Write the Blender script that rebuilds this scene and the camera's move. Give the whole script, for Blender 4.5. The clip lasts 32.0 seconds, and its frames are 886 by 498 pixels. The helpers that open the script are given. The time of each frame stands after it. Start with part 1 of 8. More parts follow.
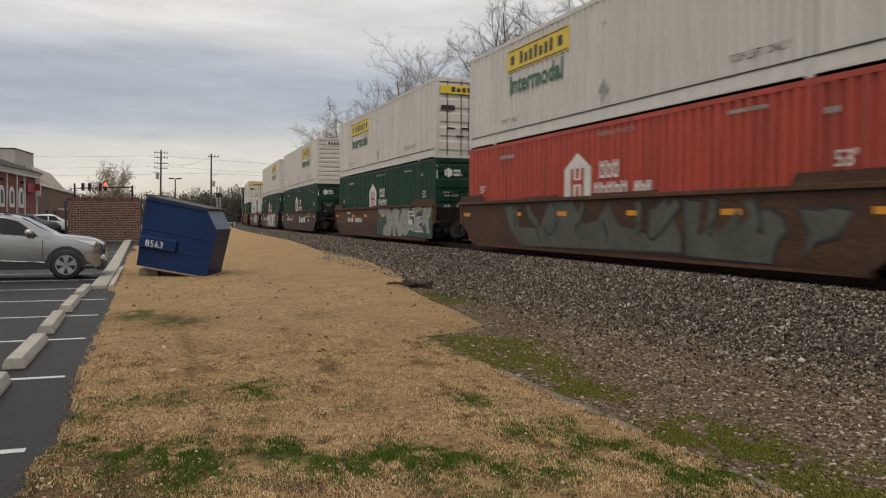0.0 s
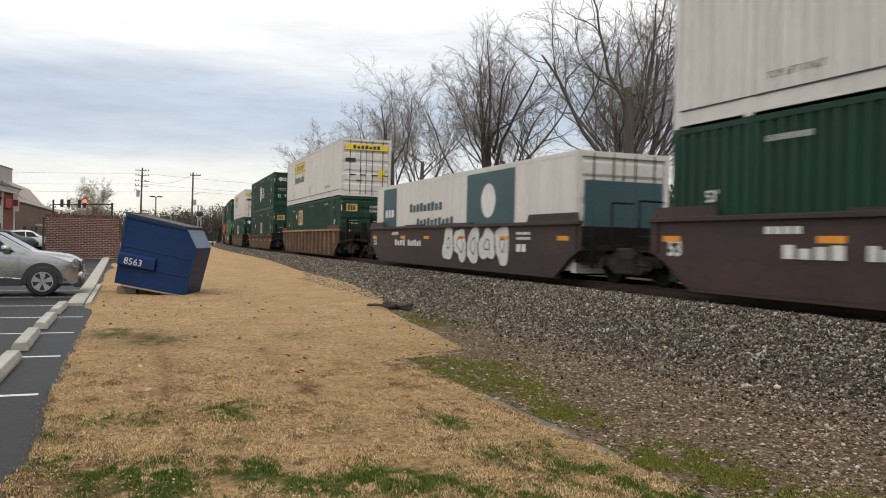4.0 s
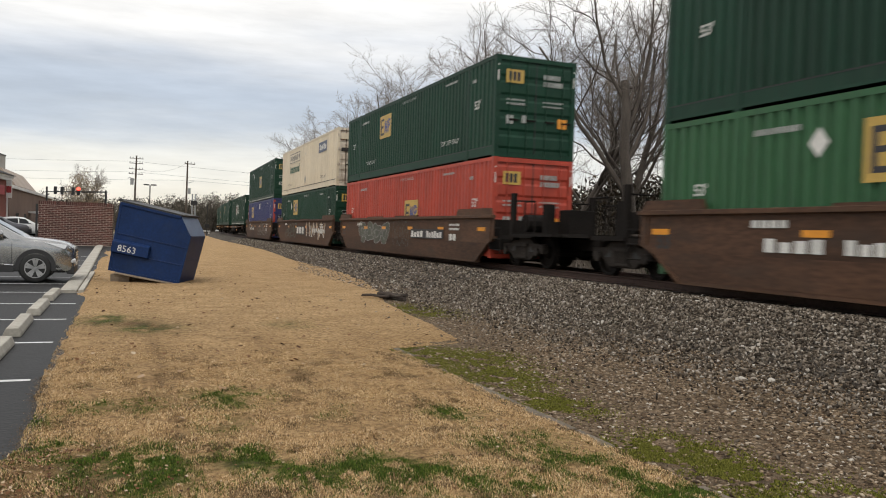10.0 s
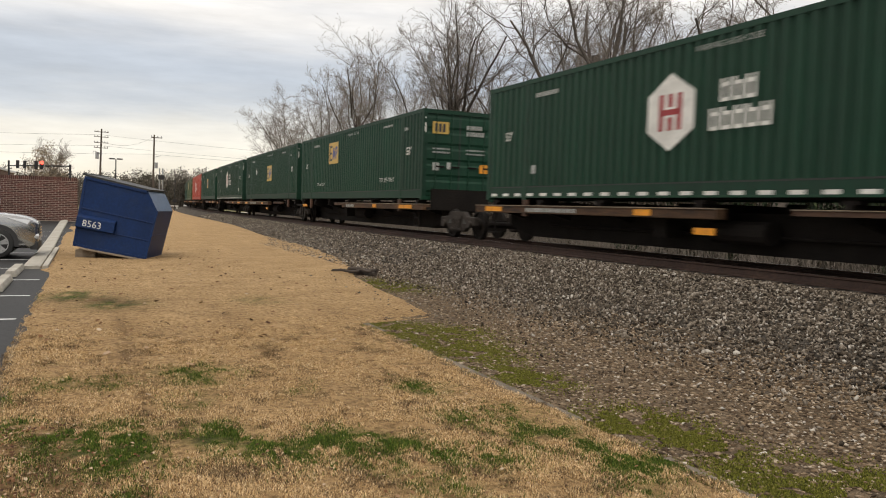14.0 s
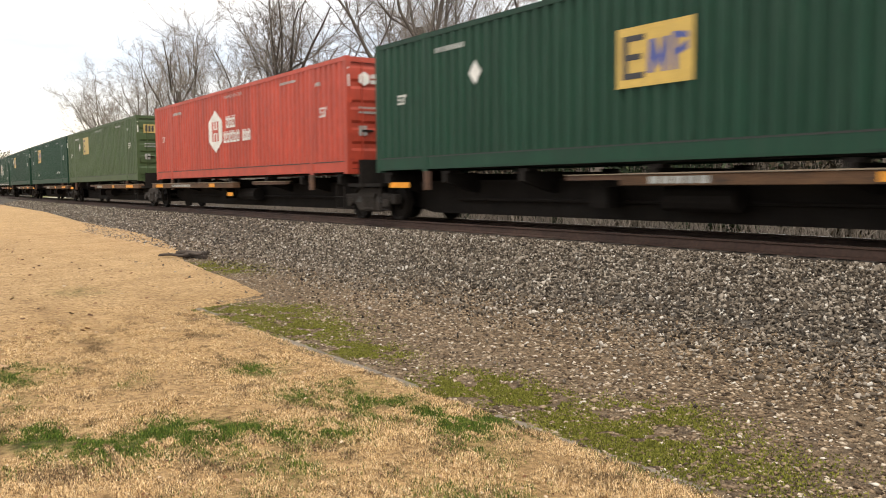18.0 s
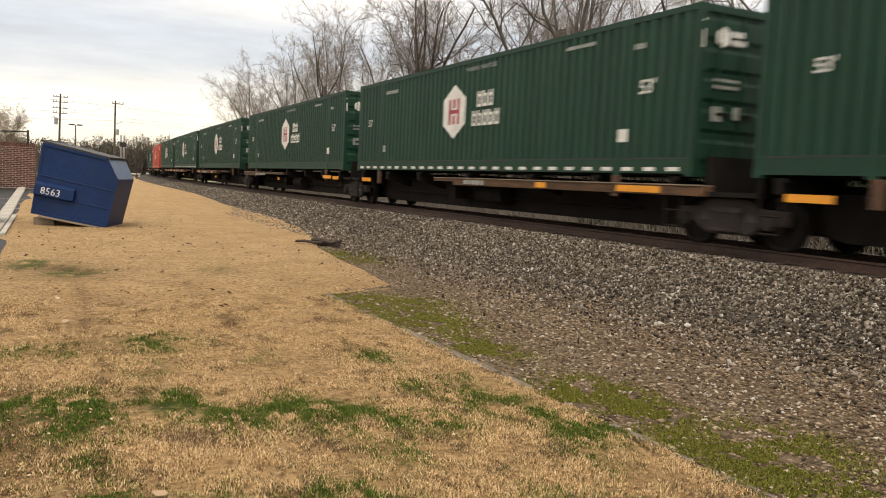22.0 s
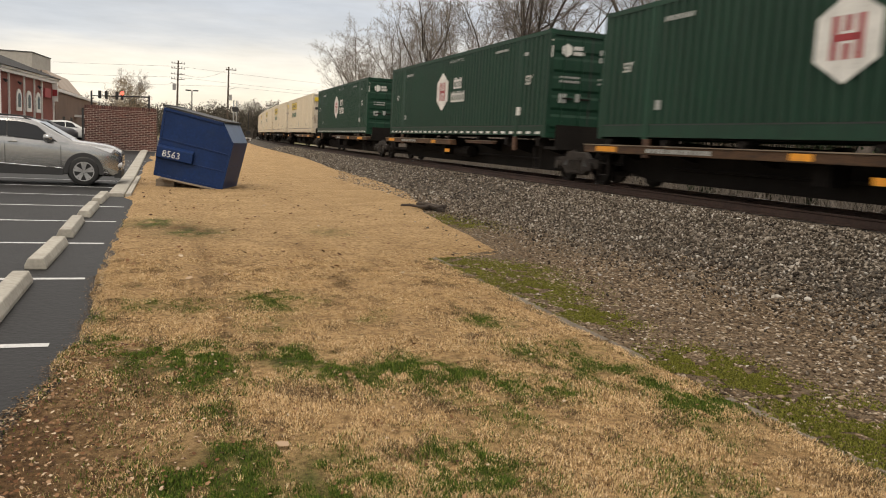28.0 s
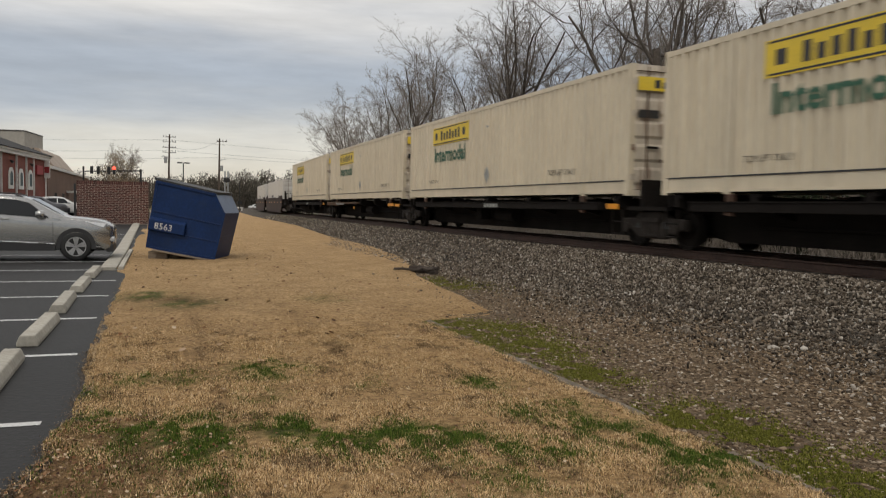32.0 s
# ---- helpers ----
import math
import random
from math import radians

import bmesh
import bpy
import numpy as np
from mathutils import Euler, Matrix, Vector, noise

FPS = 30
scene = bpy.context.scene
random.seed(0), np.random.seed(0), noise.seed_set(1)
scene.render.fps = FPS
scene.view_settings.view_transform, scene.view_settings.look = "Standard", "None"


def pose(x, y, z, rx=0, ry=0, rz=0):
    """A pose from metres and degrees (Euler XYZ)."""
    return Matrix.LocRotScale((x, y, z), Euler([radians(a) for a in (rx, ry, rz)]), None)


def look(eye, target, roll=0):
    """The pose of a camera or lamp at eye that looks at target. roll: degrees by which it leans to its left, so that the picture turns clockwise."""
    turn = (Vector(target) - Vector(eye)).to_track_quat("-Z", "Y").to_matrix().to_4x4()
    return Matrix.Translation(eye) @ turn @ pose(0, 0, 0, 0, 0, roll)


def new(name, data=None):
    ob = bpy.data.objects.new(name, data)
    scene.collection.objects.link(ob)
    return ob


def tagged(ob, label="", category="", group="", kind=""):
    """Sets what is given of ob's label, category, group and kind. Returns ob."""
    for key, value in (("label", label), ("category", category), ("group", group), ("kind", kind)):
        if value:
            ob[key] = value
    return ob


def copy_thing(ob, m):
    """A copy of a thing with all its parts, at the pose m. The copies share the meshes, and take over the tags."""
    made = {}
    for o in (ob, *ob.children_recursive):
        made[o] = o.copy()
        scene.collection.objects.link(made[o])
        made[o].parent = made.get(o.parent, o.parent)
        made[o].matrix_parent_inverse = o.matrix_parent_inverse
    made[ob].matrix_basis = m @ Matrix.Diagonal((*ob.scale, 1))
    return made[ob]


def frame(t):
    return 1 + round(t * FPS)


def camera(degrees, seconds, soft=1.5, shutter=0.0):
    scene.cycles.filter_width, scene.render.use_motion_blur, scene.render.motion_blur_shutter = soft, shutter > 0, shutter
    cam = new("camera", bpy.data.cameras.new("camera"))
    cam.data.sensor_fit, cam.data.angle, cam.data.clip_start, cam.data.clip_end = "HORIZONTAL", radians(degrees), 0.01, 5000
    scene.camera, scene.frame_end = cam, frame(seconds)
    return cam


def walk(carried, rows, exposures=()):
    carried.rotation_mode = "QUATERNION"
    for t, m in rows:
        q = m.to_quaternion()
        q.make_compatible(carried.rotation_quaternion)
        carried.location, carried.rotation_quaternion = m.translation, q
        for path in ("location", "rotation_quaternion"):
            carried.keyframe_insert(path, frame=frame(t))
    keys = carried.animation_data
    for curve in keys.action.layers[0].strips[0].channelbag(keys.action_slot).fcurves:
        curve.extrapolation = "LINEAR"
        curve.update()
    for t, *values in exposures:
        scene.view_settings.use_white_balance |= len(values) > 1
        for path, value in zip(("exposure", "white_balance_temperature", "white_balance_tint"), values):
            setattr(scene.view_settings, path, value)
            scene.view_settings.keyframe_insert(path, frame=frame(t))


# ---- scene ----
cam = camera(58.1, 32.0, soft=1.0, shutter=0.25)
# seconds, place, then yaw, pitch and roll in degrees; the y axis runs along the track
PATH = [
    (0, -0.001, 0.046, 1.595, -20.16, -2.10, 0.35),
    (0.5, -0.001, 0.035, 1.608, -20.21, 0.08, 0.28),
    (1, -0.002, 0.058, 1.603, -20.79, 0.52, 0.63),
    (1.5, -0.000, 0.057, 1.592, -21.40, -0.23, 0.91),
    (2, -0.004, 0.052, 1.587, -21.53, -0.88, 0.99),
    (2.5, 0.002, 0.037, 1.591, -21.25, -0.95, 0.91),
    (3, -0.007, 0.024, 1.598, -21.19, -0.67, 0.94),
    (3.5, -0.005, 0.020, 1.595, -21.43, -0.40, 1.18),
    (5.5, 0.002, 0.024, 1.585, -21.39, -0.86, 1.56),
    (6, 0.001, 0.018, 1.585, -21.20, -0.93, 1.45),
    (6.5, -0.001, 0.016, 1.585, -21.26, -0.93, 1.42),
    (7, 0.008, 0.007, 1.585, -21.47, -1.04, 1.33),
    (7.5, 0.005, 0.017, 1.580, -21.79, -0.71, 0.98),
    (8, 0.009, 0.028, 1.597, -21.64, -0.52, 1.31),
    (8.5, -0.004, 0.048, 1.576, -21.56, -0.31, 2.94),
    (9, -0.001, 0.065, 1.575, -21.71, -0.14, 2.68),
    (9.5, -0.002, 0.066, 1.571, -21.85, -0.67, 2.28),
    (10, -0.005, 0.057, 1.566, -21.89, -1.02, 1.93),
    (10.5, 0.008, 0.064, 1.572, -22.23, -1.38, 1.79),
    (11, 0.008, 0.049, 1.570, -22.56, -1.57, 1.81),
    (11.5, 0.012, 0.046, 1.569, -22.75, -1.68, 1.90),
    (12, 0.011, 0.049, 1.564, -22.92, -2.10, 2.39),
    (12.5, 0.015, 0.071, 1.562, -23.52, -2.79, 2.53),
    (13, 0.016, 0.068, 1.562, -23.80, -3.04, 2.31),
    (13.5, 0.022, 0.073, 1.562, -23.86, -2.69, 2.09),
    (14, 0.019, 0.074, 1.563, -24.01, -2.74, 1.94),
    (14.5, 0.018, 0.065, 1.567, -24.09, -3.04, 1.86),
    (16.5, 0.020, -0.029, 1.592, -25.07, -3.09, 0.17),
    (17, 0.039, -0.062, 1.602, -30.07, -3.72, -0.90),
    (17.5, 0.046, -0.036, 1.595, -35.39, -4.47, -0.44),
    (18, 0.023, -0.036, 1.596, -35.69, -4.56, -0.43),
    (18.5, 0.035, -0.035, 1.590, -34.26, -4.60, -0.23),
    (19, 0.036, -0.052, 1.594, -32.72, -4.40, 0.78),
    (19.5, 0.051, -0.046, 1.587, -31.07, -4.34, 1.15),
    (20, 0.051, -0.042, 1.586, -30.06, -4.77, 0.89),
    (20.5, 0.046, -0.039, 1.583, -29.40, -5.13, 1.24),
    (21, 0.044, -0.053, 1.582, -28.47, -5.25, 1.77),
    (21.5, 0.024, -0.100, 1.589, -27.13, -4.96, 2.06),
    (22, 0.033, -0.064, 1.576, -26.49, -4.65, 2.72),
    (22.5, 0.040, -0.064, 1.573, -26.58, -4.67, 2.98),
    (23, 0.037, -0.062, 1.573, -27.21, -4.84, 2.86),
    (23.5, 0.035, -0.056, 1.572, -27.17, -5.19, 2.12),
    (24, 0.039, -0.063, 1.570, -27.24, -5.92, 1.57),
    (24.5, 0.034, -0.068, 1.576, -27.46, -6.67, 1.55),
    (26.5, 0.019, -0.060, 1.573, -25.69, -7.00, 1.71),
    (27, -0.003, -0.039, 1.574, -23.47, -7.04, 2.29),
    (27.5, -0.025, -0.035, 1.570, -21.30, -7.18, 2.82),
    (28, -0.038, -0.025, 1.565, -19.38, -7.47, 3.06),
    (28.5, -0.046, -0.025, 1.560, -17.62, -7.94, 2.96),
    (29, -0.046, -0.024, 1.560, -16.89, -8.21, 2.92),
    (29.5, -0.043, -0.026, 1.559, -17.20, -8.18, 3.09),
    (30, -0.039, -0.034, 1.562, -17.93, -7.72, 2.67),
    (30.5, -0.039, -0.038, 1.563, -18.57, -7.21, 2.12),
    (31, -0.040, -0.046, 1.567, -19.22, -6.87, 2.00),
    (31.5, -0.040, -0.043, 1.567, -19.85, -6.14, 1.96),
    (32, -0.041, -0.041, 1.566, -19.70, -2.99, 1.06),
]


def aim(x, y, z, yaw, pitch, roll):
    a, b = radians(yaw), radians(pitch)
    way = Vector((-math.sin(a) * math.cos(b), math.cos(a) * math.cos(b), math.sin(b)))
    eye = Vector((x, y, z))
    return look(eye, eye + way, roll)


EXPOSURES = [(0, -0.40, 6700, 11), (1, -0.58, 6500, 10), (2, -0.05, 6450, 10), (3, 0.06, 6400, 10), (6, 0.1, 6400, 10), (9, -0.1, 6450, 10), (11, 0.1, 6650, 10), (12, -0.05, 6700, 10), (14, 0.04, 6900, 11),
             (17, 0.32, 6900, 11), (18, 0.8, 6900, 11), (19, 0.45, 6900, 11), (21, 0.42, 7200, 12), (23, 0.33, 7400, 12), (27, 0.17, 7300, 12), (29, 0.10, 7200, 12), (30, 0.08, 7250, 12), (31, -0.18, 7300, 12), (32, -0.4, 6700, 10)]
walk(cam, [(t, aim(*p)) for t, *p in PATH], EXPOSURES)

# ---- light ----
world = bpy.data.worlds.new("overcast_sky")
scene.world = world
world.use_nodes = True


def sky_nodes():
    nt = world.node_tree
    nt.nodes.clear()
    n, link = nt.nodes.new, nt.links.new
    co = n("ShaderNodeTexCoord")
    sep = n("ShaderNodeSeparateXYZ")
    link(co.outputs["Generated"], sep.inputs[0])
    # streaks of cloud, wide along the horizon
    mp = n("ShaderNodeMapping")
    mp.inputs["Scale"].default_value = (1.0, 1.0, 6.5)
    link(co.outputs["Generated"], mp.inputs[0])
    big = n("ShaderNodeTexNoise")
    big.inputs["Scale"].default_value, big.inputs["Detail"].default_value, big.inputs["Roughness"].default_value = 1.9, 7.0, 0.52
    link(mp.outputs[0], big.inputs["Vector"])
    fine = n("ShaderNodeTexNoise")
    fine.inputs["Scale"].default_value, fine.inputs["Detail"].default_value, fine.inputs["Roughness"].default_value = 7.0, 6.0, 0.6
    link(mp.outputs[0], fine.inputs["Vector"])
    wob = n("ShaderNodeMath")
    wob.operation = "MULTIPLY_ADD"
    wob.inputs[1].default_value, wob.inputs[2].default_value = 0.17, -0.085
    link(big.outputs["Fac"], wob.inputs[0])
    up = n("ShaderNodeMath")
    up.operation = "ADD"
    link(sep.outputs["Z"], up.inputs[0])
    link(wob.outputs[0], up.inputs[1])
    ramp = n("ShaderNodeValToRGB")
    cr = ramp.color_ramp
    cr.interpolation = "B_SPLINE"
    stops = [(0.0, (0.80, 0.75, 0.65)), (0.045, (0.94, 0.90, 0.80)), (0.085, (0.86, 0.85, 0.80)), (0.118, (0.54, 0.59, 0.66)), (0.16, (0.46, 0.53, 0.63)),
             (0.205, (0.72, 0.74, 0.77)), (0.26, (1.02, 1.0, 0.96)), (0.45, (1.12, 1.08, 1.02)), (0.7, (1.25, 1.19, 1.09)), (1.0, (1.55, 1.47, 1.34))]
    while len(cr.elements) < len(stops):
        cr.elements.new(0.5)
    for e, (p, c) in zip(cr.elements, stops):
        e.position, e.color = p, (*c, 1)
    link(up.outputs[0], ramp.inputs[0])
    vary = n("ShaderNodeMapRange")
    vary.inputs["From Min"].default_value, vary.inputs["From Max"].default_value = 0.3, 0.7
    vary.inputs["To Min"].default_value, vary.inputs["To Max"].default_value = 0.90, 1.10
    link(fine.outputs["Fac"], vary.inputs["Value"])
    mul = n("ShaderNodeVectorMath")
    mul.operation = "SCALE"
    link(ramp.outputs[0], mul.inputs[0])
    link(vary.outputs[0], mul.inputs["Scale"])
    # the open sky above the cloud
    sky = n("ShaderNodeTexSky")
    sky.sky_type, sky.sun_disc = "NISHITA", False
    sky.sun_elevation, sky.sun_rotation = radians(SUN_UP), radians(SUN_TURN)
    clear = n("ShaderNodeVectorMath")
    clear.operation = "SCALE"
    clear.inputs["Scale"].default_value = 0.012
    link(sky.outputs[0], clear.inputs[0])
    both = n("ShaderNodeVectorMath")
    both.operation = "ADD"
    link(mul.outputs[0], both.inputs[0])
    link(clear.outputs[0], both.inputs[1])
    bg = n("ShaderNodeBackground")
    bg.inputs["Strength"].default_value = 1.0
    link(both.outputs[0], bg.inputs["Color"])
    out = n("ShaderNodeOutputWorld")
    link(bg.outputs[0], out.inputs["Surface"])


SUN_UP, SUN_TURN = 58.0, 215.0
sky_nodes()
sun = new("sun", bpy.data.lights.new("sun", "SUN"))
sun.data.energy, sun.data.angle, sun.data.color = 1.55, radians(30), (1.0, 0.95, 0.87)
sun.matrix_world = look((-15, -20, 40), (0, 0, 0))

# ---- materials ----


def mat(name, base, rough=0.7, metal=0.0, var=0.25, size=1.0, fine=14.0, bump=0.15, dirt=0.0, dirt_col=(0.05, 0.035, 0.02), stretch=(1, 1, 1), coat=0.0, emit=0.0, rand=0.0, island=0.0, base2=None, spec=0.5):
    """A painted, stone, wood or metal surface: its colour varies at two scales, with dirt of its own and a fine relief."""
    m = bpy.data.materials.new(name)
    m.use_nodes = True
    nt = m.node_tree
    n, link = nt.nodes.new, nt.links.new
    b = nt.nodes["Principled BSDF"]
    b.inputs["Roughness"].default_value, b.inputs["Metallic"].default_value = rough, metal
    b.inputs["Specular IOR Level"].default_value = spec
    if coat:
        b.inputs["Coat Weight"].default_value, b.inputs["Coat Roughness"].default_value = coat, 0.08
    co = n("ShaderNodeTexCoord")
    oi = n("ShaderNodeObjectInfo")
    shift = n("ShaderNodeVectorMath")
    shift.operation = "MULTIPLY_ADD"
    shift.inputs[1].default_value, shift.inputs[2].default_value = (37, 53, 19), (0, 0, 0)
    link(oi.outputs["Random"], shift.inputs[0])
    add = n("ShaderNodeVectorMath")
    link(co.outputs["Object"], add.inputs[0])
    link(shift.outputs[0], add.inputs[1])
    mp = n("ShaderNodeMapping")
    mp.inputs["Scale"].default_value = stretch
    link(add.outputs[0], mp.inputs[0])
    n1 = n("ShaderNodeTexNoise")
    n1.inputs["Scale"].default_value, n1.inputs["Detail"].default_value = 1.0 / size, 5.0
    n2 = n("ShaderNodeTexNoise")
    n2.inputs["Scale"].default_value, n2.inputs["Detail"].default_value = fine / size, 3.0
    link(mp.outputs[0], n1.inputs["Vector"])
    link(mp.outputs[0], n2.inputs["Vector"])
    mix = n("ShaderNodeMix")
    mix.data_type = "RGBA"
    other = base2 or tuple(min(1.0, c * (1 - var)) for c in base)
    mix.inputs["A"].default_value, mix.inputs["B"].default_value = (*base, 1), (*other, 1)
    r1 = n("ShaderNodeMapRange")
    r1.inputs["From Min"].default_value, r1.inputs["From Max"].default_value = 0.35, 0.65
    link(n1.outputs["Fac"], r1.inputs["Value"])
    link(r1.outputs[0], mix.inputs["Factor"])
    last = mix.outputs["Result"]
    m2 = n("ShaderNodeMix")
    m2.data_type, m2.blend_type = "RGBA", "MULTIPLY"
    m2.inputs["Factor"].default_value = 1.0
    r2 = n("ShaderNodeMapRange")
    r2.inputs["From Min"].default_value, r2.inputs["From Max"].default_value = 0.3, 0.7
    r2.inputs["To Min"].default_value, r2.inputs["To Max"].default_value = 1 - var * 0.8, 1 + var * 0.5
    link(n2.outputs["Fac"], r2.inputs["Value"])
    link(last, m2.inputs["A"])
    link(r2.outputs[0], m2.inputs["B"])
    last = m2.outputs["Result"]
    if dirt:
        n3 = n("ShaderNodeTexNoise")
        n3.inputs["Scale"].default_value, n3.inputs["Detail"].default_value = 2.3 / size, 8.0
        link(mp.outputs[0], n3.inputs["Vector"])
        r3 = n("ShaderNodeMapRange")
        r3.inputs["From Min"].default_value, r3.inputs["From Max"].default_value, r3.inputs["To Max"].default_value = 0.5, 0.75, dirt
        link(n3.outputs["Fac"], r3.inputs["Value"])
        m3 = n("ShaderNodeMix")
        m3.data_type = "RGBA"
        m3.inputs["B"].default_value = (*dirt_col, 1)
        link(r3.outputs[0], m3.inputs["Factor"])
        link(last, m3.inputs["A"])
        last = m3.outputs["Result"]
    if rand or island:
        geo = n("ShaderNodeNewGeometry")
        r4 = n("ShaderNodeMapRange")
        amount = rand or island
        r4.inputs["To Min"].default_value, r4.inputs["To Max"].default_value = 1 - amount, 1 + amount
        link(oi.outputs["Random"] if rand else geo.outputs["Random Per Island"], r4.inputs["Value"])
        m4 = n("ShaderNodeMix")
        m4.data_type, m4.blend_type = "RGBA", "MULTIPLY"
        m4.inputs["Factor"].default_value = 1.0
        link(last, m4.inputs["A"])
        link(r4.outputs[0], m4.inputs["B"])
        last = m4.outputs["Result"]
    link(last, b.inputs["Base Color"])
    if emit:
        link(last, b.inputs["Emission Color"])
        b.inputs["Emission Strength"].default_value = emit
    if bump:
        bp = n("ShaderNodeBump")
        bp.inputs["Strength"].default_value, bp.inputs["Distance"].default_value = bump, 0.02
        link(n2.outputs["Fac"], bp.inputs["Height"])
        link(bp.outputs[0], b.inputs["Normal"])
    return m


STREAK = (3.0, 3.0, 0.45)
GREEN = mat("green_container_paint", (0.0035, 0.037, 0.019), 0.6, spec=0.32, var=0.22, size=1.5, dirt=0.35, dirt_col=(0.02, 0.045, 0.03), stretch=STREAK, bump=0.05, rand=0.16)
GREEN_B = mat("bright_green_paint", (0.022, 0.100, 0.035), 0.58, var=0.2, size=1.5, dirt=0.3, dirt_col=(0.03, 0.07, 0.03), stretch=STREAK, bump=0.05)
OLIVE = mat("faded_olive_green_paint", (0.042, 0.073, 0.022), 0.6, var=0.22, size=1.5, dirt=0.3, dirt_col=(0.05, 0.06, 0.03), stretch=STREAK, bump=0.05)
RED = mat("faded_red_paint", (0.42, 0.052, 0.026), 0.55, var=0.25, size=1.5, dirt=0.4, dirt_col=(0.16, 0.035, 0.025), stretch=STREAK, bump=0.05, rand=0.08)
BLUE = mat("blue_container_paint", (0.020, 0.030, 0.130), 0.55, var=0.25, size=1.5, dirt=0.3, dirt_col=(0.03, 0.035, 0.08), stretch=STREAK, bump=0.05)
WHITE = mat("white_container_paint", (0.58, 0.555, 0.51), 0.5, var=0.10, size=1.6, dirt=0.32, dirt_col=(0.36, 0.31, 0.25), stretch=STREAK, bump=0.04, rand=0.05)
CREAM = mat("cream_container_paint", (0.64, 0.56, 0.42), 0.5, var=0.12, size=1.6, dirt=0.35, dirt_col=(0.38, 0.29, 0.18), stretch=STREAK, bump=0.04, rand=0.04)
RUSTY_WHITE = mat("rust_streaked_white_paint", (0.60, 0.53, 0.43), 0.6, var=0.2, size=0.9, dirt=0.95, dirt_col=(0.13, 0.055, 0.025), stretch=STREAK)
BROWN = mat("brown_car_paint", (0.094, 0.047, 0.026), 0.7, spec=0.3, var=0.4, size=1.1, dirt=0.75, dirt_col=(0.050, 0.032, 0.022), stretch=(1, 0.35, 1.4), bump=0.1, rand=0.15)
MAROON = mat("dark_maroon_paint", (0.040, 0.020, 0.017), 0.65, var=0.3, size=1.2, dirt=0.5, dirt_col=(0.05, 0.035, 0.028), stretch=(1, 0.7, 0.8), bump=0.1, rand=0.15)
RUST = mat("rusted_steel", (0.095, 0.046, 0.026), 0.85, var=0.4, size=0.7, dirt=0.7, dirt_col=(0.045, 0.028, 0.02), bump=0.25)
BLACK = mat("black_grimy_steel", (0.015, 0.0125, 0.011), 0.85, spec=0.12, var=0.35, size=0.6, dirt=0.3, dirt_col=(0.018, 0.014, 0.011), bump=0.15)
WHEEL = mat("worn_wheel_steel", (0.016, 0.013, 0.011), 0.75, 0.1, spec=0.15, var=0.3, size=0.5)
SHINE = mat("polished_steel", (0.62, 0.60, 0.57), 0.25, 1.0, var=0.1, bump=0.0)
RAIL = mat("rusty_rail_steel", (0.070, 0.038, 0.028), 0.75, 0.2, var=0.35, size=0.8, dirt=0.4, bump=0.2)
YELLOW = mat("yellow_sign_paint", (0.72, 0.52, 0.035), 0.5, var=0.12, size=0.6, dirt=0.3, dirt_col=(0.45, 0.33, 0.06), bump=0.02)
EMBLEM_Y = mat("ochre_yellow_emblem_paint", (0.52, 0.345, 0.075), 0.5, var=0.15, size=0.6, dirt=0.4, dirt_col=(0.36, 0.25, 0.08), bump=0.02)
TAN_Y = mat("faded_yellow_paint", (0.42, 0.31, 0.10), 0.55, var=0.15, size=0.6, dirt=0.3, dirt_col=(0.4, 0.28, 0.08), bump=0.02)
# pale tan for light caught on the trays' top edges, broken by wear
WORN_LIT_EDGE = mat("worn_edge_highlight", (0.24, 0.185, 0.125), 0.6, var=0.4, size=0.4, dirt=0.7, dirt_col=(0.07, 0.045, 0.03), stretch=(1, 0.4, 2), bump=0.05)
AMBER = mat("amber_reflective_plate", (0.75, 0.30, 0.02), 0.35, var=0.15, size=0.4, dirt=0.3, bump=0.02)
ORANGE_SILL = mat("ochre_sill_paint", (0.115, 0.060, 0.030), 0.75, spec=0.3, var=0.45, size=0.5, dirt=0.95, dirt_col=(0.025, 0.018, 0.014), stretch=(1, 0.4, 2.0), rand=0.25)
LETTER_W = mat("white_lettering", (0.68, 0.67, 0.63), 0.55, var=0.2, size=0.4, bump=0.0)
LETTER_G = mat("dark_green_lettering", (0.025, 0.105, 0.060), 0.55, var=0.15, size=0.5, bump=0.0)
LETTER_K = mat("black_lettering", (0.025, 0.025, 0.03), 0.55, var=0.15, size=0.5, bump=0.0)
LETTER_B = mat("blue_lettering", (0.055, 0.075, 0.24), 0.55, var=0.15, size=0.5, bump=0.0)
LETTER_R = mat("dark_red_lettering", (0.32, 0.030, 0.035), 0.55, var=0.15, size=0.5, bump=0.0)
SPRAY_G = mat("grey_green_spray_paint", (0.085, 0.093, 0.070), 0.6, var=0.35, size=0.7, bump=0.0, dirt=0.4, dirt_col=(0.10, 0.07, 0.05))
SPRAY_S = mat("silver_spray_paint", (0.30, 0.30, 0.285), 0.5, var=0.25, size=0.6, bump=0.0, dirt=0.4, dirt_col=(0.16, 0.14, 0.12))
SPRAY_E = mat("dark_teal_spray_paint", (0.025, 0.080, 0.068), 0.6, var=0.4, size=0.7, bump=0.0, dirt=0.5, dirt_col=(0.07, 0.05, 0.035))
SPRAY_W = mat("white_spray_paint", (0.62, 0.61, 0.57), 0.6, var=0.2, size=0.5, bump=0.0)
SPRAY_T = mat("tan_spray_paint", (0.40, 0.28, 0.17), 0.6, var=0.3, size=0.5, bump=0.0)
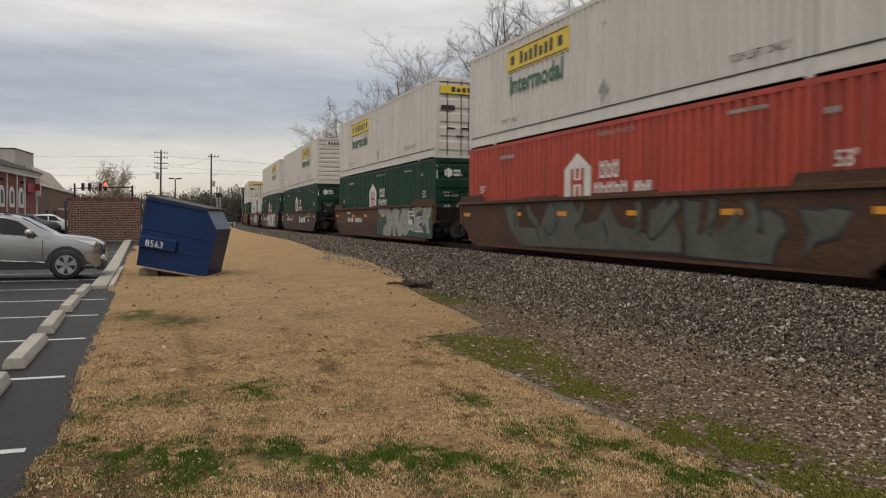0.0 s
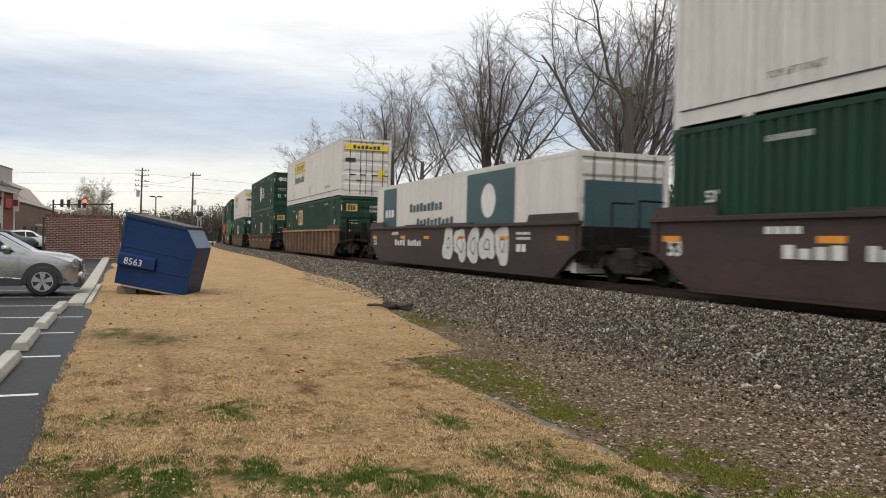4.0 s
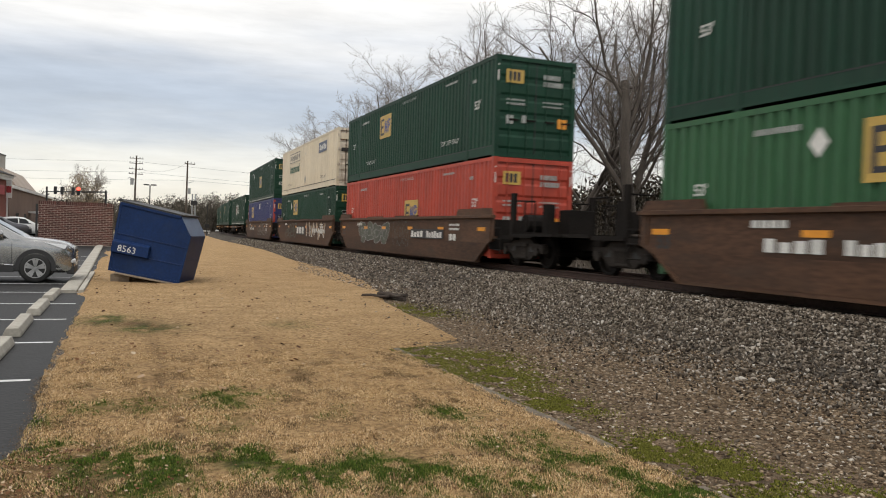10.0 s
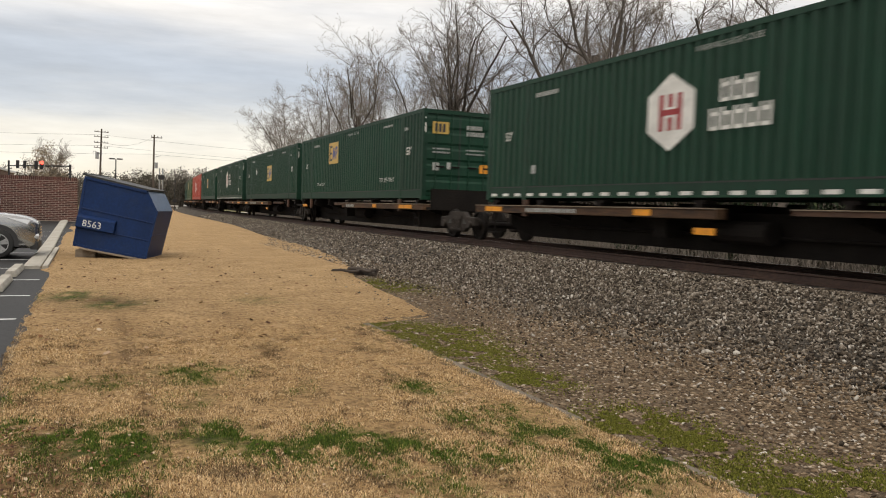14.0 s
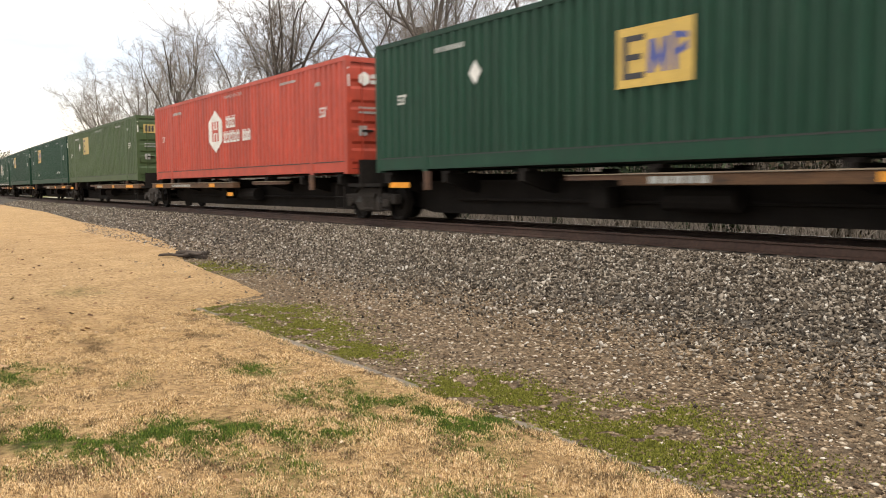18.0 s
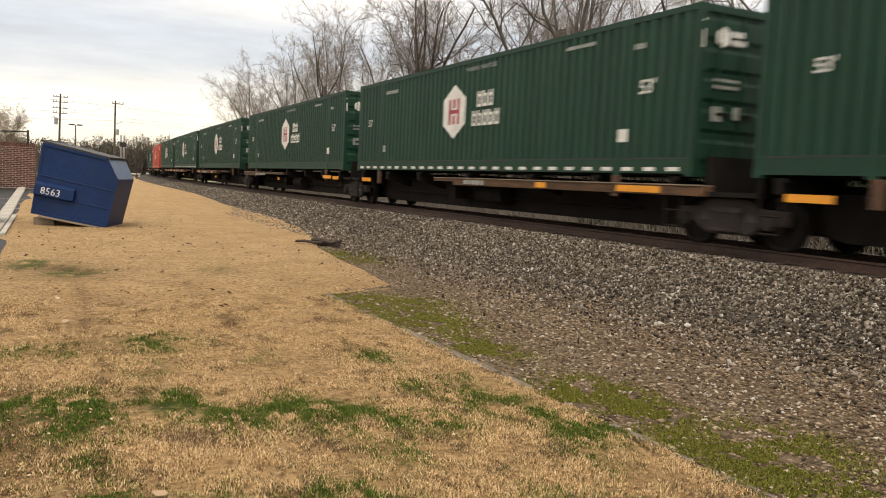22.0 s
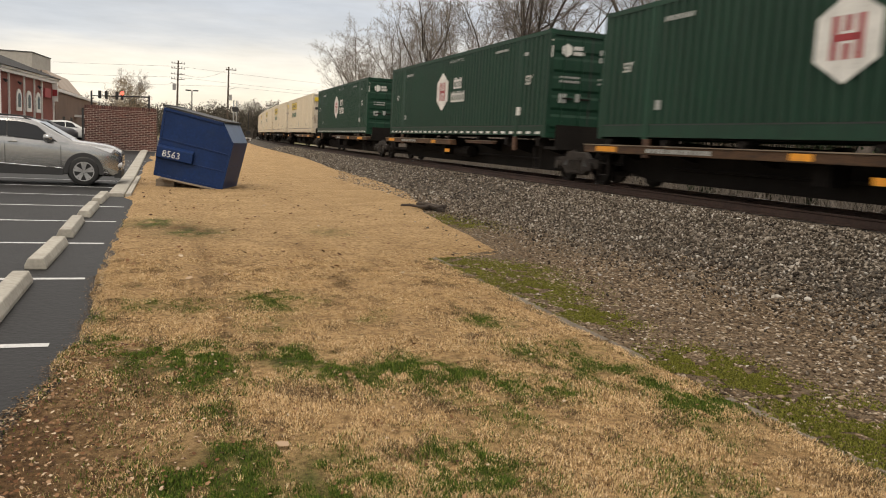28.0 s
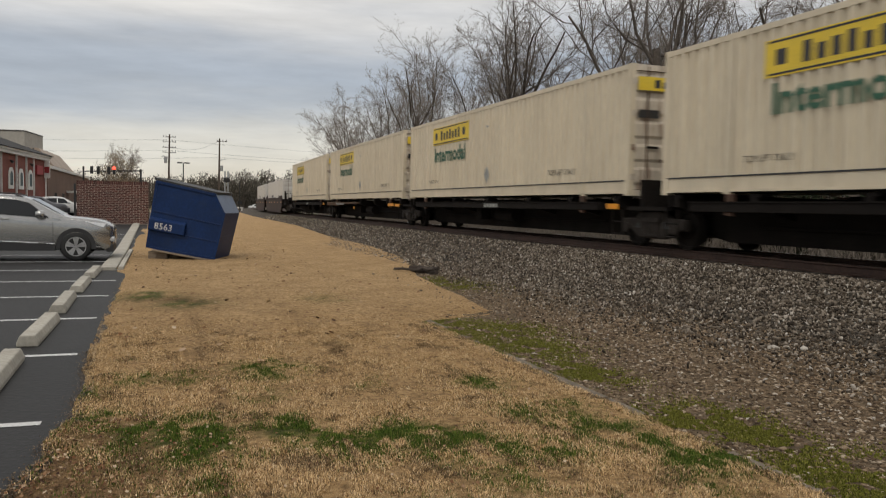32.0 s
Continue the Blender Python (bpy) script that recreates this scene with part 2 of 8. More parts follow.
FADED_B = mat("faded_blue_grey_sign", (0.10, 0.125, 0.19), 0.6, var=0.25, size=0.4, bump=0.0)
DUSTY = mat("dusty_cast_steel", (0.040, 0.033, 0.028), 0.85, spec=0.2, var=0.4, size=0.4, dirt=0.5, dirt_col=(0.016, 0.013, 0.011), bump=0.2)
RIB = mat("worn_brown_rib_paint", (0.20, 0.125, 0.070), 0.75, var=0.35, size=0.5, dirt=0.6, dirt_col=(0.08, 0.045, 0.027), stretch=(1, 1, 0.5), bump=0.1)
GREY_INK = mat("worn_white_stencil", (0.36, 0.37, 0.35), 0.6, var=0.35, size=0.2, bump=0.0)
OCHRE = mat("bright_ochre_chord_paint", (0.40, 0.195, 0.066), 0.7, var=0.3, size=0.7, dirt=0.45, dirt_col=(0.14, 0.07, 0.035), stretch=(1, 0.5, 2), bump=0.1)
SPRAY_K = mat("black_spray_paint", (0.02, 0.02, 0.022), 0.6, var=0.2, size=0.5, bump=0.0)
SEAL = mat("black_seal_and_shade", (0.02, 0.02, 0.02), 0.6, var=0.1)

# ---- geometry helpers ----


class Geo:
    """Vertices and faces that are gathered into one mesh."""

    def __init__(self):
        self.v, self.f = [], []

    def add(self, verts, faces):
        o = len(self.v)
        self.v += [tuple(p) for p in verts]
        self.f += [tuple(o + i for i in q) for q in faces]
        return self

    def box(self, x0, x1, y0, y1, z0, z1):
        v = [(x, y, z) for x in (x0, x1) for y in (y0, y1) for z in (z0, z1)]
        return self.add(v, [(0, 1, 3, 2), (4, 6, 7, 5), (0, 4, 5, 1), (2, 3, 7, 6), (0, 2, 6, 4), (1, 5, 7, 3)])

    def prism(self, ring, a, b, axis="y"):
        """A closed ring of two coordinates, drawn out along an axis from a to b."""
        put = {"x": lambda p, t: (t, p[0], p[1]), "y": lambda p, t: (p[0], t, p[1]), "z": lambda p, t: (p[0], p[1], t)}[axis]
        n = len(ring)
        v = [put(p, a) for p in ring] + [put(p, b) for p in ring]
        f = [(i, (i + 1) % n, n + (i + 1) % n, n + i) for i in range(n)]
        return self.add(v, f + [tuple(range(n))[::-1], tuple(range(n, 2 * n))])

    def cyl(self, a, b, r, n=10, r2=None, caps=True):
        a, b = Vector(a), Vector(b)
        r2 = r if r2 is None else r2
        w = (b - a).normalized()
        u = w.orthogonal().normalized()
        s = w.cross(u)
        ring = lambda c, q: [c + (u * math.cos(6.28319 * i / n) + s * math.sin(6.28319 * i / n)) * q for i in range(n)]
        f = [(i, (i + 1) % n, n + (i + 1) % n, n + i) for i in range(n)]
        if caps:
            f += [tuple(range(n))[::-1], tuple(range(n, 2 * n))]
        return self.add(ring(a, r) + ring(b, r2), f)

    def path(self, pts, r, n=6):
        for a, b in zip(pts, pts[1:]):
            self.cyl(a, b, r, n)
        return self

    def lathe(self, prof, n=24, axis="x", at=(0, 0, 0)):
        """A profile of (along, radius) turned round an axis."""
        v = []
        for h, r in prof:
            for i in range(n):
                c, s = r * math.cos(6.28319 * i / n), r * math.sin(6.28319 * i / n)
                p = {"x": (h, c, s), "y": (c, h, s), "z": (c, s, h)}[axis]
                v.append((p[0] + at[0], p[1] + at[1], p[2] + at[2]))
        m = len(prof)
        f = [(k * n + i, k * n + (i + 1) % n, (k + 1) * n + (i + 1) % n, (k + 1) * n + i) for k in range(m - 1) for i in range(n)]
        f += [tuple(range(n))[::-1], tuple(range((m - 1) * n, m * n))]
        return self.add(v, f)

    def mesh(self, name, material=None, smooth=False):
        me = bpy.data.meshes.new(name)
        me.from_pydata(self.v, [], self.f)
        if material:
            me.materials.append(material)
        if smooth:
            me.shade_smooth()
        me.update()
        return me


def fix_normals(me):
    bm = bmesh.new()
    bm.from_mesh(me)
    bmesh.ops.recalc_face_normals(bm, faces=bm.faces)
    bm.to_mesh(me)
    bm.free()


def part(name, geo, material, parent, label="", smooth=False, bevel=0.0):
    """Links one mesh as a part of a thing, or of a part."""
    me = geo if isinstance(geo, bpy.types.Mesh) else geo.mesh(name, material, smooth)
    if not isinstance(geo, bpy.types.Mesh) and len(me.polygons) < 4000:
        fix_normals(me)
    ob = new(name, me)
    ob.parent = parent
    if label:
        tagged(ob, label)
    if bevel:
        md = ob.modifiers.new("bevel", "BEVEL")
        md.width, md.segments, md.limit_method = bevel, 2, "ANGLE"
    return ob


def thing(name, label, category, group="", m=None):
    ob = new(name)
    ob.empty_display_size = 0.2
    if m is not None:
        ob.matrix_world = m
    return tagged(ob, label, category, group)


def solid(name, geo, material, label="", category="", group="", kind="", m=None, smooth=False, bevel=0.0):
    """A thing, or a piece of the setting, of one mesh."""
    ob = part(name, geo, material, None, "", smooth, bevel)
    if m is not None:
        ob.matrix_world = m
    return tagged(ob, label, category, group, kind)


def words(text, size, place, bold=0.0):
    """Lettering as a flat mesh; place puts (along, up) into the thing's space."""
    cu = bpy.data.curves.new("text", "FONT")
    cu.body, cu.size, cu.resolution_u, cu.offset = text, size, 2, bold
    ob = bpy.data.objects.new("text", cu)
    scene.collection.objects.link(ob)
    me = bpy.data.meshes.new_from_object(ob.evaluated_get(bpy.context.evaluated_depsgraph_get()))
    bpy.data.objects.remove(ob)
    g = Geo()
    g.add([place(v.co.x, v.co.y) for v in me.vertices], [tuple(p.vertices) for p in me.polygons])
    w = max(v.co.x for v in me.vertices)
    bpy.data.meshes.remove(me)
    return g, w


# ---- the line of the track ----
TRACK_X, CURVE_FROM, BEND = 11.0, 23.14, 0.000757
RAIL_TOP = 0.78


def track(s, w=0.0, z=0.0):
    """A place s metres along the track, w metres to its near side."""
    e = max(s - CURVE_FROM, 0.0)
    a = e * BEND
    x, y = TRACK_X + (1 - math.cos(a)) / BEND, min(s, CURVE_FROM) + math.sin(a) / BEND
    return Vector((x - w * math.cos(a), y + w * math.sin(a), z)), -math.degrees(a)


def sweep(profile, stations, closed=True):
    """A cross-section of (near side, height), drawn along the track."""
    g = Geo()
    n = len(profile)
    for s in stations:
        g.v += [tuple(track(s, w, z)[0]) for w, z in profile]
    for k in range(len(stations) - 1):
        for i in range(n if closed else n - 1):
            j = (i + 1) % n
            g.f.append((k * n + i, k * n + j, (k + 1) * n + j, (k + 1) * n + i))
    return g

# ---- containers ----
LEN, WID, HIGH = 16.15, 2.59, 2.896
HL, HW = LEN / 2, WID / 2
FACE = -HW - 0.004


def side_mark(p0, p1, z0, z1, depth=0.0):
    """A flat patch on the near side, p metres from the trailing end."""
    x = FACE - depth
    return Geo().add([(x, HL - p0, z0), (x, HL - p1, z0), (x, HL - p1, z1), (x, HL - p0, z1)], [(0, 1, 2, 3)])


def side_poly(pts, depth=0.0):
    return Geo().add([(FACE - depth, HL - p, z) for p, z in pts], [tuple(range(len(pts)))])


def side_words(text, size, p, z, depth=0.0, bold=0.0):
    return words(text, size, lambda a, b: (FACE - depth, HL - p - a, z + b), bold)[0]


def end_mark(x0, x1, z0, z1, y=-HL - 0.006):
    return Geo().add([(x0, y, z0), (x1, y, z0), (x1, y, z1), (x0, y, z1)], [(0, 1, 2, 3)])


def bars(rows, x_of):
    """Rows of (start, end, low, high, pieces): plain bars for writing."""
    g = Geo()
    for a, b, z0, z1, n in rows:
        step = (b - a) / n
        for i in range(n):
            q = x_of(a + i * step, a + (i + 0.78) * step, z0, z1)
            g.add(q.v, q.f)
    return g


def bar_parts(root, name, rows, x_of, ink, wide=0.72):
    """Plain bars for large writing, each a part of its own."""
    for a, b, z0, z1, n in rows:
        step = (b - a) / n
        for i in range(n):
            tall = z1 - (z1 - z0) * (0.0, 0.25, 0.12)[i % 3] * (0 if n < 4 else 1)
            part(name, x_of(a + i * step, a + (i + wide) * step, z0, tall), ink, root)


def frame_parts(root, name, rows, ink, line=0.065):
    """Rows of (start, end, low, high, pieces): open oblong frames the size of an emblem's words."""
    for a, b, z0, z1, n in rows:
        step = (b - a) / n
        for i in range(n):
            p0, p1 = a + i * step, a + (i + 0.80) * step
            g = Geo()
            for q in ((p0, p0 + line, z0, z1), (p1 - line, p1, z0, z1 - (z1 - z0) * 0.2 * (i % 2)), (p0 + line, p1 - line, z0, z0 + line), (p0 + line, p1 - line, z1 - line * 2.1, z1 - line * 1.1)):
                m = side_mark(*q)
                g.add(m.v, m.f)
            part(name, g, ink, root)


def tiny(ob):
    """Writing too small to pick apart."""
    return tagged(ob, kind="stuff")


def corrugated(x_out, x_in, y0, y1, z0, z1, period):
    g = Geo()
    n = max(1, round((y1 - y0) / period))
    step = (y1 - y0) / n
    pts = []
    for i in range(n):
        a = y0 + i * step
        pts += [(x_in, a), (x_in, a + step * 0.28), (x_out, a + step * 0.42), (x_out, a + step * 0.86)]
    pts.append((x_in, y1))
    m = len(pts)
    g.v = [(x, y, z) for z in (z0, z1) for x, y in pts]
    g.f = [(i, i + 1, m + i + 1, m + i) for i in range(m - 1)]
    return g


def container(paint, label, period=0.275, depth=0.062, door_lead=True, post_paint=None, end_paint=None, beam_low=0.32):
    root = thing("shipping_container", label, "container", "containers on the train")
    end_paint = end_paint or paint
    post_paint = post_paint or paint
    zb, zt = beam_low, HIGH - 0.11
    lift = 1.98
    for sgn in (-1, 1):
        spans = [(-HL + 0.16, -HL + lift - 0.09), (-HL + lift + 0.09, HL - lift - 0.09), (HL - lift + 0.09, HL - 0.16)]
        for a, b in spans:
            part("side_panel", corrugated(sgn * (HW - 0.004), sgn * (HW - 0.004 - depth), a, b, zb, zt, period), paint, root)
        part("bottom_rail", Geo().box(sgn * (HW - 0.05), sgn * (HW - 0.012), -HL + 0.16, HL - 0.16, 0.09, zb - 0.022), paint, root)
        # black strip in place of the shadow under the panel's lower edge
        part("rail_seam", Geo().box(sgn * (HW - 0.08), sgn * (HW - 0.008), -HL + 0.16, HL - 0.16, zb - 0.022, zb + 0.006), SEAL, root)
        part("bottom_lip", Geo().box(sgn * (HW - 0.05), sgn * (HW + 0.002), -HL + 0.16, HL - 0.16, 0.045, 0.09), paint, root)
        part("top_rail", Geo().box(sgn * (HW - 0.06), sgn * (HW - 0.001), -HL + 0.16, HL - 0.16, zt, HIGH - 0.01), paint, root)
        for y in (-HL + lift, HL - lift):
            part("lifting_post", Geo().box(sgn * (HW - 0.05), sgn * (HW + 0.002), y - 0.09, y + 0.09, 0.0, HIGH), post_paint, root)
        for y in (-HL + 0.08, HL - 0.08):
            part("corner_post", Geo().box(sgn * (HW - 0.14), sgn * HW, y - 0.08, y + 0.08, 0.12, HIGH - 0.12), paint, root)
            for z in (0, HIGH - 0.12):
                part("corner_casting", Geo().box(sgn * (HW - 0.17), sgn * (HW + 0.003), y - 0.083, y + 0.083, z, z + 0.12), post_paint, root)
    part("roof", Geo().box(-HW + 0.05, HW - 0.05, -HL + 0.1, HL - 0.1, HIGH - 0.045, HIGH - 0.02), paint, root)
    part("floor", Geo().box(-HW + 0.05, HW - 0.05, -HL + 0.1, HL - 0.1, 0.09, 0.18), BLACK, root)
    part("end_sill", Geo().box(-HW + 0.14, HW - 0.14, -HL, -HL + 0.1, 0.0, 0.13), end_paint, root)
    part("end_header", Geo().box(-HW + 0.14, HW - 0.14, -HL, -HL + 0.1, HIGH - 0.14, HIGH - 0.01), end_paint, root)
    part("end_wall", Geo().box(-HW + 0.1, HW - 0.1, HL - 0.06, HL - 0.02, 0.05, HIGH - 0.05), paint, root)
    if door_lead:
        for sgn in (-1, 1):
            a, b = sorted((sgn * 0.015, sgn * (HW - 0.15)))
            g = Geo()
            prof = [(-HL + 0.05, 0.14)]
            for k in range(5):
                z = 0.24 + k * 0.51
                prof += [(-HL + 0.05, z), (-HL + 0.022, z + 0.07), (-HL + 0.022, z + 0.33), (-HL + 0.05, z + 0.40)]
            prof.append((-HL + 0.05, HIGH - 0.15))
            for i, (y, z) in enumerate(prof):
                g.v += [(a, y, z), (b, y, z)]
                if i:
                    g.f.append((2 * i - 2, 2 * i - 1, 2 * i + 1, 2 * i))
            d = part("door", g, end_paint, root)
            for x in (a + (b - a) * 0.27, a + (b - a) * 0.75):
                part("lock_rod", Geo().cyl((x, -HL + 0.005, 0.07), (x, -HL + 0.005, HIGH - 0.06), 0.019, 6), (RUST if paint in (WHITE, CREAM) else end_paint), d)
                part("door_handle", Geo().box(x - 0.02, x + 0.30, -HL - 0.02, -HL + 0.0, 1.05, 1.10), BLACK, d)
            for z in (0.35, 1.0, 1.75, 2.45):
                xx = sgn * (HW - 0.16)
                part("hinge", Geo().box(min(xx, xx + sgn * 0.12), max(xx, xx + sgn * 0.12), -HL - 0.012, -HL + 0.02, z, z + 0.13), end_paint, d)
        part("door_seal", Geo().box(-0.014, 0.014, -HL + 0.02, -HL + 0.05, 0.14, HIGH - 0.15), SEAL, root)
    else:
        g = Geo()
        prof = [(-HL + 0.06, 0.13)]
        for k in range(9):
            z = 0.2 + k * 0.28
            prof += [(-HL + 0.06, z), (-HL + 0.02, z + 0.05), (-HL + 0.02, z + 0.2), (-HL + 0.06, z + 0.24)]
        prof.append((-HL + 0.06, HIGH - 0.13))
        for i, (y, z) in enumerate(prof):
            g.v += [(-HW + 0.14, y, z), (HW - 0.14, y, z)]
            if i:
                g.f.append((2 * i - 2, 2 * i - 1, 2 * i + 1, 2 * i))
        part("nose_wall", g, end_paint, root)
    return root


def stencils(root, ink=LETTER_W, p=15.0, note=7.85):
    part("size_mark", side_words("53'", 0.36, p - 0.3, 1.48, bold=0.006), ink, root)
    part("size_mark", side_words("53'", 0.30, 0.95, 1.48, bold=0.005), ink, root)
    tiny(part("stencil", bars([(12.3, 13.3, 2.55, 2.62, 14), (2.4, 3.4, 2.42, 2.52, 12), (14.5, 14.8, 2.3, 2.4, 3)], side_mark), GREY_INK, root))
    tiny(part("height_notice", side_words("WARNING HIGH CUBE", 0.15, note, 2.58), GREY_INK if ink is LETTER_W else ink, root))
    tiny(part("end_stencil", bars([(0.22, 0.78, 2.30, 2.44, 6), (0.22, 0.86, 2.10, 2.24, 9), (0.22, 0.9, 1.62, 1.67, 14), (0.22, 0.9, 1.50, 1.55, 14),
                                   (-0.95, -0.35, 1.62, 1.67, 13), (-0.95, -0.35, 1.50, 1.56, 13)], end_mark), GREY_INK, root))
    for x in (-HW + 0.05, HW - 0.09):
        part("reflective_mark", end_mark(x, x + 0.04, 2.15, 2.62), LETTER_W, root)
    part("data_plate", end_mark(-0.95, -0.72, 0.95, 1.2), GREY_INK, root)
    part("data_plate", end_mark(-0.45, -0.3, 1.0, 1.22), GREY_INK, root)
    part("notice_plate", end_mark(0.72, 1.02, 0.92, 1.2), AMBER, root)


def hex_logo(root, p, z, r, plate, ink, words_ink, text_p, small=True):
    hexa = [(p + 0.95 * r * a, z + r * b) for a, b in ((0, -1.06), (1, -0.5), (1, 0.5), (0, 1.06), (-1, 0.5), (-1, -0.5))]
    part("logo_plate", side_poly(hexa), plate, root, "pale hexagonal emblem")
    # bars that join into a block letter H
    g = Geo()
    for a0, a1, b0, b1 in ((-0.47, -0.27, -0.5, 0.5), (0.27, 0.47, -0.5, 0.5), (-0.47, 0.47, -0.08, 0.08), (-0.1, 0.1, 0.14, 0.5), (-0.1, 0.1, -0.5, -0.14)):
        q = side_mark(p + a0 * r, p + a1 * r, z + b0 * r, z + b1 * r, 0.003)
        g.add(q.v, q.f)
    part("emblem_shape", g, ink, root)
    frame_parts(root, "emblem_frame", [(text_p + 0.24, text_p + 1.08, z + 0.05, z + 0.44, 3), (text_p, text_p + 1.42, z - 0.42, z - 0.04, 5)], words_ink)
    if small:
        e = Geo().add([(-0.78 + 0.15 * a, -HL - 0.007, 2.36 + 0.17 * b) for a, b in ((0, -1.06), (1, -0.5), (1, 0.5), (0, 1.06), (-1, 0.5), (-1, -0.5))], [tuple(range(6))])
        part("end_logo_plate", e, plate, root)
        tiny(part("end_lettering", bars([(-0.58, -0.3, 2.38, 2.48, 3), (-0.58, -0.24, 2.24, 2.34, 4)], end_mark), words_ink, root))


def square_logo(root, p, z, w, h, plate, fade=0):
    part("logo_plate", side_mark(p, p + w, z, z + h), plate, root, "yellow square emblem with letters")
    # dark bars forming the letter E
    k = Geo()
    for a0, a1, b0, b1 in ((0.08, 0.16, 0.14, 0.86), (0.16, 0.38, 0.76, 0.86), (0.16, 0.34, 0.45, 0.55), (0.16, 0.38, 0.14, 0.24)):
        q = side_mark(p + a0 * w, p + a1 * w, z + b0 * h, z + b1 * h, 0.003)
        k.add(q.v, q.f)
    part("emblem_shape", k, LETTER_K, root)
    if not fade:
        # blue strokes forming the letters M and P, left out when faded
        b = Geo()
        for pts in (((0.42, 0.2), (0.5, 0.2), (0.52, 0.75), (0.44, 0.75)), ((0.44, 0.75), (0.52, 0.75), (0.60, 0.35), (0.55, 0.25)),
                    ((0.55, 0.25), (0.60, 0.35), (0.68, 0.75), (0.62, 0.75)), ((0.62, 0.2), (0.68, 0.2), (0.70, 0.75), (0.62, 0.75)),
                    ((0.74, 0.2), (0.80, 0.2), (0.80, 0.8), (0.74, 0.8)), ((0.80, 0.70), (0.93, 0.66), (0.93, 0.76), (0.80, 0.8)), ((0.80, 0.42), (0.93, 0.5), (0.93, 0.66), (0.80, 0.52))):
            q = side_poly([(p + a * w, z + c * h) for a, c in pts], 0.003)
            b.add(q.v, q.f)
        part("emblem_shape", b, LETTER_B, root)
    part("end_logo_plate", end_mark(-0.98, -0.42, 2.12, 2.5), plate, root)
    bar_parts(root, "end_emblem_bar", [(-0.9, -0.5, 2.18, 2.44, 3)], lambda a, b, c, d: end_mark(a, b, c, d, -HL - 0.009), LETTER_K)


def diamond(root, p, z, r=0.3):
    part("placard", side_poly([(p, z - r), (p + r * 0.8, z), (p, z + r), (p - r * 0.8, z)]), LETTER_W, root)
    x, zz = 0.78, 1.98
    part("placard", Geo().add([(x, -HL - 0.007, zz - 0.2), (x + 0.2, -HL - 0.007, zz), (x, -HL - 0.007, zz + 0.2), (x - 0.2, -HL - 0.007, zz)], [(0, 1, 2, 3)]), LETTER_W, root)


def dashes(root):
    me = side_mark(0, 0.3, 0.085, 0.155).mesh("reflective_dash", LETTER_W)
    for i in range(26):
        d = part("reflective_dash", me, None, root)
        d.location.y = -(0.3 + i * 0.61)


def green_hex(paint=GREEN, dash=False, note="dark green corrugated container with a white hexagonal emblem", p=7.25):
    r = container(paint, note, end_paint=GREEN)
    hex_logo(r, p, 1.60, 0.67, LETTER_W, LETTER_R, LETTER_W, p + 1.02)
    stencils(r)
    part("data_plate", side_mark(14.16, 14.44, 0.62, 0.86), LETTER_W, r)
    part("data_plate", side_mark(2.3, 2.5, 0.62, 0.82), GREY_INK, r)
    if dash:
        dashes(r)
    return r


def red_hex():
    r = container(RED, "faded red corrugated container with a white hexagonal emblem")
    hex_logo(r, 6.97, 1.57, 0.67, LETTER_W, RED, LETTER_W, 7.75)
    frame_parts(r, "emblem_frame", [(9.4, 10.05, 1.15, 1.50, 3)], LETTER_W)
    stencils(r)
    return r


def square_box(paint, note, plate=EMBLEM_Y, p=4.55, z=1.55, fade=0, lift=False, placard=None):
    r = container(paint, note)
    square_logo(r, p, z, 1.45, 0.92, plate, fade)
    if placard:
        diamond(r, placard[0], placard[1], 0.24)
    stencils(r)
    if lift:
        tiny(part("lift_lettering", side_words("TOP LIFT ONLY", 0.22, 12.0, 0.62), LETTER_W, r))
        tiny(part("lift_lettering", side_words("TOP LIFT ONLY", 0.20, 3.1, 0.62), LETTER_W, r))
    return r


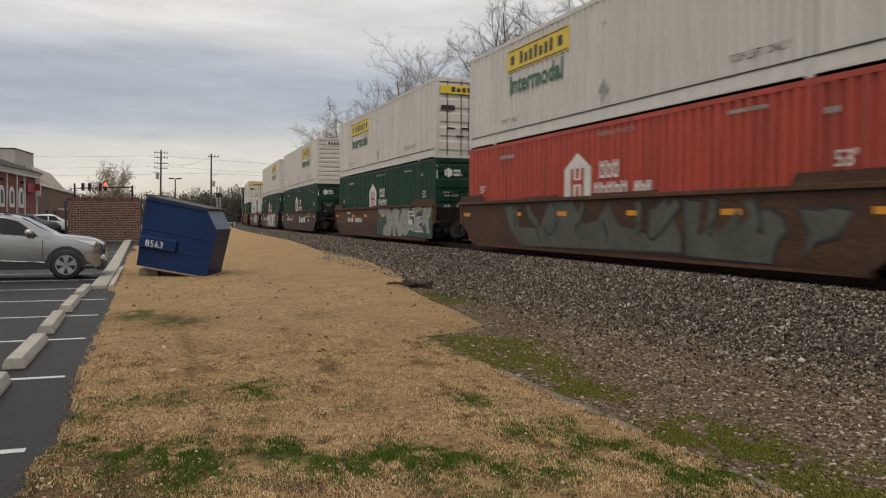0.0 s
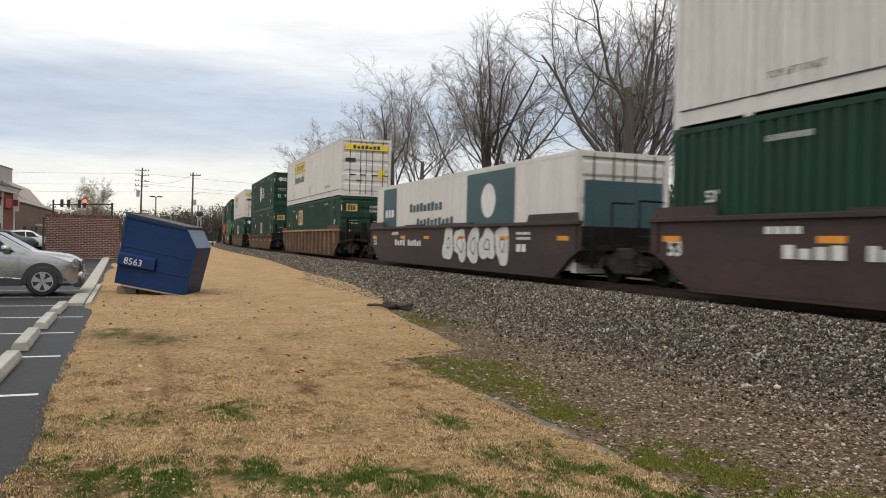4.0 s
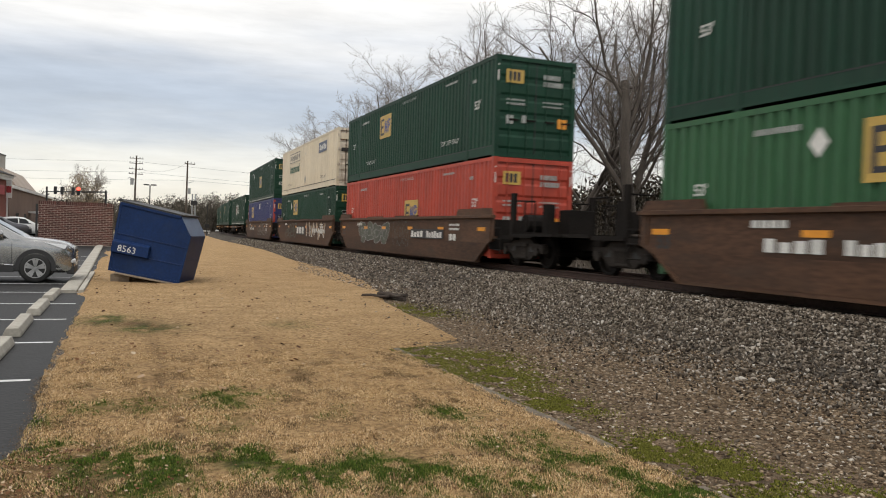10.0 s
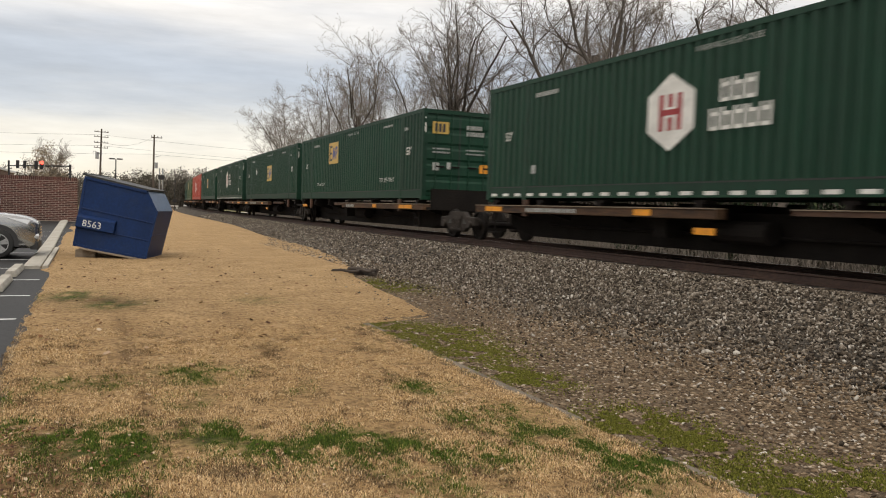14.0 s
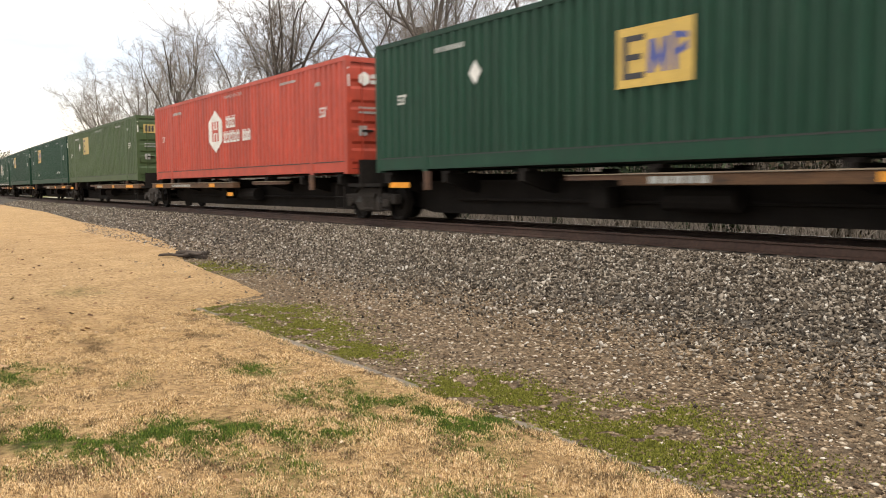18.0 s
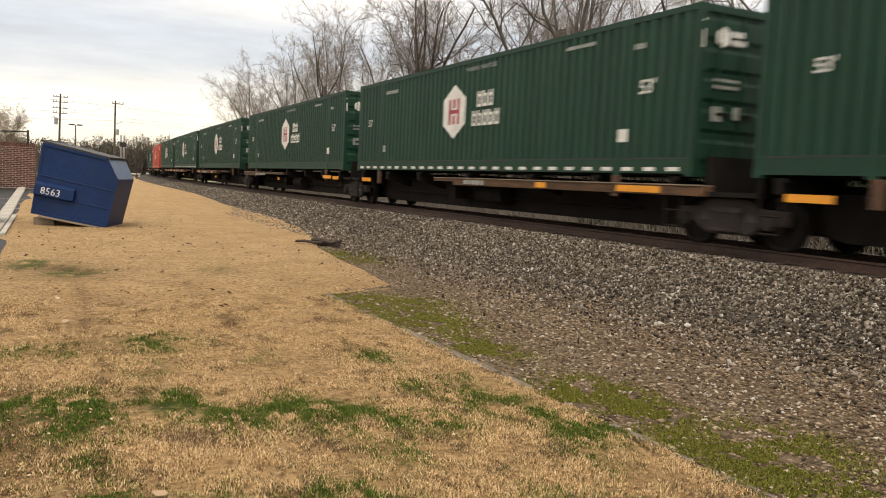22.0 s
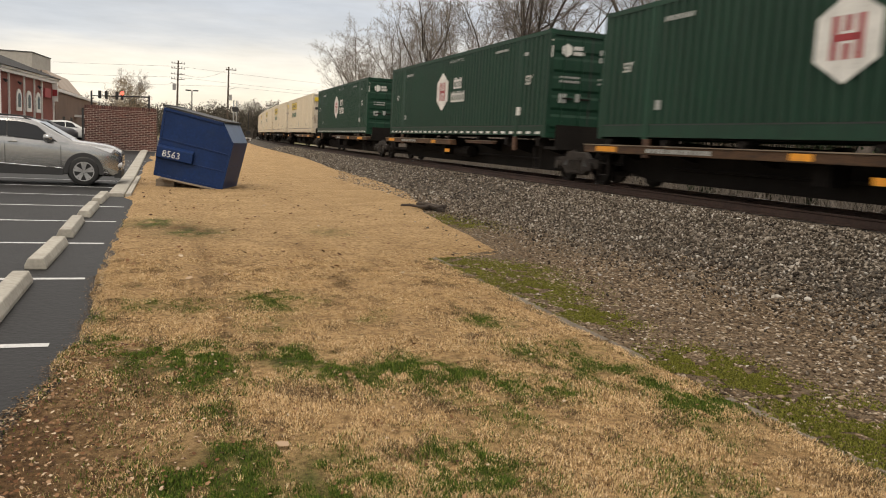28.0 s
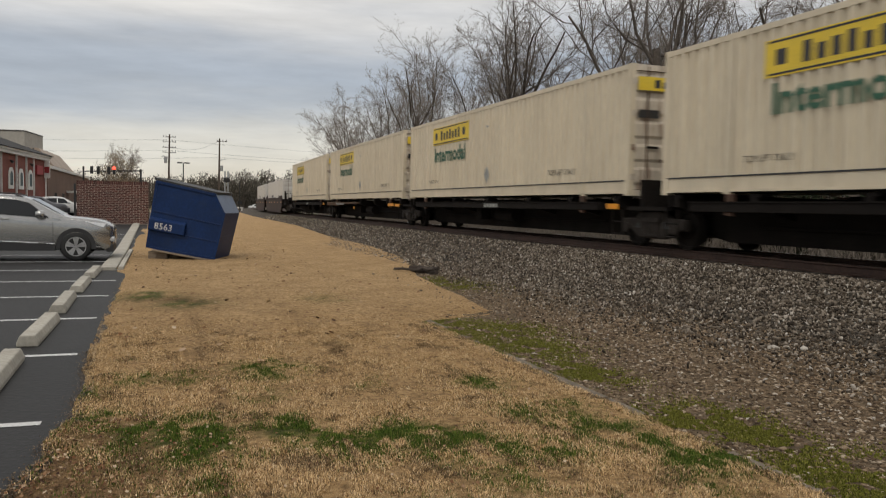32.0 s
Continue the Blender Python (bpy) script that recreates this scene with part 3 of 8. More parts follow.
def white_box(paint=WHITE, door_lead=True, note="white ribbed container with a yellow sign above green lettering", end=None, sign=YELLOW, blue=False):
    r = container(paint, note, period=0.27, depth=0.055, door_lead=door_lead, end_paint=end, beam_low=0.34)
    a = 2.9 if door_lead else 9.8
    part("sign_panel", side_mark(a - 0.05, a + 3.6, 1.95, 2.58), sign, r, "yellow sign panel with dark bars")
    for z in (1.98, 2.52):
        part("sign_border", side_mark(a + 0.03, a + 3.52, z, z + 0.035, 0.003), LETTER_K, r)
    bar_parts(r, "sign_bar", [(a + 0.8, a + 2.85, 2.10, 2.44, 7), (a + 0.2, a + 0.6, 2.14, 2.40, 1), (a + 3.0, a + 3.4, 2.14, 2.40, 1)], lambda p, q, c, d: side_mark(p, q, c, d, 0.003), LETTER_K, 0.62)
    part("intermodal_lettering", side_words("Intermodal", 0.72, a + 0.12, 1.34, bold=0.020), LETTER_G, r, "dark green lettering")
    tiny(part("lift_lettering", side_words("TOP LIFT ONLY", 0.21, 12.3, 0.55), LETTER_K, r))
    tiny(part("lift_lettering", side_words("TOP LIFT ONLY", 0.17, 2.4, 0.55), LETTER_K, r))
    part("placard_mark", side_poly([(8.1, 0.45), (8.32, 0.72), (8.1, 0.99), (7.88, 0.72)]), GREY_INK, r)
    tiny(part("dent_mark", bars([(8.0, 8.2, 2.2, 2.26, 2)], side_mark), GREY_INK, r))
    part("rub_rail", side_mark(0.2, LEN - 0.2, 0.315, 0.342, 0.002), LETTER_K, r)
    if blue:
        part("blue_sign", side_mark(11.8, 13.8, 1.95, 2.5), FADED_B, r, "blue sign panel with pale bars")
        bar_parts(r, "sign_bar", [(12.05, 13.65, 2.08, 2.38, 5)], lambda p, q, c, d: side_mark(p, q, c, d, 0.003), LETTER_W)
    if door_lead:
        part("end_sign_panel", end_mark(-1.12, 1.12, 2.32, 2.62, -HL - 0.03), sign, r)
        bar_parts(r, "end_sign_bar", [(-0.7, 0.75, 2.38, 2.56, 7)], lambda a, b, c, d: end_mark(a, b, c, d, -HL - 0.033), LETTER_K)
        part("data_plate", end_mark(-1.08, -0.55, 1.72, 1.9), SEAL, r)
        part("notice_plate", end_mark(0.62, 0.98, 0.95, 1.35), YELLOW, r)
        part("rust_stain", end_mark(-0.5, -0.2, 0.75, 0.82), RUST, r)
    else:
        part("end_sign_panel", end_mark(-0.75, 0.75, 2.42, 2.70), LETTER_W, r)
        bar_parts(r, "end_sign_bar", [(-0.6, 0.65, 2.47, 2.65, 7)], lambda a, b, c, d: end_mark(a, b, c, d, -HL - 0.009), LETTER_K)
        for x in (0.2, 0.5, 0.8):
            part("data_plate", end_mark(x, x + 0.16, 0.4, 0.58), TAN_Y if x < 0.3 else LETTER_K, r)
    return r


def pale_box():
    """The low white container with dark teal panels."""
    r = container(WHITE, "white container with dark teal panels and grey lettering", period=0.4, depth=0.008)
    teal = mat("dark_teal_panel", (0.03, 0.075, 0.085), 0.5, var=0.15)
    part("teal_panel", side_mark(0.9, 2.6, 0.2, 2.74), teal, r)
    part("teal_panel", side_mark(9.6, 12.9, 0.2, 2.74), teal, r)
    ring = [(11.2 + 0.5 * math.cos(k * 0.349), 1.9 + 0.5 * math.sin(k * 0.349)) for k in range(18)]
    part("emblem", side_poly(ring, 0.003), LETTER_W, r)
    bar_parts(r, "lettering_bar", [(10.5, 12.2, 1.05, 1.2, 8), (1.2, 2.4, 1.6, 1.9, 3)], lambda a, b, c, d: side_mark(a, b, c, d, 0.003), LETTER_W)
    bar_parts(r, "lettering_bar", [(4.2, 7.6, 1.75, 2.05, 9), (5.0, 8.6, 1.2, 1.5, 10)], side_mark, teal)
    part("end_panel", end_mark(-1.1, 1.1, 0.5, 2.2, -HL - 0.01), teal, r)
    return r


def open_end_box():
    """The far white container of the last car."""
    r = container(WHITE, "white container with a plain ribbed side", period=0.3, depth=0.02)
    bar_parts(r, "lettering_bar", [(5.0, 7.0, 1.3, 1.6, 6)], side_mark, LETTER_K)
    return r


# ---- railway cars ----


def truck(parent, y, near=True):
    """A two-axle truck under a car at y."""
    t = part("truck", Geo().box(-0.5, 0.5, y - 0.16, y + 0.16, 1.0, 1.32).box(-1.1, 1.1, y - 0.14, y + 0.14, 1.08, 1.24), BLACK, parent)
    for sgn in (-1, 1):
        x0, x1 = sorted((sgn * 0.93, sgn * 1.09))
        ring = [(y - 1.16, 1.16), (y - 1.16, 1.40), (y - 0.62, 1.42), (y - 0.42, 1.56), (y + 0.42, 1.56), (y + 0.62, 1.42), (y + 1.16, 1.40), (y + 1.16, 1.16),
                (y + 0.74, 1.16), (y + 0.46, 0.98), (y - 0.46, 0.98), (y - 0.74, 1.16)]
        part("side_frame", Geo().prism(ring, x0, x1, "x"), DUSTY, t, bevel=0.03)
        g = Geo()
        xo = sgn * 1.10
        for k in (-0.21, -0.07, 0.07, 0.21):
            g.cyl((xo, y + k, 1.08), (xo, y + k, 1.34), 0.055, 8)
        part("spring_nest", g.box(*sorted((xo - sgn * 0.02, xo + sgn * 0.05)), y - 0.32, y + 0.32, 1.03, 1.08).box(*sorted((xo - sgn * 0.02, xo + sgn * 0.05)), y - 0.34, y + 0.34, 1.34, 1.42), DUSTY, t)
        # black patches on the face, standing for the dark inside frame openings
        for k in (-1, 1):
            part("frame_recess", Geo().prism([(y + k * 0.66, 1.20), (y + k * 0.44, 1.36), (y + k * 0.40, 1.20)], *sorted((sgn * 1.085, sgn * 1.094)), "x"), SEAL, t)
        for yy in (y - 0.88, y + 0.88):
            r = 0.42
            c = RAIL_TOP + r
            prof = [(sgn * h, q) for h, q in ((0.70, 0.20), (0.70, r + 0.025), (0.73, r + 0.025), (0.735, r), (0.83, r - 0.005), (0.83, r - 0.07), (0.78, r - 0.09), (0.78, 0.17), (0.84, 0.14), (0.84, 0.09))]
            part("wheel", Geo().lathe(prof, 28, "x", (0, yy, c)), WHEEL, t, smooth=False)
            part("bearing_cap", Geo().cyl((sgn * 1.08, yy, c), (sgn * 1.17, yy, c), 0.11, 10), DUSTY, t)
    for yy in (y - 0.88, y + 0.88):
        part("axle", Geo().cyl((-0.75, yy, 1.2), (0.75, yy, 1.2), 0.09, 8), BLACK, t)
    return t


def spray(root, seed, p0, p1, z0, z1, fills, lines, x=-1.512, n=7, fat=0.26):
    """Spray-painted strokes on the side of a car: wide soft loops with outlines."""
    rng = random.Random(seed)
    for k in range(n):
        wide, thin = Geo(), Geo()
        c = p0 + (p1 - p0) * (k + 0.5) / n
        w = (p1 - p0) / n
        pts = [(c + rng.uniform(-0.55, 0.55) * w, z0 + (z1 - z0) * q) for q in rng.choice(([0.05, 0.9, 0.3, 0.95], [0.9, 0.1, 0.15, 0.8], [0.1, 0.6, 0.95, 0.2], [0.95, 0.5, 0.05, 0.5]))]
        line = []
        for i in range(15):
            u = i / 14
            b = [(1 - u) ** 3, 3 * u * (1 - u) ** 2, 3 * u * u * (1 - u), u ** 3]
            line.append((sum(q * a[0] for q, a in zip(b, pts)), sum(q * a[1] for q, a in zip(b, pts))))
        for g, r, d in ((wide, fat * rng.uniform(0.7, 1.2), 0.0), (thin, 0.035, 0.003)):
            o = len(g.v)
            off = fat * 0.9 if g is thin else 0.0
            for i, (a, z) in enumerate(line):
                a2, zz2 = line[min(i + 1, 14)]
                a1, zz1 = line[max(i - 1, 0)]
                t = Vector((a2 - a1, zz2 - zz1)).normalized()
                nx, nz = -t.y, t.x
                zc = lambda q: min(max(q, z0), z1)
                g.v += [(x - d - 0.0004 * k, HL - (a + nx * (off + r)), zc(z + nz * (off + r))), (x - d - 0.0004 * k, HL - (a + nx * (off - r)), zc(z + nz * (off - r)))]
                if i:
                    g.f.append((o + 2 * i - 2, o + 2 * i - 1, o + 2 * i + 1, o + 2 * i))
        part("spray_paint", wide, fills, root, "loose spray-painted loop")
        part("spray_outline", thin, lines, root)


def wild_shapes(root, shapes, fill, edge, x=-1.4445, grow=0.05, start=0):
    """Broad spray-painted shapes of (along, height), each with a dark edge round it, on the side of a car."""
    for k, ring in enumerate(shapes):
        q = start + k
        cp, cz = sum(a for a, _ in ring) / len(ring), sum(b for _, b in ring) / len(ring)
        rim = [(a + grow * (1 if a > cp else -1), min(2.15, max(0.9, b + grow * (1 if b > cz else -1)))) for a, b in ring]
        for name, pts, paint, d in (("spray_edge", rim, edge, 0.0), ("spray_shape", ring, fill, 0.002)):
            me = Geo().add([(x - d - 0.0003 * q, HL - a, b) for a, b in pts], [tuple(range(len(pts)))])
            part(name, me, paint, root, "broad spray-painted shape" if paint is fill else "")


def loops(root, seed, p0, p1, z0, z1, n, ink, fill=None, line=0.03, x=-1.447):
    """A row of wobbly spray-painted loops, each drawn as an outline with a smaller one inside."""
    rng = random.Random(seed)
    w = (p1 - p0) / n
    for k in range(n):
        cp, cz = p0 + w * (k + 0.5), (z0 + z1) / 2 + rng.uniform(-0.05, 0.05)
        a1, a2, a3 = (rng.uniform(0, 6.283) for _ in range(3))

        def ring(size, m=26):
            out = []
            for i in range(m):
                a = 6.28319 * i / m
                r = size * (1 + 0.16 * math.sin(2 * a + a1) + 0.13 * math.sin(3 * a + a2) + 0.06 * math.sin(5 * a + a3))
                out.append((cp + 0.56 * w * r * math.cos(a), min(z1, max(z0, cz + 0.5 * (z1 - z0) * r * math.sin(a)))))
            return out

        if fill:
            pts = ring(1.0)
            part("spray_shape", Geo().add([(x + 0.002 - 0.0002 * k, HL - a, b) for a, b in pts], [tuple(range(len(pts)))]), fill, root)
        g = Geo()
        for size in (1.0, rng.uniform(0.3, 0.5)):
            o, i_ = ring(size), ring(size - line / (0.5 * (z1 - z0)))
            b, m = len(g.v), len(o)
            g.v += [(x - 0.0005 * k, HL - a, z) for a, z in o] + [(x - 0.0005 * k, HL - a, z) for a, z in i_]
            g.f += [(b + i, b + (i + 1) % m, b + m + (i + 1) % m, b + m + i) for i in range(m)]
        part("spray_outline", g, ink, root, "thin spray-painted loop")


def wild_ground(root, p0, p1, z0, z1, paint, seed=1):
    rng = random.Random(seed)
    n = 22
    ring = [(p0 + (p1 - p0) * k / n, z0 + 0.05 * rng.random()) for k in range(n + 1)] + [(p1 - (p1 - p0) * k / n, z1 - 0.16 * rng.random()) for k in range(n + 1)]
    part("spray_ground", Geo().add([(-1.4425, HL - a, b) for a, b in ring], [tuple(range(len(ring)))]), paint, root)


def well_car(paint, note, front_gap, back_gap, ribs=False, raised=True, plates=True, mark=0, top=2.08):
    """A deep well car for stacked containers. The gaps are to the neighbouring containers."""
    root = thing("well_car", note, "railway car", "cars of the train")
    low, fold = 0.87, 1.38
    e = HL + 0.45
    ring = [(-e, 1.55), (-e, top), (e, top), (e, 1.55), (e - 0.42, fold), (-e + 0.42, fold)]
    for sgn in (-1, 1):
        x0, x1 = sorted((sgn * 1.40, sgn * 1.44))
        part("side_sheet", Geo().prism(ring, x0, x1, "x"), paint, root)
        # the lower sheet leans in towards the rails
        g = Geo()
        for y, z in ((-e + 0.42, fold), (e - 0.42, fold), (e - 1.15, low), (-e + 1.15, low)):
            u = (fold - z) / (fold - low)
            g.v += [(sgn * (1.438 - 0.012 * u), y, z), (sgn * (1.40 - 0.012 * u), y, z)]
        g.f = [(0, 2, 4, 6), (1, 7, 5, 3), (0, 1, 3, 2), (2, 3, 5, 4), (4, 5, 7, 6), (6, 7, 1, 0)]
        part("lower_sheet", g, paint, root)
        x0, x1 = sorted((sgn * 1.38, sgn * 1.52))
        part("top_chord", Geo().box(x0, x1, -e, e, top, top + 0.09), OCHRE if ribs else paint, root, bevel=0.01)
        part("bottom_chord", Geo().box(*sorted((sgn * 1.30, sgn * 1.42)), -e + 1.1, e - 1.1, low - 0.07, low + 0.02), paint, root)
        if raised:
            for ya, yb in ((-e + 0.1, -e + 2.6), (e - 1.9, e - 0.1)):
                part("guide_plate", Geo().prism([(ya, top + 0.09), (ya + 0.08, top + 0.28), (yb - 0.12, top + 0.28), (yb, top + 0.09)], *sorted((sgn * 1.40, sgn * 1.49)), "x"), paint, root)
            for pa, pb in ((4.2, 6.2), (7.9, 10.4)):
                part("guide_plate", Geo().box(*sorted((sgn * 1.41, sgn * 1.48)), HL - pb, HL - pa, top + 0.09, top + 0.14), paint, root)
        if ribs:
            for i in range(15):
                y = -e + 0.9 + i * (2 * e - 1.8) / 14
                lo = low if abs(y) < e - 1.35 else 1.4
                part("side_post", Geo().box(*sorted((sgn * 1.44, sgn * 1.53)), y - 0.06, y + 0.06, lo, top), RIB, root)
        else:
            for y in (-e + 0.2, e - 0.2):
                part("side_post", Geo().box(*sorted((sgn * 1.44, sgn * 1.47)), y - 0.05, y + 0.05, 1.5, top), paint, root)
        part("sloped_flange", Geo().prism([(-e, 1.50), (-e + 0.42, fold - 0.05), (-e + 1.2, low - 0.06), (-e + 1.2, low + 0.02), (-e + 0.42, fold + 0.03), (-e, 1.58)], *sorted((sgn * 1.32, sgn * 1.445)), "x"), paint, root)
        part("sloped_flange", Geo().prism([(e, 1.50), (e - 0.42, fold - 0.05), (e - 1.2, low - 0.06), (e - 1.2, low + 0.02), (e - 0.42, fold + 0.03), (e, 1.58)], *sorted((sgn * 1.32, sgn * 1.445)), "x"), paint, root)
    for i in range(7):
        y = -6.0 + 2.0 * i
        part("cross_beam", Geo().box(-1.4, 1.4, y - 0.12, y + 0.12, low - 0.05, low + 0.02), BLACK, root)
    for sgn, gap in ((-1, front_gap), (1, back_gap)):
        y0, y1 = sorted((sgn * e, sgn * (e + 0.9)))
        part("end_platform", Geo().box(-1.25, 1.25, y0, y1, 1.50, 1.62).box(-0.4, 0.4, y0 - 0.2, y1 + 0.3, 1.2, 1.5), BLACK, root)
        part("bulkhead", Geo().box(-1.4, 1.4, *sorted((sgn * (HL + 0.12), sgn * (HL + 0.2))), 1.2, 2.05), BLACK, root)
        for x in (-1.15, 1.15):
            yy = sgn * (e + 0.8)
            part("handrail", Geo().path([(x, yy, 1.6), (x, yy, 2.55), (x * 0.5, yy, 2.55)], 0.022), BLACK, root)
        part("end_ladder", Geo().path([(-1.42, sgn * (e + 0.05), 1.2), (-1.42, sgn * (e + 0.45), 1.2)], 0.018).path([(-1.42, sgn * (e + 0.05), 1.5), (-1.42, sgn * (e + 0.45), 1.5)], 0.018)
             .path([(-1.42, sgn * (e + 0.05), 1.8), (-1.42, sgn * (e + 0.45), 1.8)], 0.018).path([(-1.42, sgn * (e + 0.45), 1.1), (-1.42, sgn * (e + 0.45), 2.0)], 0.02), BLACK, root)
        if gap > 5:
            truck(root, sgn * (HL + 1.55))
            part("coupler", Geo().box(-0.14, 0.14, *sorted((sgn * (HL + 2.2), sgn * (HL + gap / 2))), 1.28, 1.56), BLACK, root)
            part("end_deck", Geo().box(-1.3, 1.3, *sorted((sgn * (HL + 1.2), sgn * (HL + 2.5))), 1.56, 1.66), BLACK, root)
            for x in (-1.22, 1.22):
                part("end_post", Geo().box(x - 0.06, x + 0.06, *sorted((sgn * (HL + 1.15), sgn * (HL + 1.32))), 1.62, 2.75), BLACK, root, bevel=0.01)
                part("grab_hoop", Geo().path([(x, sgn * (HL + 1.9), 1.66), (x, sgn * (HL + 1.9), 2.5), (x, sgn * (HL + 2.45), 2.5), (x, sgn * (HL + 2.45), 1.66)], 0.022), BLACK, root)
            part("brake_cylinder", Geo().cyl((-0.95, sgn * (HL + 1.4), 1.95), (-0.2, sgn * (HL + 1.4), 1.95), 0.24, 12), BLACK, root)
            part("valve_case", Geo().box(0.2, 1.0, *sorted((sgn * (HL + 1.2), sgn * (HL + 1.8))), 1.66, 2.35), BLACK, root, bevel=0.02)
            part("walk_grating", Geo().box(-1.35, 1.35, *sorted((sgn * (HL + 2.5), sgn * (HL + gap / 2 - 0.25))), 1.60, 1.68), BLACK, root)
            part("brake_stand", Geo().box(-0.75, -0.55, *sorted((sgn * (HL + 2.0), sgn * (HL + 2.3))), 1.66, 2.45), BLACK, root)
        elif sgn > 0:
            truck(root, sgn * (HL + gap / 2))
    if plates:
        for p in (0.2, 3.9, 6.45, 9.6, 12.6, 15.8):
            part("reflector_plate", Geo().box(-1.447, -1.441, HL - p - 0.26, HL - p + 0.26, top - 0.37, top - 0.26), AMBER, root)
    if mark:
        put = lambda a, b, c, d: side_mark(a, b, c, d, 0.162)
        p, big, dark = mark
        if dark:
            part("mark_panel", put(p - 0.1, p + 3.1, 1.42, 1.74), SPRAY_K, root)
        bar_parts(root, "mark_bar", [(p, p + 1.25, 1.46, 1.68, 4), (p + 1.55, p + 3.0, 1.46, 1.68, 6)], lambda a, b, c, d: side_mark(a, b, c, d, 0.166), LETTER_W)
        if big:
            part("mark_panel", put(big[0] - 0.15, big[1] + 0.3, 1.30, 1.80), SPRAY_K, root)
            bar_parts(root, "initial_bar", [(big[0], big[1] + 0.2, 1.36, 1.74, big[2])], lambda a, b, c, d: side_mark(a, b, c, d, 0.166), LETTER_W)
        tiny(part("size_number", words("53", 0.42, lambda a, b: (-1.446, HL - 0.1 - a, 1.45 + b), 0.012)[0], LETTER_W if paint is MAROON else SPRAY_K, root))
        tiny(part("stencil", bars([(13.4, 14.2, 1.85, 1.92, 7), (13.4, 14.2, 1.72, 1.79, 7), (13.4, 14.0, 1.4, 1.6, 2), (2.6, 3.4, 1.85, 1.97, 4)], put), LETTER_W, root))
    return root


def spine_car(note, front_gap, back_gap, kind=0, paint=None):
    """A skeleton car: one deep centre beam with side trays for a single container. Heights are from the ground."""
    root = thing("spine_car", note, "railway car", "cars of the train")
    deck = 1.90
    part("centre_beam", Geo().prism([(-8.3, 1.2), (-7.0, 0.98), (7.0, 0.98), (8.3, 1.2), (8.3, 1.62), (-8.3, 1.62)], -0.42, 0.42, "x"), BLACK, root)
    part("beam_top", Geo().box(-0.46, 0.46, -8.2, 8.2, 1.62, 1.70), BLACK, root)
    for y in (-7.6, -5.4, -3.0, 0.0, 3.0, 5.4, 7.6):
        part("cross_arm", Geo().prism([(-1.28, 1.66), (-1.28, 1.84), (1.28, 1.84), (1.28, 1.66), (0.3, 1.40), (-0.3, 1.40)], y - 0.07, y + 0.07, "y"), BLACK, root)
        for x in (-1.25, 0.95):
            part("support_pad", Geo().box(x, x + 0.3, y - 0.13, y + 0.13, 1.84, deck), BLACK, root)
    # the side trays: one deep run on half of the car, a thin sill and plates on the rest
    tray = {0: (-0.5, 8.6), 1: (7.5, 16.5), 2: (-0.6, 3.2), 3: (1.0, 15.0)}[kind]
    thin = {0: (10.2, 12.6), 1: (6.3, 7.5), 2: (3.2, 7.7), 3: (6.5, 14.4)}[kind]
    face = BLACK if kind == 3 else ORANGE_SILL
    for sgn in (-1, 1):
        part("side_tray", Geo().box(*sorted((sgn * 1.12, sgn * 1.36)), HL - tray[1], HL - tray[0], 1.57, 1.74), face, root, "" if kind == 3 else "worn ochre side tray", bevel=0.01)
        part("tray_edge", Geo().box(*sorted((sgn * 1.12, sgn * 1.38)), HL - tray[1], HL - tray[0], 1.743, 1.764), BLACK if kind == 3 else WORN_LIT_EDGE, root)
        part("side_sill", Geo().box(*sorted((sgn * 1.22, sgn * 1.35)), HL - thin[1], HL - thin[0], 1.66, 1.74), RUST, root)
        part("sill_edge", Geo().box(*sorted((sgn * 1.16, sgn * 1.37)), HL - thin[1], HL - thin[0], 1.743, 1.758), WORN_LIT_EDGE, root)
        part("brake_rod", Geo().path([(sgn * 0.55, -6, 1.3), (sgn * 0.55, 6, 1.3)], 0.03), BLACK, root)
        for p in (2.1, 14.2):
            part("side_bracket", Geo().box(*sorted((sgn * 1.26, sgn * 1.345)), HL - p - 0.09, HL - p + 0.09, 1.50, 1.90), RUST, root, bevel=0.01)
    for a, b, z in {0: ((0.1, 1.0, 1.60), (6.4, 6.9, 1.60), (8.1, 8.6, 1.30)), 1: ((14.3, 15.5, 1.60), (11.5, 11.9, 1.60), (0.7, 1.5, 1.55)), 2: ((14.0, 15.0, 1.58), (15.2, 15.9, 1.56), (6.9, 7.2, 1.40)), 3: ((15.4, 15.9, 1.60),)}[kind]:
        part("reflector_plate", Geo().box(-1.372, -1.362, HL - b, HL - a, z, z + 0.12), AMBER, root)
    tiny(part("stencil", bars([(2.2, 4.4, 1.61, 1.70, 14)] if kind in (0, 2) else [(8.1, 9.2, 1.60, 1.71, 5)], lambda a, b, c, d: side_mark(a, b, c, d, 0.066)), GREY_INK, root))
    part("air_reservoir", Geo().cyl((-0.75, -1.2, 1.36), (-0.75, 0.1, 1.36), 0.2, 12), BLACK, root)
    part("brake_valve", Geo().box(-0.95, -0.6, 1.2, 1.6, 1.2, 1.55), BLACK, root)
    for sgn in (-1, 1):
        y0, y1 = sorted((sgn * 8.0, sgn * 8.75))
        part("end_platform", Geo().box(-1.25, 1.25, y0, y1, 1.58, 1.66), BLACK, root)
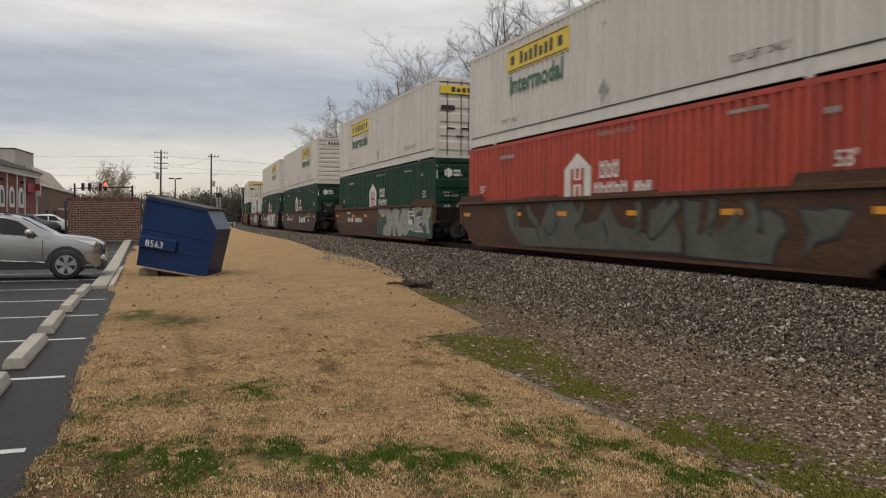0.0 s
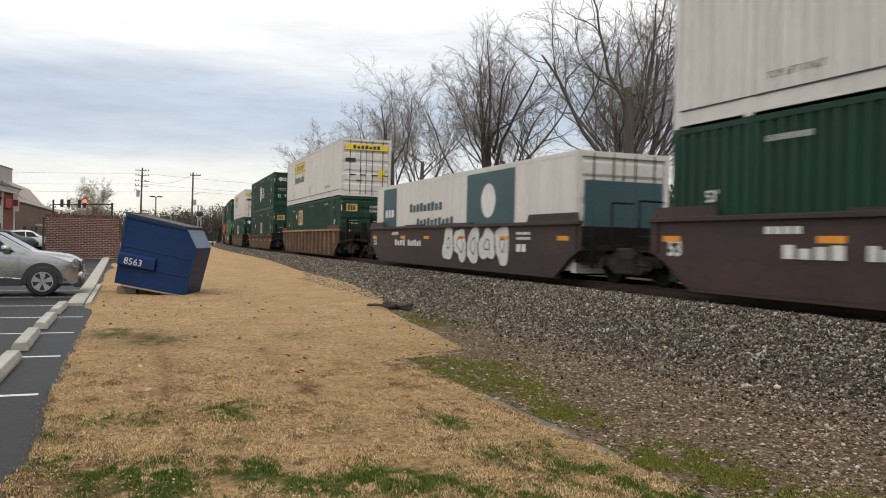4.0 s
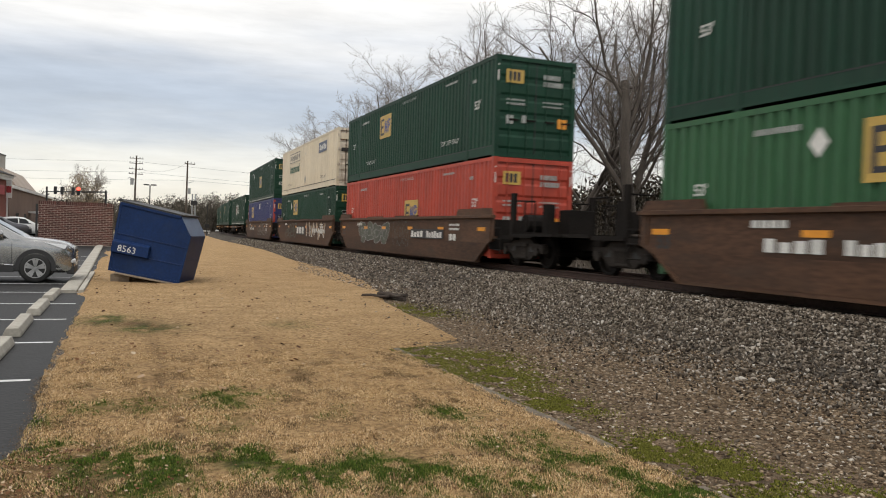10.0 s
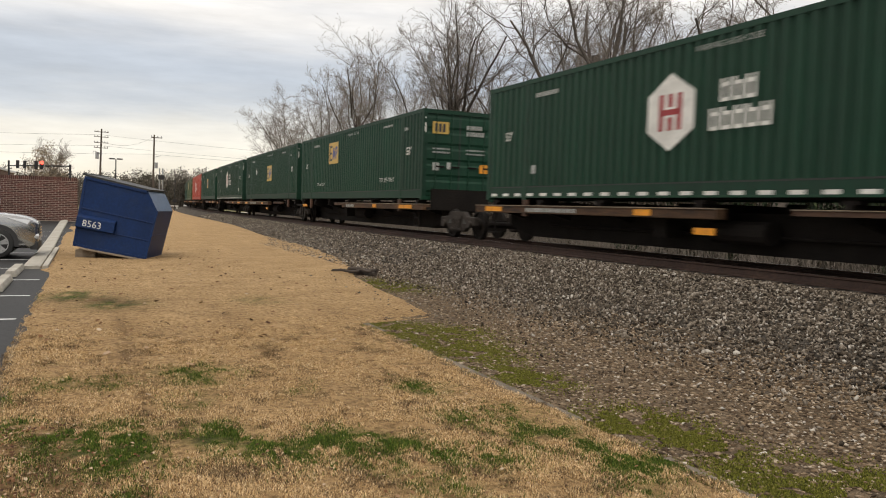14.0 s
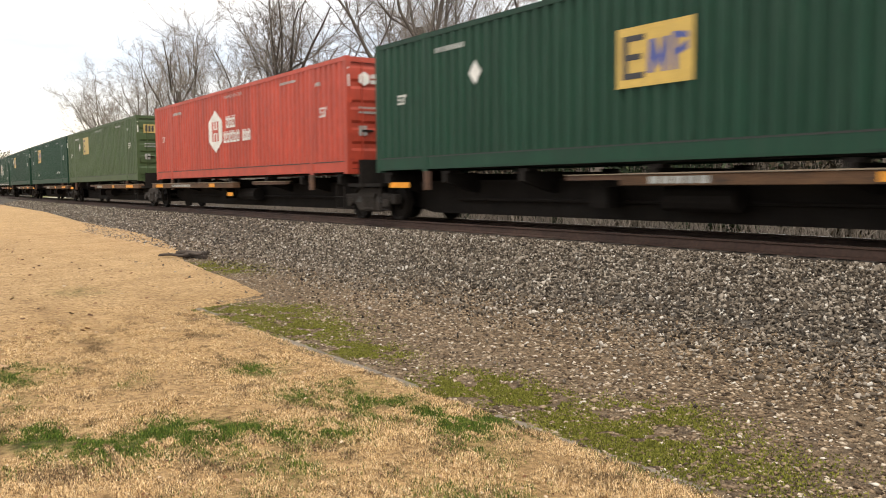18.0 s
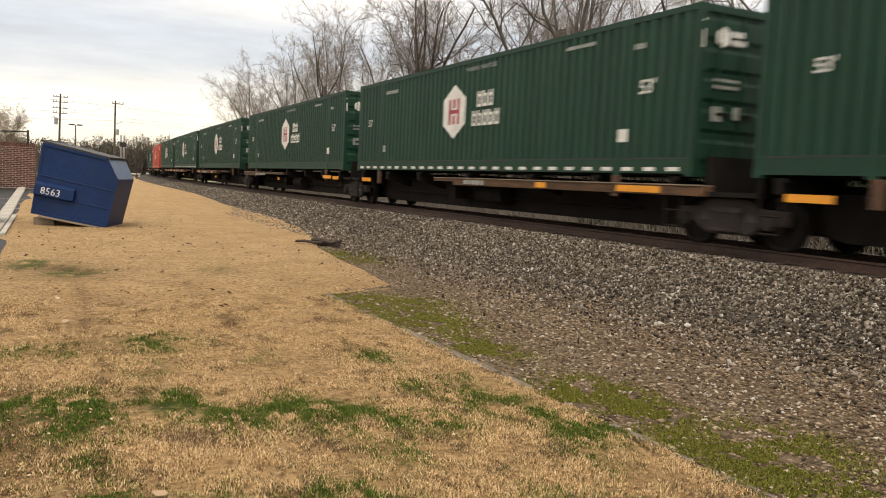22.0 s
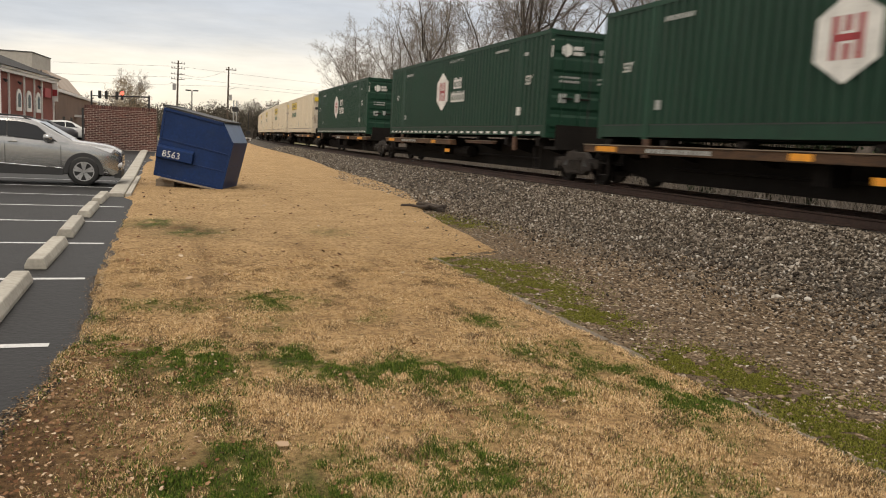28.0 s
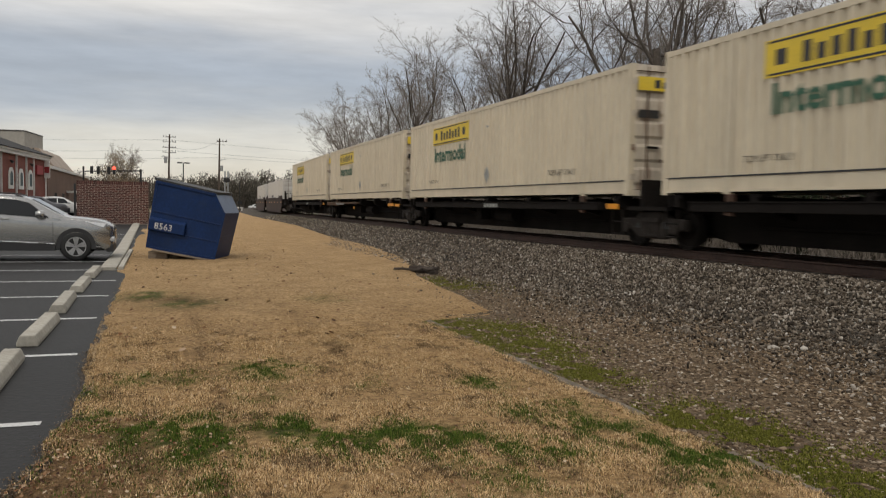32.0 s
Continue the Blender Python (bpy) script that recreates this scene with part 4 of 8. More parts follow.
        part("step_ladder", Geo().path([(-1.3, sgn * 7.9, 1.6), (-1.3, sgn * 7.9, 1.05), (-1.3, sgn * 7.5, 1.05), (-1.3, sgn * 7.5, 1.6)], 0.02).path([(-1.3, sgn * 7.9, 1.32), (-1.3, sgn * 7.5, 1.32)], 0.018), BLACK, root)
        part("container_stop", Geo().box(-1.0, 1.0, *sorted((sgn * (HL + 0.05), sgn * (HL + 0.18))), 1.66, 2.25), BLACK, root)
    truck(root, HL + back_gap / 2)
    return root

# ---- the train ----
TRAILING = [32.85, 52.24, 75.29, 94.68, 114.34, 137.13, 159.99, 183.61, 206.69, 230.49, 248.88, 268.73, 288.78, 309.44, 326.65, 344.77, 362.80, 380.33,
            399.46, 416.18, 433.68, 451.15, 468.79, 487.28, 505.02, 522.72, 542.91, 561.07, 580.04, 601.16, 620.15, 638.87, 656.28, 673.46, 691.0, 714.0, 733.4]
LOW_Z, HIGH_Z, SINGLE_Z = 0.95, 3.85, 1.90
CARS = []


def run(t):
    """How far the train has come at t seconds, in metres."""
    return 19.2547 * t + 0.0343812 * (t - 16.0) ** 2


def build_train():
    protos = {
        "hex": green_hex(), "hexf": green_hex(note="dark green container, white hexagonal emblem set further forward", p=7.78),
        "hexd": green_hex(dash=True, note="dark green container with white dashes and a hexagonal emblem"),
        "red": red_hex(),
        "sq": square_box(GREEN, "dark green corrugated container with a yellow square emblem", placard=(3.9, 2.1)),
        "sqm": square_box(GREEN, "dark green container with a yellow emblem amidships", p=7.8, z=1.10, placard=(4.1, 1.78)),
        "sqn": square_box(GREEN, "dark green container, yellow emblem amidships and white placard", p=7.37, z=1.18, placard=(3.75, 1.88)),
        "sqt": square_box(GREEN, "dark green container, yellow emblem near its end, lifting notes", p=3.85, lift=True),
        "sqb": square_box(GREEN_B, "lighter green corrugated container with a yellow square emblem", placard=(3.75, 2.2)),
        "sql": square_box(GREEN, "dark green container with a yellow emblem and lifting notes", p=5.05, lift=True),
        "sqd": square_box(GREEN, "dark green container with a faded emblem and white dashes", TAN_Y, p=7.4, z=1.08, placard=(3.6, 2.2)),
        "olive": square_box(OLIVE, "faded olive green container with a pale yellow emblem", TAN_Y, fade=1, placard=(3.6, 2.0)),
        "sqr": square_box(RED, "faded red container with a low yellow square emblem", p=8.5, z=0.92),
        "blue": square_box(BLUE, "blue corrugated container with red corner posts and yellow emblem", p=2.52, z=1.55),
        "jb": white_box(), "jbn": white_box(door_lead=False, note="white ribbed container, blank ribbed nose, yellow sign"),
        "jbc": white_box(CREAM, note="cream ribbed container with a yellow sign and green lettering", end=RUSTY_WHITE),
        "jbu": white_box(CREAM, note="cream container with rusty doors and a blue sign", end=RUSTY_WHITE, sign=CREAM, blue=True),
        "pale": pale_box(), "plain": open_end_box(),
    }
    dashes(protos["sqd"])
    part("data_plate", side_mark(7.86, 8.35, 2.24, 2.66), LETTER_W, protos["blue"])
    part("data_plate", side_mark(0.95, 1.2, 1.15, 1.38), LETTER_W, protos["blue"])
    for c in [o for o in protos["blue"].children if o.name.startswith("corner_post")]:
        c.data = c.data.copy()
        c.data.materials[0] = RED
    W, S = "well", "spine"
    plan = [  # car, its look, lower and upper container
        (W, "A", "red", "jb"), (W, "B", "hex", "jb"), (W, "C", "hex", "jbn"), (W, "D", "hex", "jbn"), (W, "E", "pale", None), (W, "F", "sq", "jb"),
        (W, "G", "sqm", "hexf"), (W, "H", "hex", "jb"), (W, "I", "sqb", "sq"), (W, "J", "sqr", "sql"), (W, "K", "sq", "jbu"), (W, "L", "blue", "sqd"),
        (S, 0, "hexd"), (S, 1, "sql"), (S, 0, "sqm"), (S, 1, "hexd"), (S, 1, "sqn"), (S, 0, "red"), (S, 1, "olive"), (S, 1, "sqt"), (S, 1, "sq"), (S, 1, "hexd"),
        (S, 2, "hexf"), (S, 0, "hexf"), (S, 0, "hexd"), (S, 1, "hex"), (S, 1, "red"), (S, 0, "hex"), (S, 0, "hexd"), (S, 1, "hexd"),
        (S, 1, "jbc"), (S, 3, "jbc"), (S, 3, "jbc"), (S, 2, "jbc"), (S, 3, "jbc"), (W, "Y", "plain", None), (W, "Z", "plain", None)]
    spare = dict(protos)

    def take(key):
        return spare.pop(key) if key in spare else copy_thing(protos[key], Matrix())

    spines = {}
    for i, row in enumerate(plan):
        back = TRAILING[i + 1] - TRAILING[i] - LEN if i + 1 < len(plan) else 3.3
        front = TRAILING[i] - TRAILING[i - 1] - LEN if i else 6.5
        if row[0] == W:
            k = row[1]
            paint = MAROON if k in "CDEYZ" else BROWN
            note = {"A": "brown well car covered in grey-green spray paint", "B": "brown well car with grey spray-painted letters", "C": "dark maroon well car with white stencils",
                    "D": "dark maroon well car with broad white spray paint", "E": "dark maroon well car with white spray paint", "F": "rusty brown well car with ribbed sides and ochre chord"}.get(k, "weathered brown well car with worn white stencils")
            mark = {"B": (2.8, None, False), "C": (3.2, (9.6, 12.2, 4), False), "D": (3.0, None, False), "E": (3.0, None, False), "I": (2.9, (9.9, 12.0, 3), False), "J": (9.8, None, True),
                    "K": (11.5, (6.8, 9.0, 3), False), "L": (2.9, None, True),}.get(k)
            car = well_car(paint, note, front, back, ribs=k == "F", raised=k not in "C", plates=k != "F", mark=mark, top=1.80 if k in "GH" else 2.08)
            if k == "A":
                wild_shapes(car, [[(3.1, 1.95), (3.6, 2.00), (4.1, 1.40), (5.3, 1.40), (5.8, 2.05), (7.0, 2.05), (7.5, 1.50), (8.2, 1.60), (8.6, 2.00), (9.0, 1.50), (10.2, 1.30), (10.4, 1.85), (10.7, 2.05), (11.2, 1.30), (11.2, 1.00), (4.2, 0.90), (3.5, 1.35)]], SPRAY_G, SPRAY_K, grow=0.06, start=0)
                wild_shapes(car, [[(11.3, 2.00), (11.8, 1.95), (11.7, 1.35), (12.3, 1.40), (12.8, 1.85), (12.8, 1.50), (13.1, 1.70), (13.5, 1.80), (13.8, 1.65), (13.9, 1.45), (13.7, 1.30), (13.6, 0.90), (11.4, 0.95)]], SPRAY_G, SPRAY_K, grow=0.06, start=2)
                wild_shapes(car, [[(14.2, 1.80), (14.6, 1.75), (14.8, 1.80), (15.2, 1.75), (14.9, 1.40), (14.5, 1.30), (14.3, 1.00), (14.4, 1.45)]], SPRAY_G, SPRAY_K, grow=0.06, start=4)
                spray(car, 3, 3.2, 13.5, 1.0, 2.05, SPRAY_G, SPRAY_K, -1.449, 9, 0.11)
            if k == "B":
                wild_ground(car, 8.6, 16.3, 0.9, 2.15, SPRAY_E, 2)
                wild_shapes(car, [[(8.8, 1.95), (9.2, 2.15), (10.3, 2.15), (10.8, 1.90), (11.0, 1.50), (10.7, 0.95), (9.7, 0.90), (9.7, 1.25), (10.2, 1.45), (10.1, 1.80), (9.3, 1.75)]], SPRAY_S, LETTER_W, grow=0.03, start=0)
                wild_shapes(car, [[(11.0, 1.80), (11.5, 2.15), (12.1, 1.90), (12.0, 1.40), (12.5, 2.05), (13.0, 1.95), (12.9, 1.50), (12.5, 1.00), (12.0, 0.95), (11.7, 1.50), (11.6, 0.95), (11.2, 0.95)]], SPRAY_S, LETTER_W, grow=0.03, start=2)
                wild_shapes(car, [[(13.1, 2.10), (13.4, 2.10), (13.6, 1.50), (14.1, 1.40), (14.1, 1.15), (13.5, 1.25), (13.1, 1.00), (12.8, 1.00), (12.7, 1.40), (13.1, 1.50)]], SPRAY_S, LETTER_W, grow=0.03, start=4)
                wild_shapes(car, [[(13.9, 2.00), (15.0, 2.10), (15.1, 1.95), (14.4, 1.85), (14.4, 1.65), (15.0, 1.70), (15.0, 1.55), (14.5, 1.40), (15.0, 1.35), (15.3, 1.15), (14.3, 1.15)]], SPRAY_S, LETTER_W, grow=0.03, start=6)
                wild_shapes(car, [[(15.3, 1.95), (15.7, 2.15), (16.2, 2.15), (16.1, 1.85), (15.8, 1.65), (15.9, 1.15), (15.7, 1.10), (15.5, 1.55), (15.3, 1.40), (15.1, 1.55)]], SPRAY_S, LETTER_W, grow=0.03, start=8)
            if k == "D":
                wild_ground(car, 6.6, 14.4, 0.9, 2.15, SPRAY_K, 3)
                wild_shapes(car, [[(6.2, 0.90), (6.2, 1.35), (6.5, 1.70), (7.1, 1.80), (7.2, 1.50), (6.8, 1.35), (6.8, 0.95)]], SPRAY_W, SPRAY_K, start=0)
                wild_shapes(car, [[(7.2, 2.15), (8.7, 2.15), (8.7, 1.85), (8.4, 1.70), (8.7, 1.60), (8.6, 0.90), (8.0, 0.90), (7.8, 1.30), (7.3, 1.50)]], SPRAY_W, SPRAY_K, start=2)
                wild_shapes(car, [[(9.3, 2.15), (9.9, 2.15), (9.8, 1.75), (10.0, 0.90), (9.4, 0.90), (9.2, 1.25), (9.1, 0.90), (8.7, 0.90), (8.9, 1.50), (8.8, 1.85), (9.3, 1.85)]], SPRAY_W, SPRAY_K, start=4)
                wild_shapes(car, [[(9.9, 2.15), (10.6, 2.15), (10.6, 1.85), (10.8, 0.95), (10.2, 0.90), (10.4, 1.35), (10.3, 1.70), (10.0, 1.85)]], SPRAY_W, SPRAY_K, start=6)
                wild_shapes(car, [[(10.8, 2.15), (11.5, 2.15), (12.3, 1.40), (12.4, 0.90), (11.8, 0.90), (11.1, 1.45), (11.4, 0.90), (10.9, 0.90), (11.0, 1.70)]], SPRAY_W, SPRAY_K, start=8)
                wild_shapes(car, [[(11.8, 2.15), (12.5, 2.15), (12.4, 1.60), (12.2, 1.30)]], SPRAY_W, SPRAY_K, start=10)
                wild_shapes(car, [[(12.5, 1.85), (12.8, 2.10), (13.3, 2.15), (13.4, 2.05), (13.1, 1.95), (13.0, 1.65), (13.3, 1.45), (12.9, 1.35), (12.6, 1.55)]], SPRAY_W, SPRAY_K, start=12)
                wild_shapes(car, [[(12.6, 1.30), (13.4, 1.30), (13.5, 0.95), (12.7, 0.90)]], SPRAY_W, SPRAY_K, start=14)
                wild_shapes(car, [[(13.4, 2.15), (14.0, 2.15), (14.0, 1.85), (13.7, 1.75), (13.4, 1.65)]], SPRAY_W, SPRAY_K, start=16)
            if k == "E":
                loops(car, 6, 8.0, 13.0, 1.0, 2.08, 5, SPRAY_K, SPRAY_W, 0.04)
            if k == "J":
                loops(car, 11, 2.9, 7.1, 1.12, 2.05, 4, SPRAY_S, SPRAY_G, 0.03)
                loops(car, 21, 7.6, 9.4, 1.1, 2.05, 3, SPRAY_G, None, 0.04)
            if k == "K":
                loops(car, 31, 2.9, 6.6, 1.05, 2.0, 4, SPRAY_G, None, 0.07)
                spray(car, 12, 9.5, 14.5, 1.0, 2.05, SPRAY_T, SPRAY_W, -1.447, 7, 0.12)
            if k == "L":
                loops(car, 14, 8.4, 14.4, 1.05, 2.08, 6, SPRAY_S, None, 0.035)
            load = [(take(row[2]), LOW_Z)] + ([(take(row[3]), HIGH_Z)] if row[3] else [])
        else:
            note = "skeleton railway car with ochre side trays, black centre beam"
            key = (row[1], round(back, 1))
            car = copy_thing(spines[key], Matrix()) if key in spines else spine_car(note, front, back, row[1])
            spines.setdefault(key, car)
            load = [(take(row[2]), SINGLE_Z)]
        CARS.append((i, car, load))
    for left in spare.values():
        for o in (*left.children_recursive, left):
            bpy.data.objects.remove(o)


def rides(i):
    rows = []
    for k in range(33):
        p, turn = track(TRAILING[i] - HL - run(k) - (0.3 if k == 9 else 0.0))
        rows.append((k, p, turn))
    return rows


def motions():
    for i, car, load in CARS:
        rows = rides(i)
        walk(car, [(t, pose(p.x, p.y, 0, 0, 0, a)) for t, p, a in rows])
        for box, z in load:
            walk(box, [(t, pose(p.x, p.y, z, 0, 0, a)) for t, p, a in rows])


# ---- ground ----
def ground_mat(name, c1, c2, c3, s1, s2, bump, rough=0.95):
    """Three tones of earth or turf, mixed at two scales."""
    m = bpy.data.materials.new(name)
    m.use_nodes = True
    nt = m.node_tree
    n, link = nt.nodes.new, nt.links.new
    b = nt.nodes["Principled BSDF"]
    b.inputs["Roughness"].default_value = rough
    b.inputs["Specular IOR Level"].default_value = 0.2
    co = n("ShaderNodeTexCoord")
    noise_a, noise_b, noise_c = (n("ShaderNodeTexNoise") for _ in range(3))
    for t, sc, d in ((noise_a, s1, 6), (noise_b, s2, 4), (noise_c, s2 * 6, 3)):
        t.inputs["Scale"].default_value, t.inputs["Detail"].default_value = sc, d
        link(co.outputs["Object"], t.inputs["Vector"])
    mixes = []
    last = None
    for t, lo, hi, c in ((noise_a, 0.38, 0.62, c2), (noise_b, 0.42, 0.68, c3)):
        r = n("ShaderNodeMapRange")
        r.inputs["From Min"].default_value, r.inputs["From Max"].default_value = lo, hi
        link(t.outputs["Fac"], r.inputs["Value"])
        x = n("ShaderNodeMix")
        x.data_type = "RGBA"
        x.inputs["B"].default_value = (*c, 1)
        if last is None:
            x.inputs["A"].default_value = (*c1, 1)
        else:
            link(last, x.inputs["A"])
        link(r.outputs[0], x.inputs["Factor"])
        last = x.outputs["Result"]
        mixes.append(x)
    r = n("ShaderNodeMapRange")
    r.inputs["From Min"].default_value, r.inputs["From Max"].default_value, r.inputs["To Min"].default_value, r.inputs["To Max"].default_value = 0.3, 0.7, 0.65, 1.3
    link(noise_c.outputs["Fac"], r.inputs["Value"])
    x = n("ShaderNodeMix")
    x.data_type, x.blend_type = "RGBA", "MULTIPLY"
    x.inputs["Factor"].default_value = 1.0
    link(last, x.inputs["A"])
    link(r.outputs[0], x.inputs["B"])
    link(x.outputs["Result"], b.inputs["Base Color"])
    bp = n("ShaderNodeBump")
    bp.inputs["Strength"].default_value, bp.inputs["Distance"].default_value = bump, 0.03
    link(noise_c.outputs["Fac"], bp.inputs["Height"])
    link(bp.outputs[0], b.inputs["Normal"])
    return m, x, r


EARTH, _, _ = ground_mat("rough_field", (0.20, 0.15, 0.075), (0.12, 0.12, 0.05), (0.09, 0.075, 0.04), 0.08, 2.0, 0.6)
GRAVEL, _, _ = ground_mat("dirty_gravel_ground", (0.150, 0.108, 0.068), (0.190, 0.138, 0.088), (0.070, 0.050, 0.033), 0.8, 14.0, 1.0)
BALLAST, _, _ = ground_mat("grey_ballast", (0.085, 0.073, 0.060), (0.120, 0.104, 0.086), (0.028, 0.023, 0.019), 1.2, 18.0, 1.0)
ASPHALT = mat("worn_asphalt", (0.021, 0.0205, 0.0205), 0.62, spec=0.22, var=0.25, size=2.5, fine=60, bump=0.3, dirt=0.4, dirt_col=(0.019, 0.019, 0.020))
CONCRETE = mat("pale_concrete", (0.40, 0.375, 0.32), 0.85, var=0.2, size=0.7, dirt=0.4, dirt_col=(0.23, 0.20, 0.16), bump=0.2)
LINE = mat("white_line_paint", (0.62, 0.62, 0.61), 0.7, var=0.2, size=0.4, dirt=0.3, dirt_col=(0.25, 0.25, 0.25), bump=0.05)
TIE = mat("creosoted_timber", (0.055, 0.040, 0.030), 0.9, var=0.4, size=0.4, stretch=(0.4, 3, 3), bump=0.4)


def lift_at(y):
    """The lot rises gently away from the camera."""
    return max(0.0, min(1.0, (y - 27.0) / 20.0)) * 0.40


def build_ground():
    xs = [-900, -300, -120, -60, -30, -12, 0, 12, 30, 60, 120, 300, 900]
    ys = [-900, -300, -100, -40, -10, 10, 40, 70, 110, 160, 250, 500, 1500]
    g = Geo()
    g.v = [(x, y, -0.06) for y in ys for x in xs]
    w = len(xs)
    g.f = [(j * w + i, j * w + i + 1, (j + 1) * w + i + 1, (j + 1) * w + i) for j in range(len(ys) - 1) for i in range(w - 1)]
    solid("ground", g, EARTH, "brown winter field reaching to the horizon", "ground", kind="structure")
    # lot
    g = Geo()
    stations = [-12, 0, 3, 4.4, 8, 14, 20, 27, 32, 37, 42, 47, 62, 96]
    for y in stations:
        z = lift_at(y) - 0.012
        g.v += [(-45, y, z), (-0.55, y, z)]
    g.f = [(2 * i, 2 * i + 1, 2 * i + 3, 2 * i + 2) for i in range(len(stations) - 1)]
    solid("parking_lot", g, ASPHALT, "worn dark asphalt lot with white bays", "pavement", kind="structure")


STATIONS = list(range(-640, -60, 40)) + list(range(-60, -10, 10)) + [x * 2.0 for x in range(-5, 60)] + list(range(120, 240, 10)) + list(range(240, 800, 40))


def build_track():
    prof = [(9.0, -0.05), (7.55, 0.0), (5.4, 0.03), (4.3, 0.07), (3.6, 0.20), (1.9, 0.56), (1.6, 0.595), (-1.6, 0.595), (-1.9, 0.56), (-4.2, 0.0), (-7.0, -0.07)]
    g = sweep(prof[3:], STATIONS, False)
    solid("ballast_bed", g, BALLAST, "grey stone ballast bed under the track", "ballast", kind="structure")
    g = sweep(prof[:4], STATIONS, False)
    solid("gravel_verge", g, GRAVEL, "brown dirty gravel verge beside the ballast", "gravel", kind="structure")
    for w in (0.755, -0.755):
        rail = [(w - 0.07, 0.61), (w + 0.07, 0.61), (w + 0.07, 0.625), (w + 0.012, 0.645), (w + 0.012, 0.735), (w + 0.036, 0.75), (w + 0.036, 0.775), (w + 0.028, RAIL_TOP),
                (w - 0.028, RAIL_TOP), (w - 0.036, 0.775), (w - 0.036, 0.75), (w - 0.012, 0.735), (w - 0.012, 0.645), (w - 0.07, 0.625)]
        r = solid("rail", sweep(rail, STATIONS), RAIL, "rusty steel rail with a polished running top", "rail", "rails of the track", kind="structure")
        part("running_face", sweep([(w - 0.026, RAIL_TOP + 0.001), (w + 0.026, RAIL_TOP + 0.001)], STATIONS, False), SHINE, r)



build_ground()
build_track()

# ---- scatter ----


def scatter(name, verts, tris, places, material, label, category):
    """Many small rigid pieces in one mesh: places is a list of (location, 3x3 array)."""
    verts, tris = np.array(verts, np.float32), np.array(tris, np.int32)
    if isinstance(places, tuple):
        loc, rot = places
    else:
        loc = np.array([p for p, _ in places], np.float32)
        rot = np.array([r for _, r in places], np.float32)
    n, k = len(loc), len(verts)
    co = np.einsum("nij,kj->nki", rot, verts) + loc[:, None]
    idx = (np.arange(n, dtype=np.int32)[:, None, None] * k + tris[None]).reshape(-1)
    me = bpy.data.meshes.new(name)
    me.vertices.add(n * k)
    me.vertices.foreach_set("co", co.reshape(-1))
    me.loops.add(len(idx))
    me.loops.foreach_set("vertex_index", idx)
    me.polygons.add(n * len(tris))
    me.polygons.foreach_set("loop_start", np.arange(0, len(idx), 3, dtype=np.int32))
    me.materials.append(material)
    me.update(calc_edges=True)
    me.validate()
    return tagged(new(name, me), label, category, kind="stuff")


def leaning(spin, lean, wide, high):
    """Arrays of turns: leaned from upright, spun about the upright, stretched in width and height."""
    c, s, a, b = np.cos(spin), np.sin(spin), np.cos(lean), np.sin(lean)
    m = np.zeros((len(spin), 3, 3), np.float32)
    m[:, 0, 0], m[:, 0, 1], m[:, 0, 2] = c * wide, -s * a, s * b * high
    m[:, 1, 0], m[:, 1, 1], m[:, 1, 2] = s * wide, c * a, -c * b * high
    m[:, 2, 1], m[:, 2, 2] = b, a * high
    return m


def tumbled(rng, n, sx, sy, sz):
    """Arrays of free turns of pieces with the given half sizes."""
    q = rng.normal(size=(n, 4))
    q /= np.linalg.norm(q, axis=1)[:, None]
    w, x, y, z = q.T
    m = np.stack([1 - 2 * (y * y + z * z), 2 * (x * y - z * w), 2 * (x * z + y * w), 2 * (x * y + z * w), 1 - 2 * (x * x + z * z), 2 * (y * z - x * w),
                  2 * (x * z - y * w), 2 * (y * z + x * w), 1 - 2 * (x * x + y * y)], 1).reshape(n, 3, 3)
    return m * np.stack([sx, sy, sz], 1)[:, None, :]


def flat_pieces(rng, n, sx, sy, sz, tip=0.35):
    """Arrays of pieces lying nearly flat, spun at random."""
    m = leaning(rng.uniform(0, 6.283, n), rng.normal(0, tip, n), np.ones(n), np.ones(n))
    return m * np.stack([sx, sy, sz], 1)[:, None, :]


class Chart:
    """A function of the plan, tabled over a rectangle and read for many places at once."""

    def __init__(self, fn, x0, x1, y0, y1, step):
        self.x0, self.y0, self.step = x0, y0, step
        self.table = np.array([[fn(x0 + i * step, y0 + j * step) for i in range(int((x1 - x0) / step) + 2)] for j in range(int((y1 - y0) / step) + 2)])

    def __call__(self, x, y):
        j = np.clip(((y - self.y0) / self.step).astype(int), 0, self.table.shape[0] - 1)
        i = np.clip(((x - self.x0) / self.step).astype(int), 0, self.table.shape[1] - 1)
        return self.table[j, i]


def ramp_mat(name, stops, rough=0.9, sub=0.0):
    """Each separate piece takes its own tone from the range."""
    m = bpy.data.materials.new(name)
    m.use_nodes = True
    nt = m.node_tree
    n, link = nt.nodes.new, nt.links.new
    b = nt.nodes["Principled BSDF"]
    b.inputs["Roughness"].default_value = rough
    b.inputs["Specular IOR Level"].default_value = 0.25
    geo, ramp = n("ShaderNodeNewGeometry"), n("ShaderNodeValToRGB")
    cr = ramp.color_ramp
    while len(cr.elements) < len(stops):
        cr.elements.new(0.5)
    for e, (p, c) in zip(cr.elements, stops):
        e.position, e.color = p, (*c, 1)
    link(geo.outputs["Random Per Island"], ramp.inputs[0])
    link(ramp.outputs[0], b.inputs["Base Color"])
    return m


